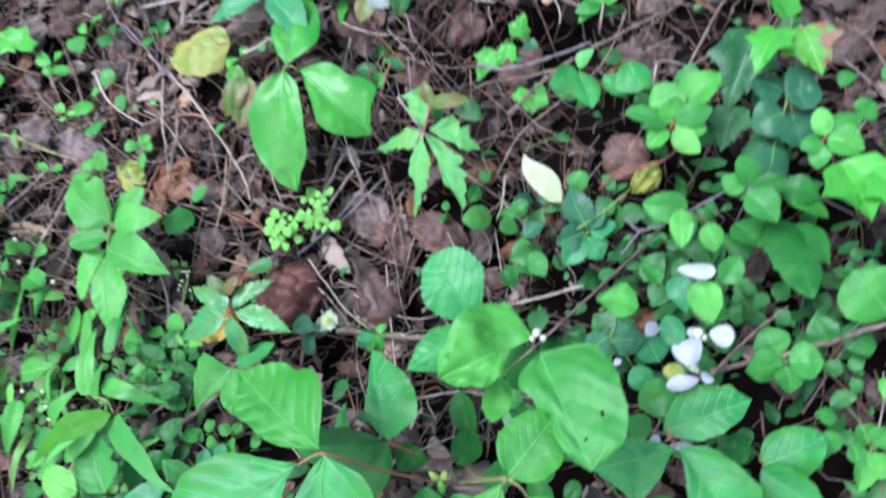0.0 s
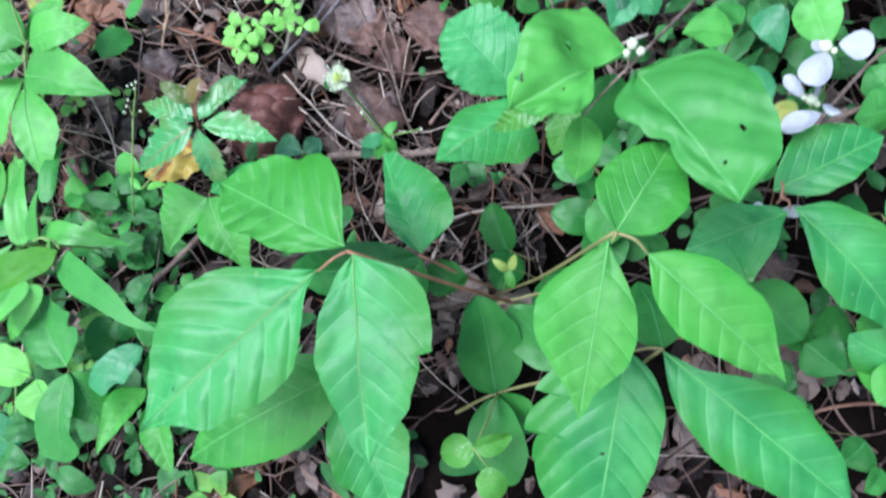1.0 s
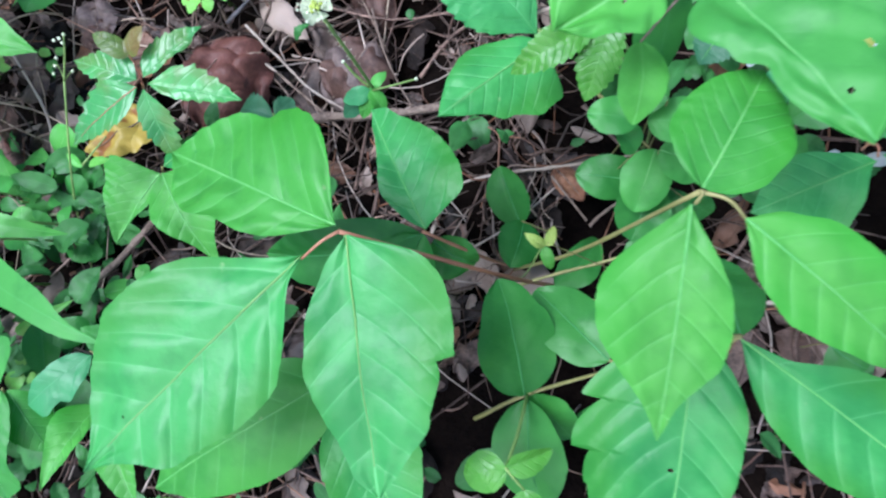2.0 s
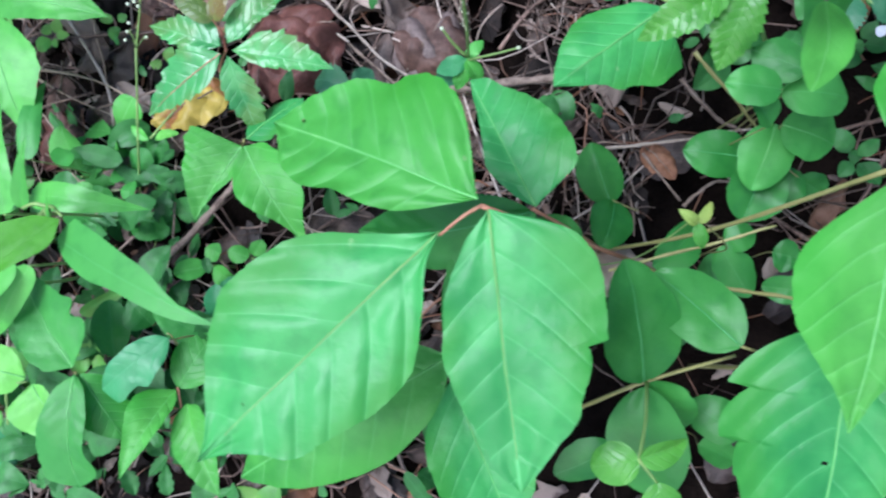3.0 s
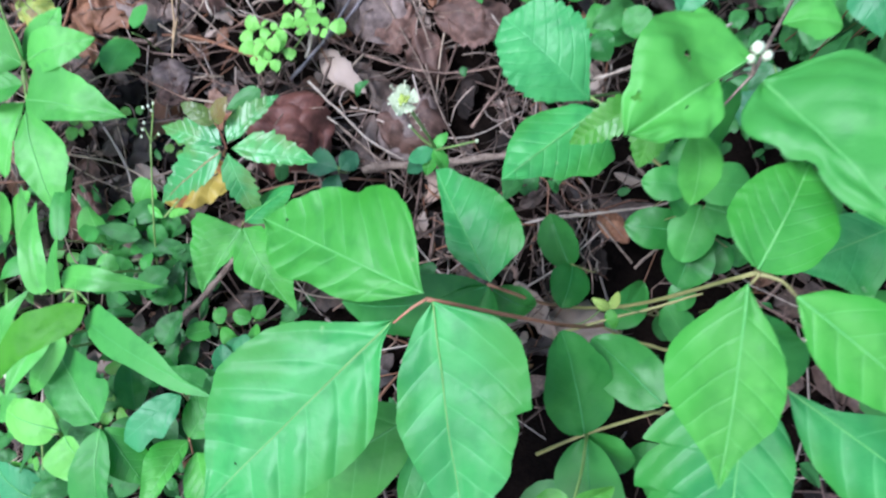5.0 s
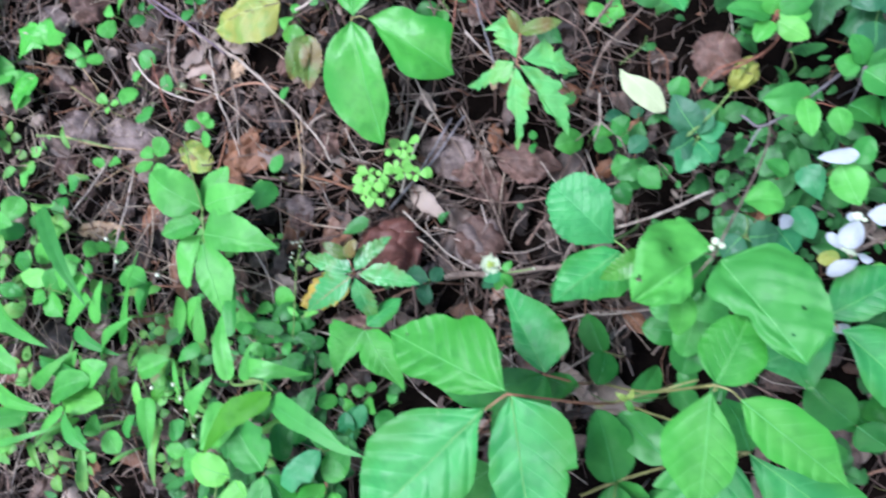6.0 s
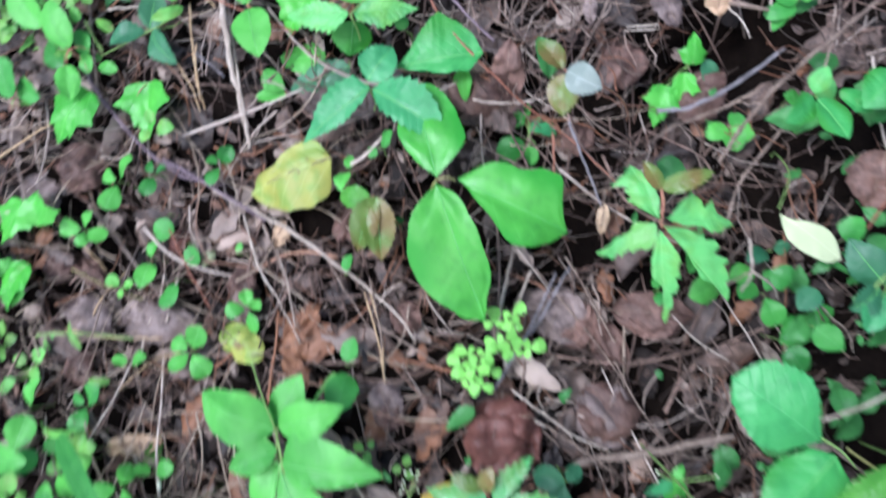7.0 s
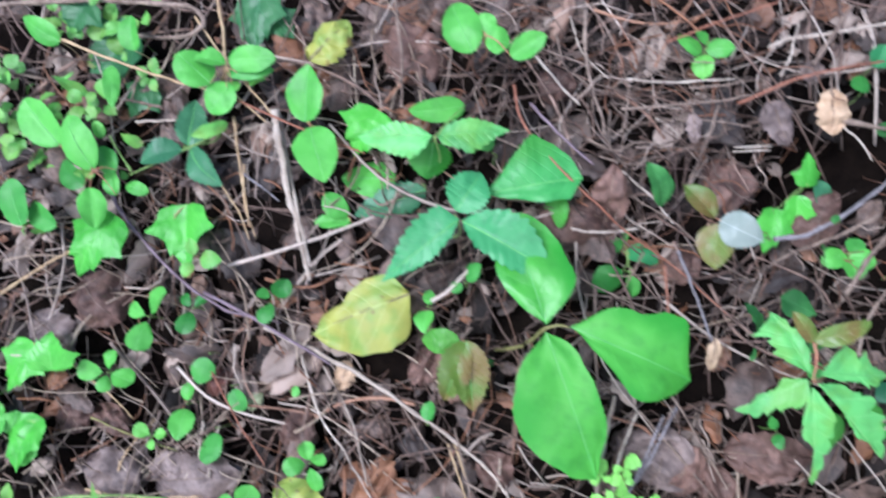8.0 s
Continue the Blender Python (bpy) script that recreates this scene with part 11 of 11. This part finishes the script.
joined("needle_litter", [needle(1.3, -LITTER, 0.0) for _ in range(3200)] + [needle(0.8, -0.004, 0.004) for _ in range(2300)] + [needle(0.6, 0.002, 0.012) for _ in range(1250)], "needles", "brown fallen pine needles strewn over the soil", "needles")
joined("twig_litter", [small_twig() for _ in range(1000)], "needles", "thin dry brown twigs strewn over the soil", "twigs")


def curl_twig(cx, cy, spread, lo, hi):
    """A thin kinked twig caught in a tangle over the litter."""
    x, y = rng.gauss(cx, spread), rng.gauss(cy, spread)
    while any(math.hypot(x - hx, y - hy) < hr and rng.random() > keep for hx, hy, hr, keep in HOLLOWS):
        x, y = rng.gauss(cx, spread), rng.gauss(cy, spread)
    z, a, step = ground_z(x, y) + rng.uniform(lo, hi), rng.uniform(0, 2 * math.pi), rng.uniform(0.003, 0.010)
    pts = []
    for _ in range(rng.choice((4, 5, 6))):
        pts.append((x, y, max(z, ground_z(x, y) + 0.001)))
        a += rng.gauss(0, 0.45)
        x, y, z = x + step * math.cos(a), y + step * math.sin(a), z + rng.gauss(0, 0.25) * step
    r = rng.uniform(0.00025, 0.0007)
    return tube_mesh(pts, r, r * 0.6, sides=4, steps=2)


joined("twig_tangle", [curl_twig(0.15, 0.20, 0.05, 0.004, 0.020) for _ in range(294)] + [curl_twig(0.03, 0.27, 0.05, 0.002, 0.014) for _ in range(140)] + [curl_twig(0.30, 0.09, 0.06, 0.004, 0.022) for _ in range(182)] + [curl_twig(-0.14, 0.06, 0.08, 0.001, 0.010) for _ in range(196)] + [curl_twig(0.12, -0.02, 0.06, 0.001, 0.010) for _ in range(140)] + [curl_twig(0.22, -0.11, 0.05, 0.002, 0.014) for _ in range(112)], "tangle", "tangle of fine dry brown twigs on the litter", "twigs")


def weed(cx, cy, spread, lo, hi):
    """A small low leaf somewhere in a patch of undergrowth."""
    x, y = rng.gauss(cx, spread), rng.gauss(cy, spread)
    if spread > 0.5:
        far = 0.55 + rng.random() * 1.2
        turn = math.atan2(y, x)
        x, y = far * math.cos(turn), far * math.sin(turn)
    a, s = rng.uniform(0, 2 * math.pi), 0.006 + 0.019 * rng.random() ** 1.6
    z = ground_z(x, y) + rng.uniform(lo, hi)
    tip = (x + s * math.cos(a), y + s * math.sin(a), z + rng.uniform(-0.25, 0.3) * s)
    return leaf_mesh(rng.choice(("small", "small_pointed", "small_pointed", "small_toothed", "small_wavy")), (x, y, z), tip, s * rng.uniform(0.42, 0.8), fold=rng.uniform(0, 0.6), bend=rng.uniform(-0.05, 0.25), roll=rng.uniform(-45, 45), twist=rng.uniform(-25, 25), curl=rng.uniform(0, 0.4), ripple=0.004, columns=6, crumple=0.08, seed=x * 70)


def whorl(cx, cy, spread, lo, hi):
    """Three to five rounded leaves of one low weed."""
    x, y = rng.gauss(cx, spread), rng.gauss(cy, spread)
    z, turn, size, count = ground_z(x, y) + rng.uniform(lo, hi), rng.uniform(0, 6.28), rng.uniform(0.007, 0.014), rng.choice((3, 4, 4, 5))
    blades = []
    for k in range(count):
        a = turn + 2 * math.pi * k / count + rng.uniform(-0.3, 0.3)
        s = size * rng.uniform(0.7, 1.25)
        start = (x + 0.25 * s * math.cos(a), y + 0.25 * s * math.sin(a), z)
        tip = (x + 1.25 * s * math.cos(a), y + 1.25 * s * math.sin(a), z + rng.uniform(-0.2, 0.4) * s)
        blades.append(leaf_mesh("small", start, tip, s * rng.uniform(0.7, 0.95), fold=rng.uniform(0, 0.4), bend=rng.uniform(0, 0.2), roll=rng.uniform(-15, 15), curl=rng.uniform(0, 0.3), ripple=0.004, columns=6))
    return blades


def low_blade(cx, cy, spread, lo, hi):
    """A narrow grass blade leaning over the weeds."""
    x, y = rng.gauss(cx, spread), rng.gauss(cy, spread)
    a, s = rng.uniform(0, 2 * math.pi), rng.uniform(0.022, 0.050)
    z = ground_z(x, y) + rng.uniform(lo, hi)
    tip = (x + s * math.cos(a), y + s * math.sin(a), z + rng.uniform(-0.25, 0.5) * s)
    return leaf_mesh("narrow", (x, y, z), tip, s * rng.uniform(0.14, 0.24), fold=rng.uniform(0.1, 0.5), bend=rng.uniform(0, 0.2), roll=rng.uniform(-38, 38), twist=rng.uniform(-30, 30), ripple=0.0, columns=4)


SHAPES["small"] = (0.62, 0.78, 0, 0.0, 9)
joined("undergrowth", [weed(0.42, -0.03, 0.11, 0.008, 0.045) for _ in range(330)] + [weed(0.335, -0.045, 0.040, 0.018, 0.058) for _ in range(130)] + [b for _ in range(16) for b in whorl(0.37, -0.05, 0.06, 0.02, 0.06)], "under", "low green leaves under the vines, shade put into their colour", "undergrowth")


SHAPES["narrow"] = (0.35, 0.95, 0, 0.0, 12)
joined("small_weeds", [weed(-0.20, -0.20, 0.095, 0.004, 0.03) for _ in range(24)] + [b for _ in range(24) for b in whorl(-0.21, -0.19, 0.10, 0.006, 0.03)] + [b for _ in range(22) for b in whorl(-0.13, -0.17, 0.06, 0.004, 0.024)] + [low_blade(-0.20, -0.20, 0.09, 0.004, 0.03) for _ in range(36)], "weeds", "low bright green weeds among grass", "weeds")
joined("shaded_weeds", [weed(0.04, -0.30, 0.075, 0.006, 0.04) for _ in range(190)], "under", "low green weeds under ivy leaves, shade put into their colour", "weeds")
joined("edge_weeds", [weed(-0.31, -0.02, 0.06, 0.004, 0.02) for _ in range(20)] + [b for _ in range(8) for b in whorl(-0.31, -0.02, 0.06, 0.004, 0.02)] + [b for _ in range(20) for b in whorl(-0.24, 0.32, 0.05, 0.012, 0.034)] + [weed(-0.22, 0.30, 0.05, 0.008, 0.03) for _ in range(26)], "weeds", "low bright weeds at the edge of the litter", "weeds")
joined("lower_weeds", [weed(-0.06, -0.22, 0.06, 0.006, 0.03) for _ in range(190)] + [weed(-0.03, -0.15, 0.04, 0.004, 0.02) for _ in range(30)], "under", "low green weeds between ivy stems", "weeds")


def straw_blade(cx, cy, spread):
    """A thin dry grass blade lying loosely on the litter."""
    x, y = rng.gauss(cx, spread), rng.gauss(cy, spread)
    a, half, bow = rng.uniform(0, 2 * math.pi), rng.uniform(0.012, 0.05), rng.uniform(-0.4, 0.4)
    z = ground_z(x, y) + rng.uniform(0.006, 0.014)
    pts = [(x + s * half * math.cos(a) - bow * half * s * s * math.sin(a), y + s * half * math.sin(a) + bow * half * s * s * math.cos(a), z + rng.uniform(-0.003, 0.003)) for s in (-1, -0.4, 0.3, 1)]
    return tube_mesh(pts, rng.uniform(0.0004, 0.0009), 0.0003, sides=4, steps=3)


joined("dry_grass", [straw_blade(-0.25, 0.05, 0.14) for _ in range(170)] + [straw_blade(-0.20, -0.18, 0.10) for _ in range(60)], "straw", "thin bleached dry grass blades on litter", "dry grass")
joined("scattered_weeds", [weed(0.0, 0.0, 0.9, 0.006, 0.05) for _ in range(1400)], "under", "scattered low green weeds in the litter", "weeds")


# ---- ground: one sheet out to the horizon ----
steps = [i * 0.008 for i in range(101)]
while steps[-1] < 400:
    steps.append(steps[-1] * 1.16 + 0.01)
axis_steps = [-s for s in steps[:0:-1]] + steps
n_steps = len(axis_steps)
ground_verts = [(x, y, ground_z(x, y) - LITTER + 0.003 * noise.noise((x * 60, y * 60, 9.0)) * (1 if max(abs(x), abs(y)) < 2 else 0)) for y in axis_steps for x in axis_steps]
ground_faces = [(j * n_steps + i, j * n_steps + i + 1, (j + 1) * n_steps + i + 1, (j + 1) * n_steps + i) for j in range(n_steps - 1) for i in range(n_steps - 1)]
# the near-black soil colour carries the shade of gaps and hollows
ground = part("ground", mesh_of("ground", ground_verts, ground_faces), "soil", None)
tagged(ground, "woodland soil under leaf litter, gap shade put into its colour", "ground", "", "structure")
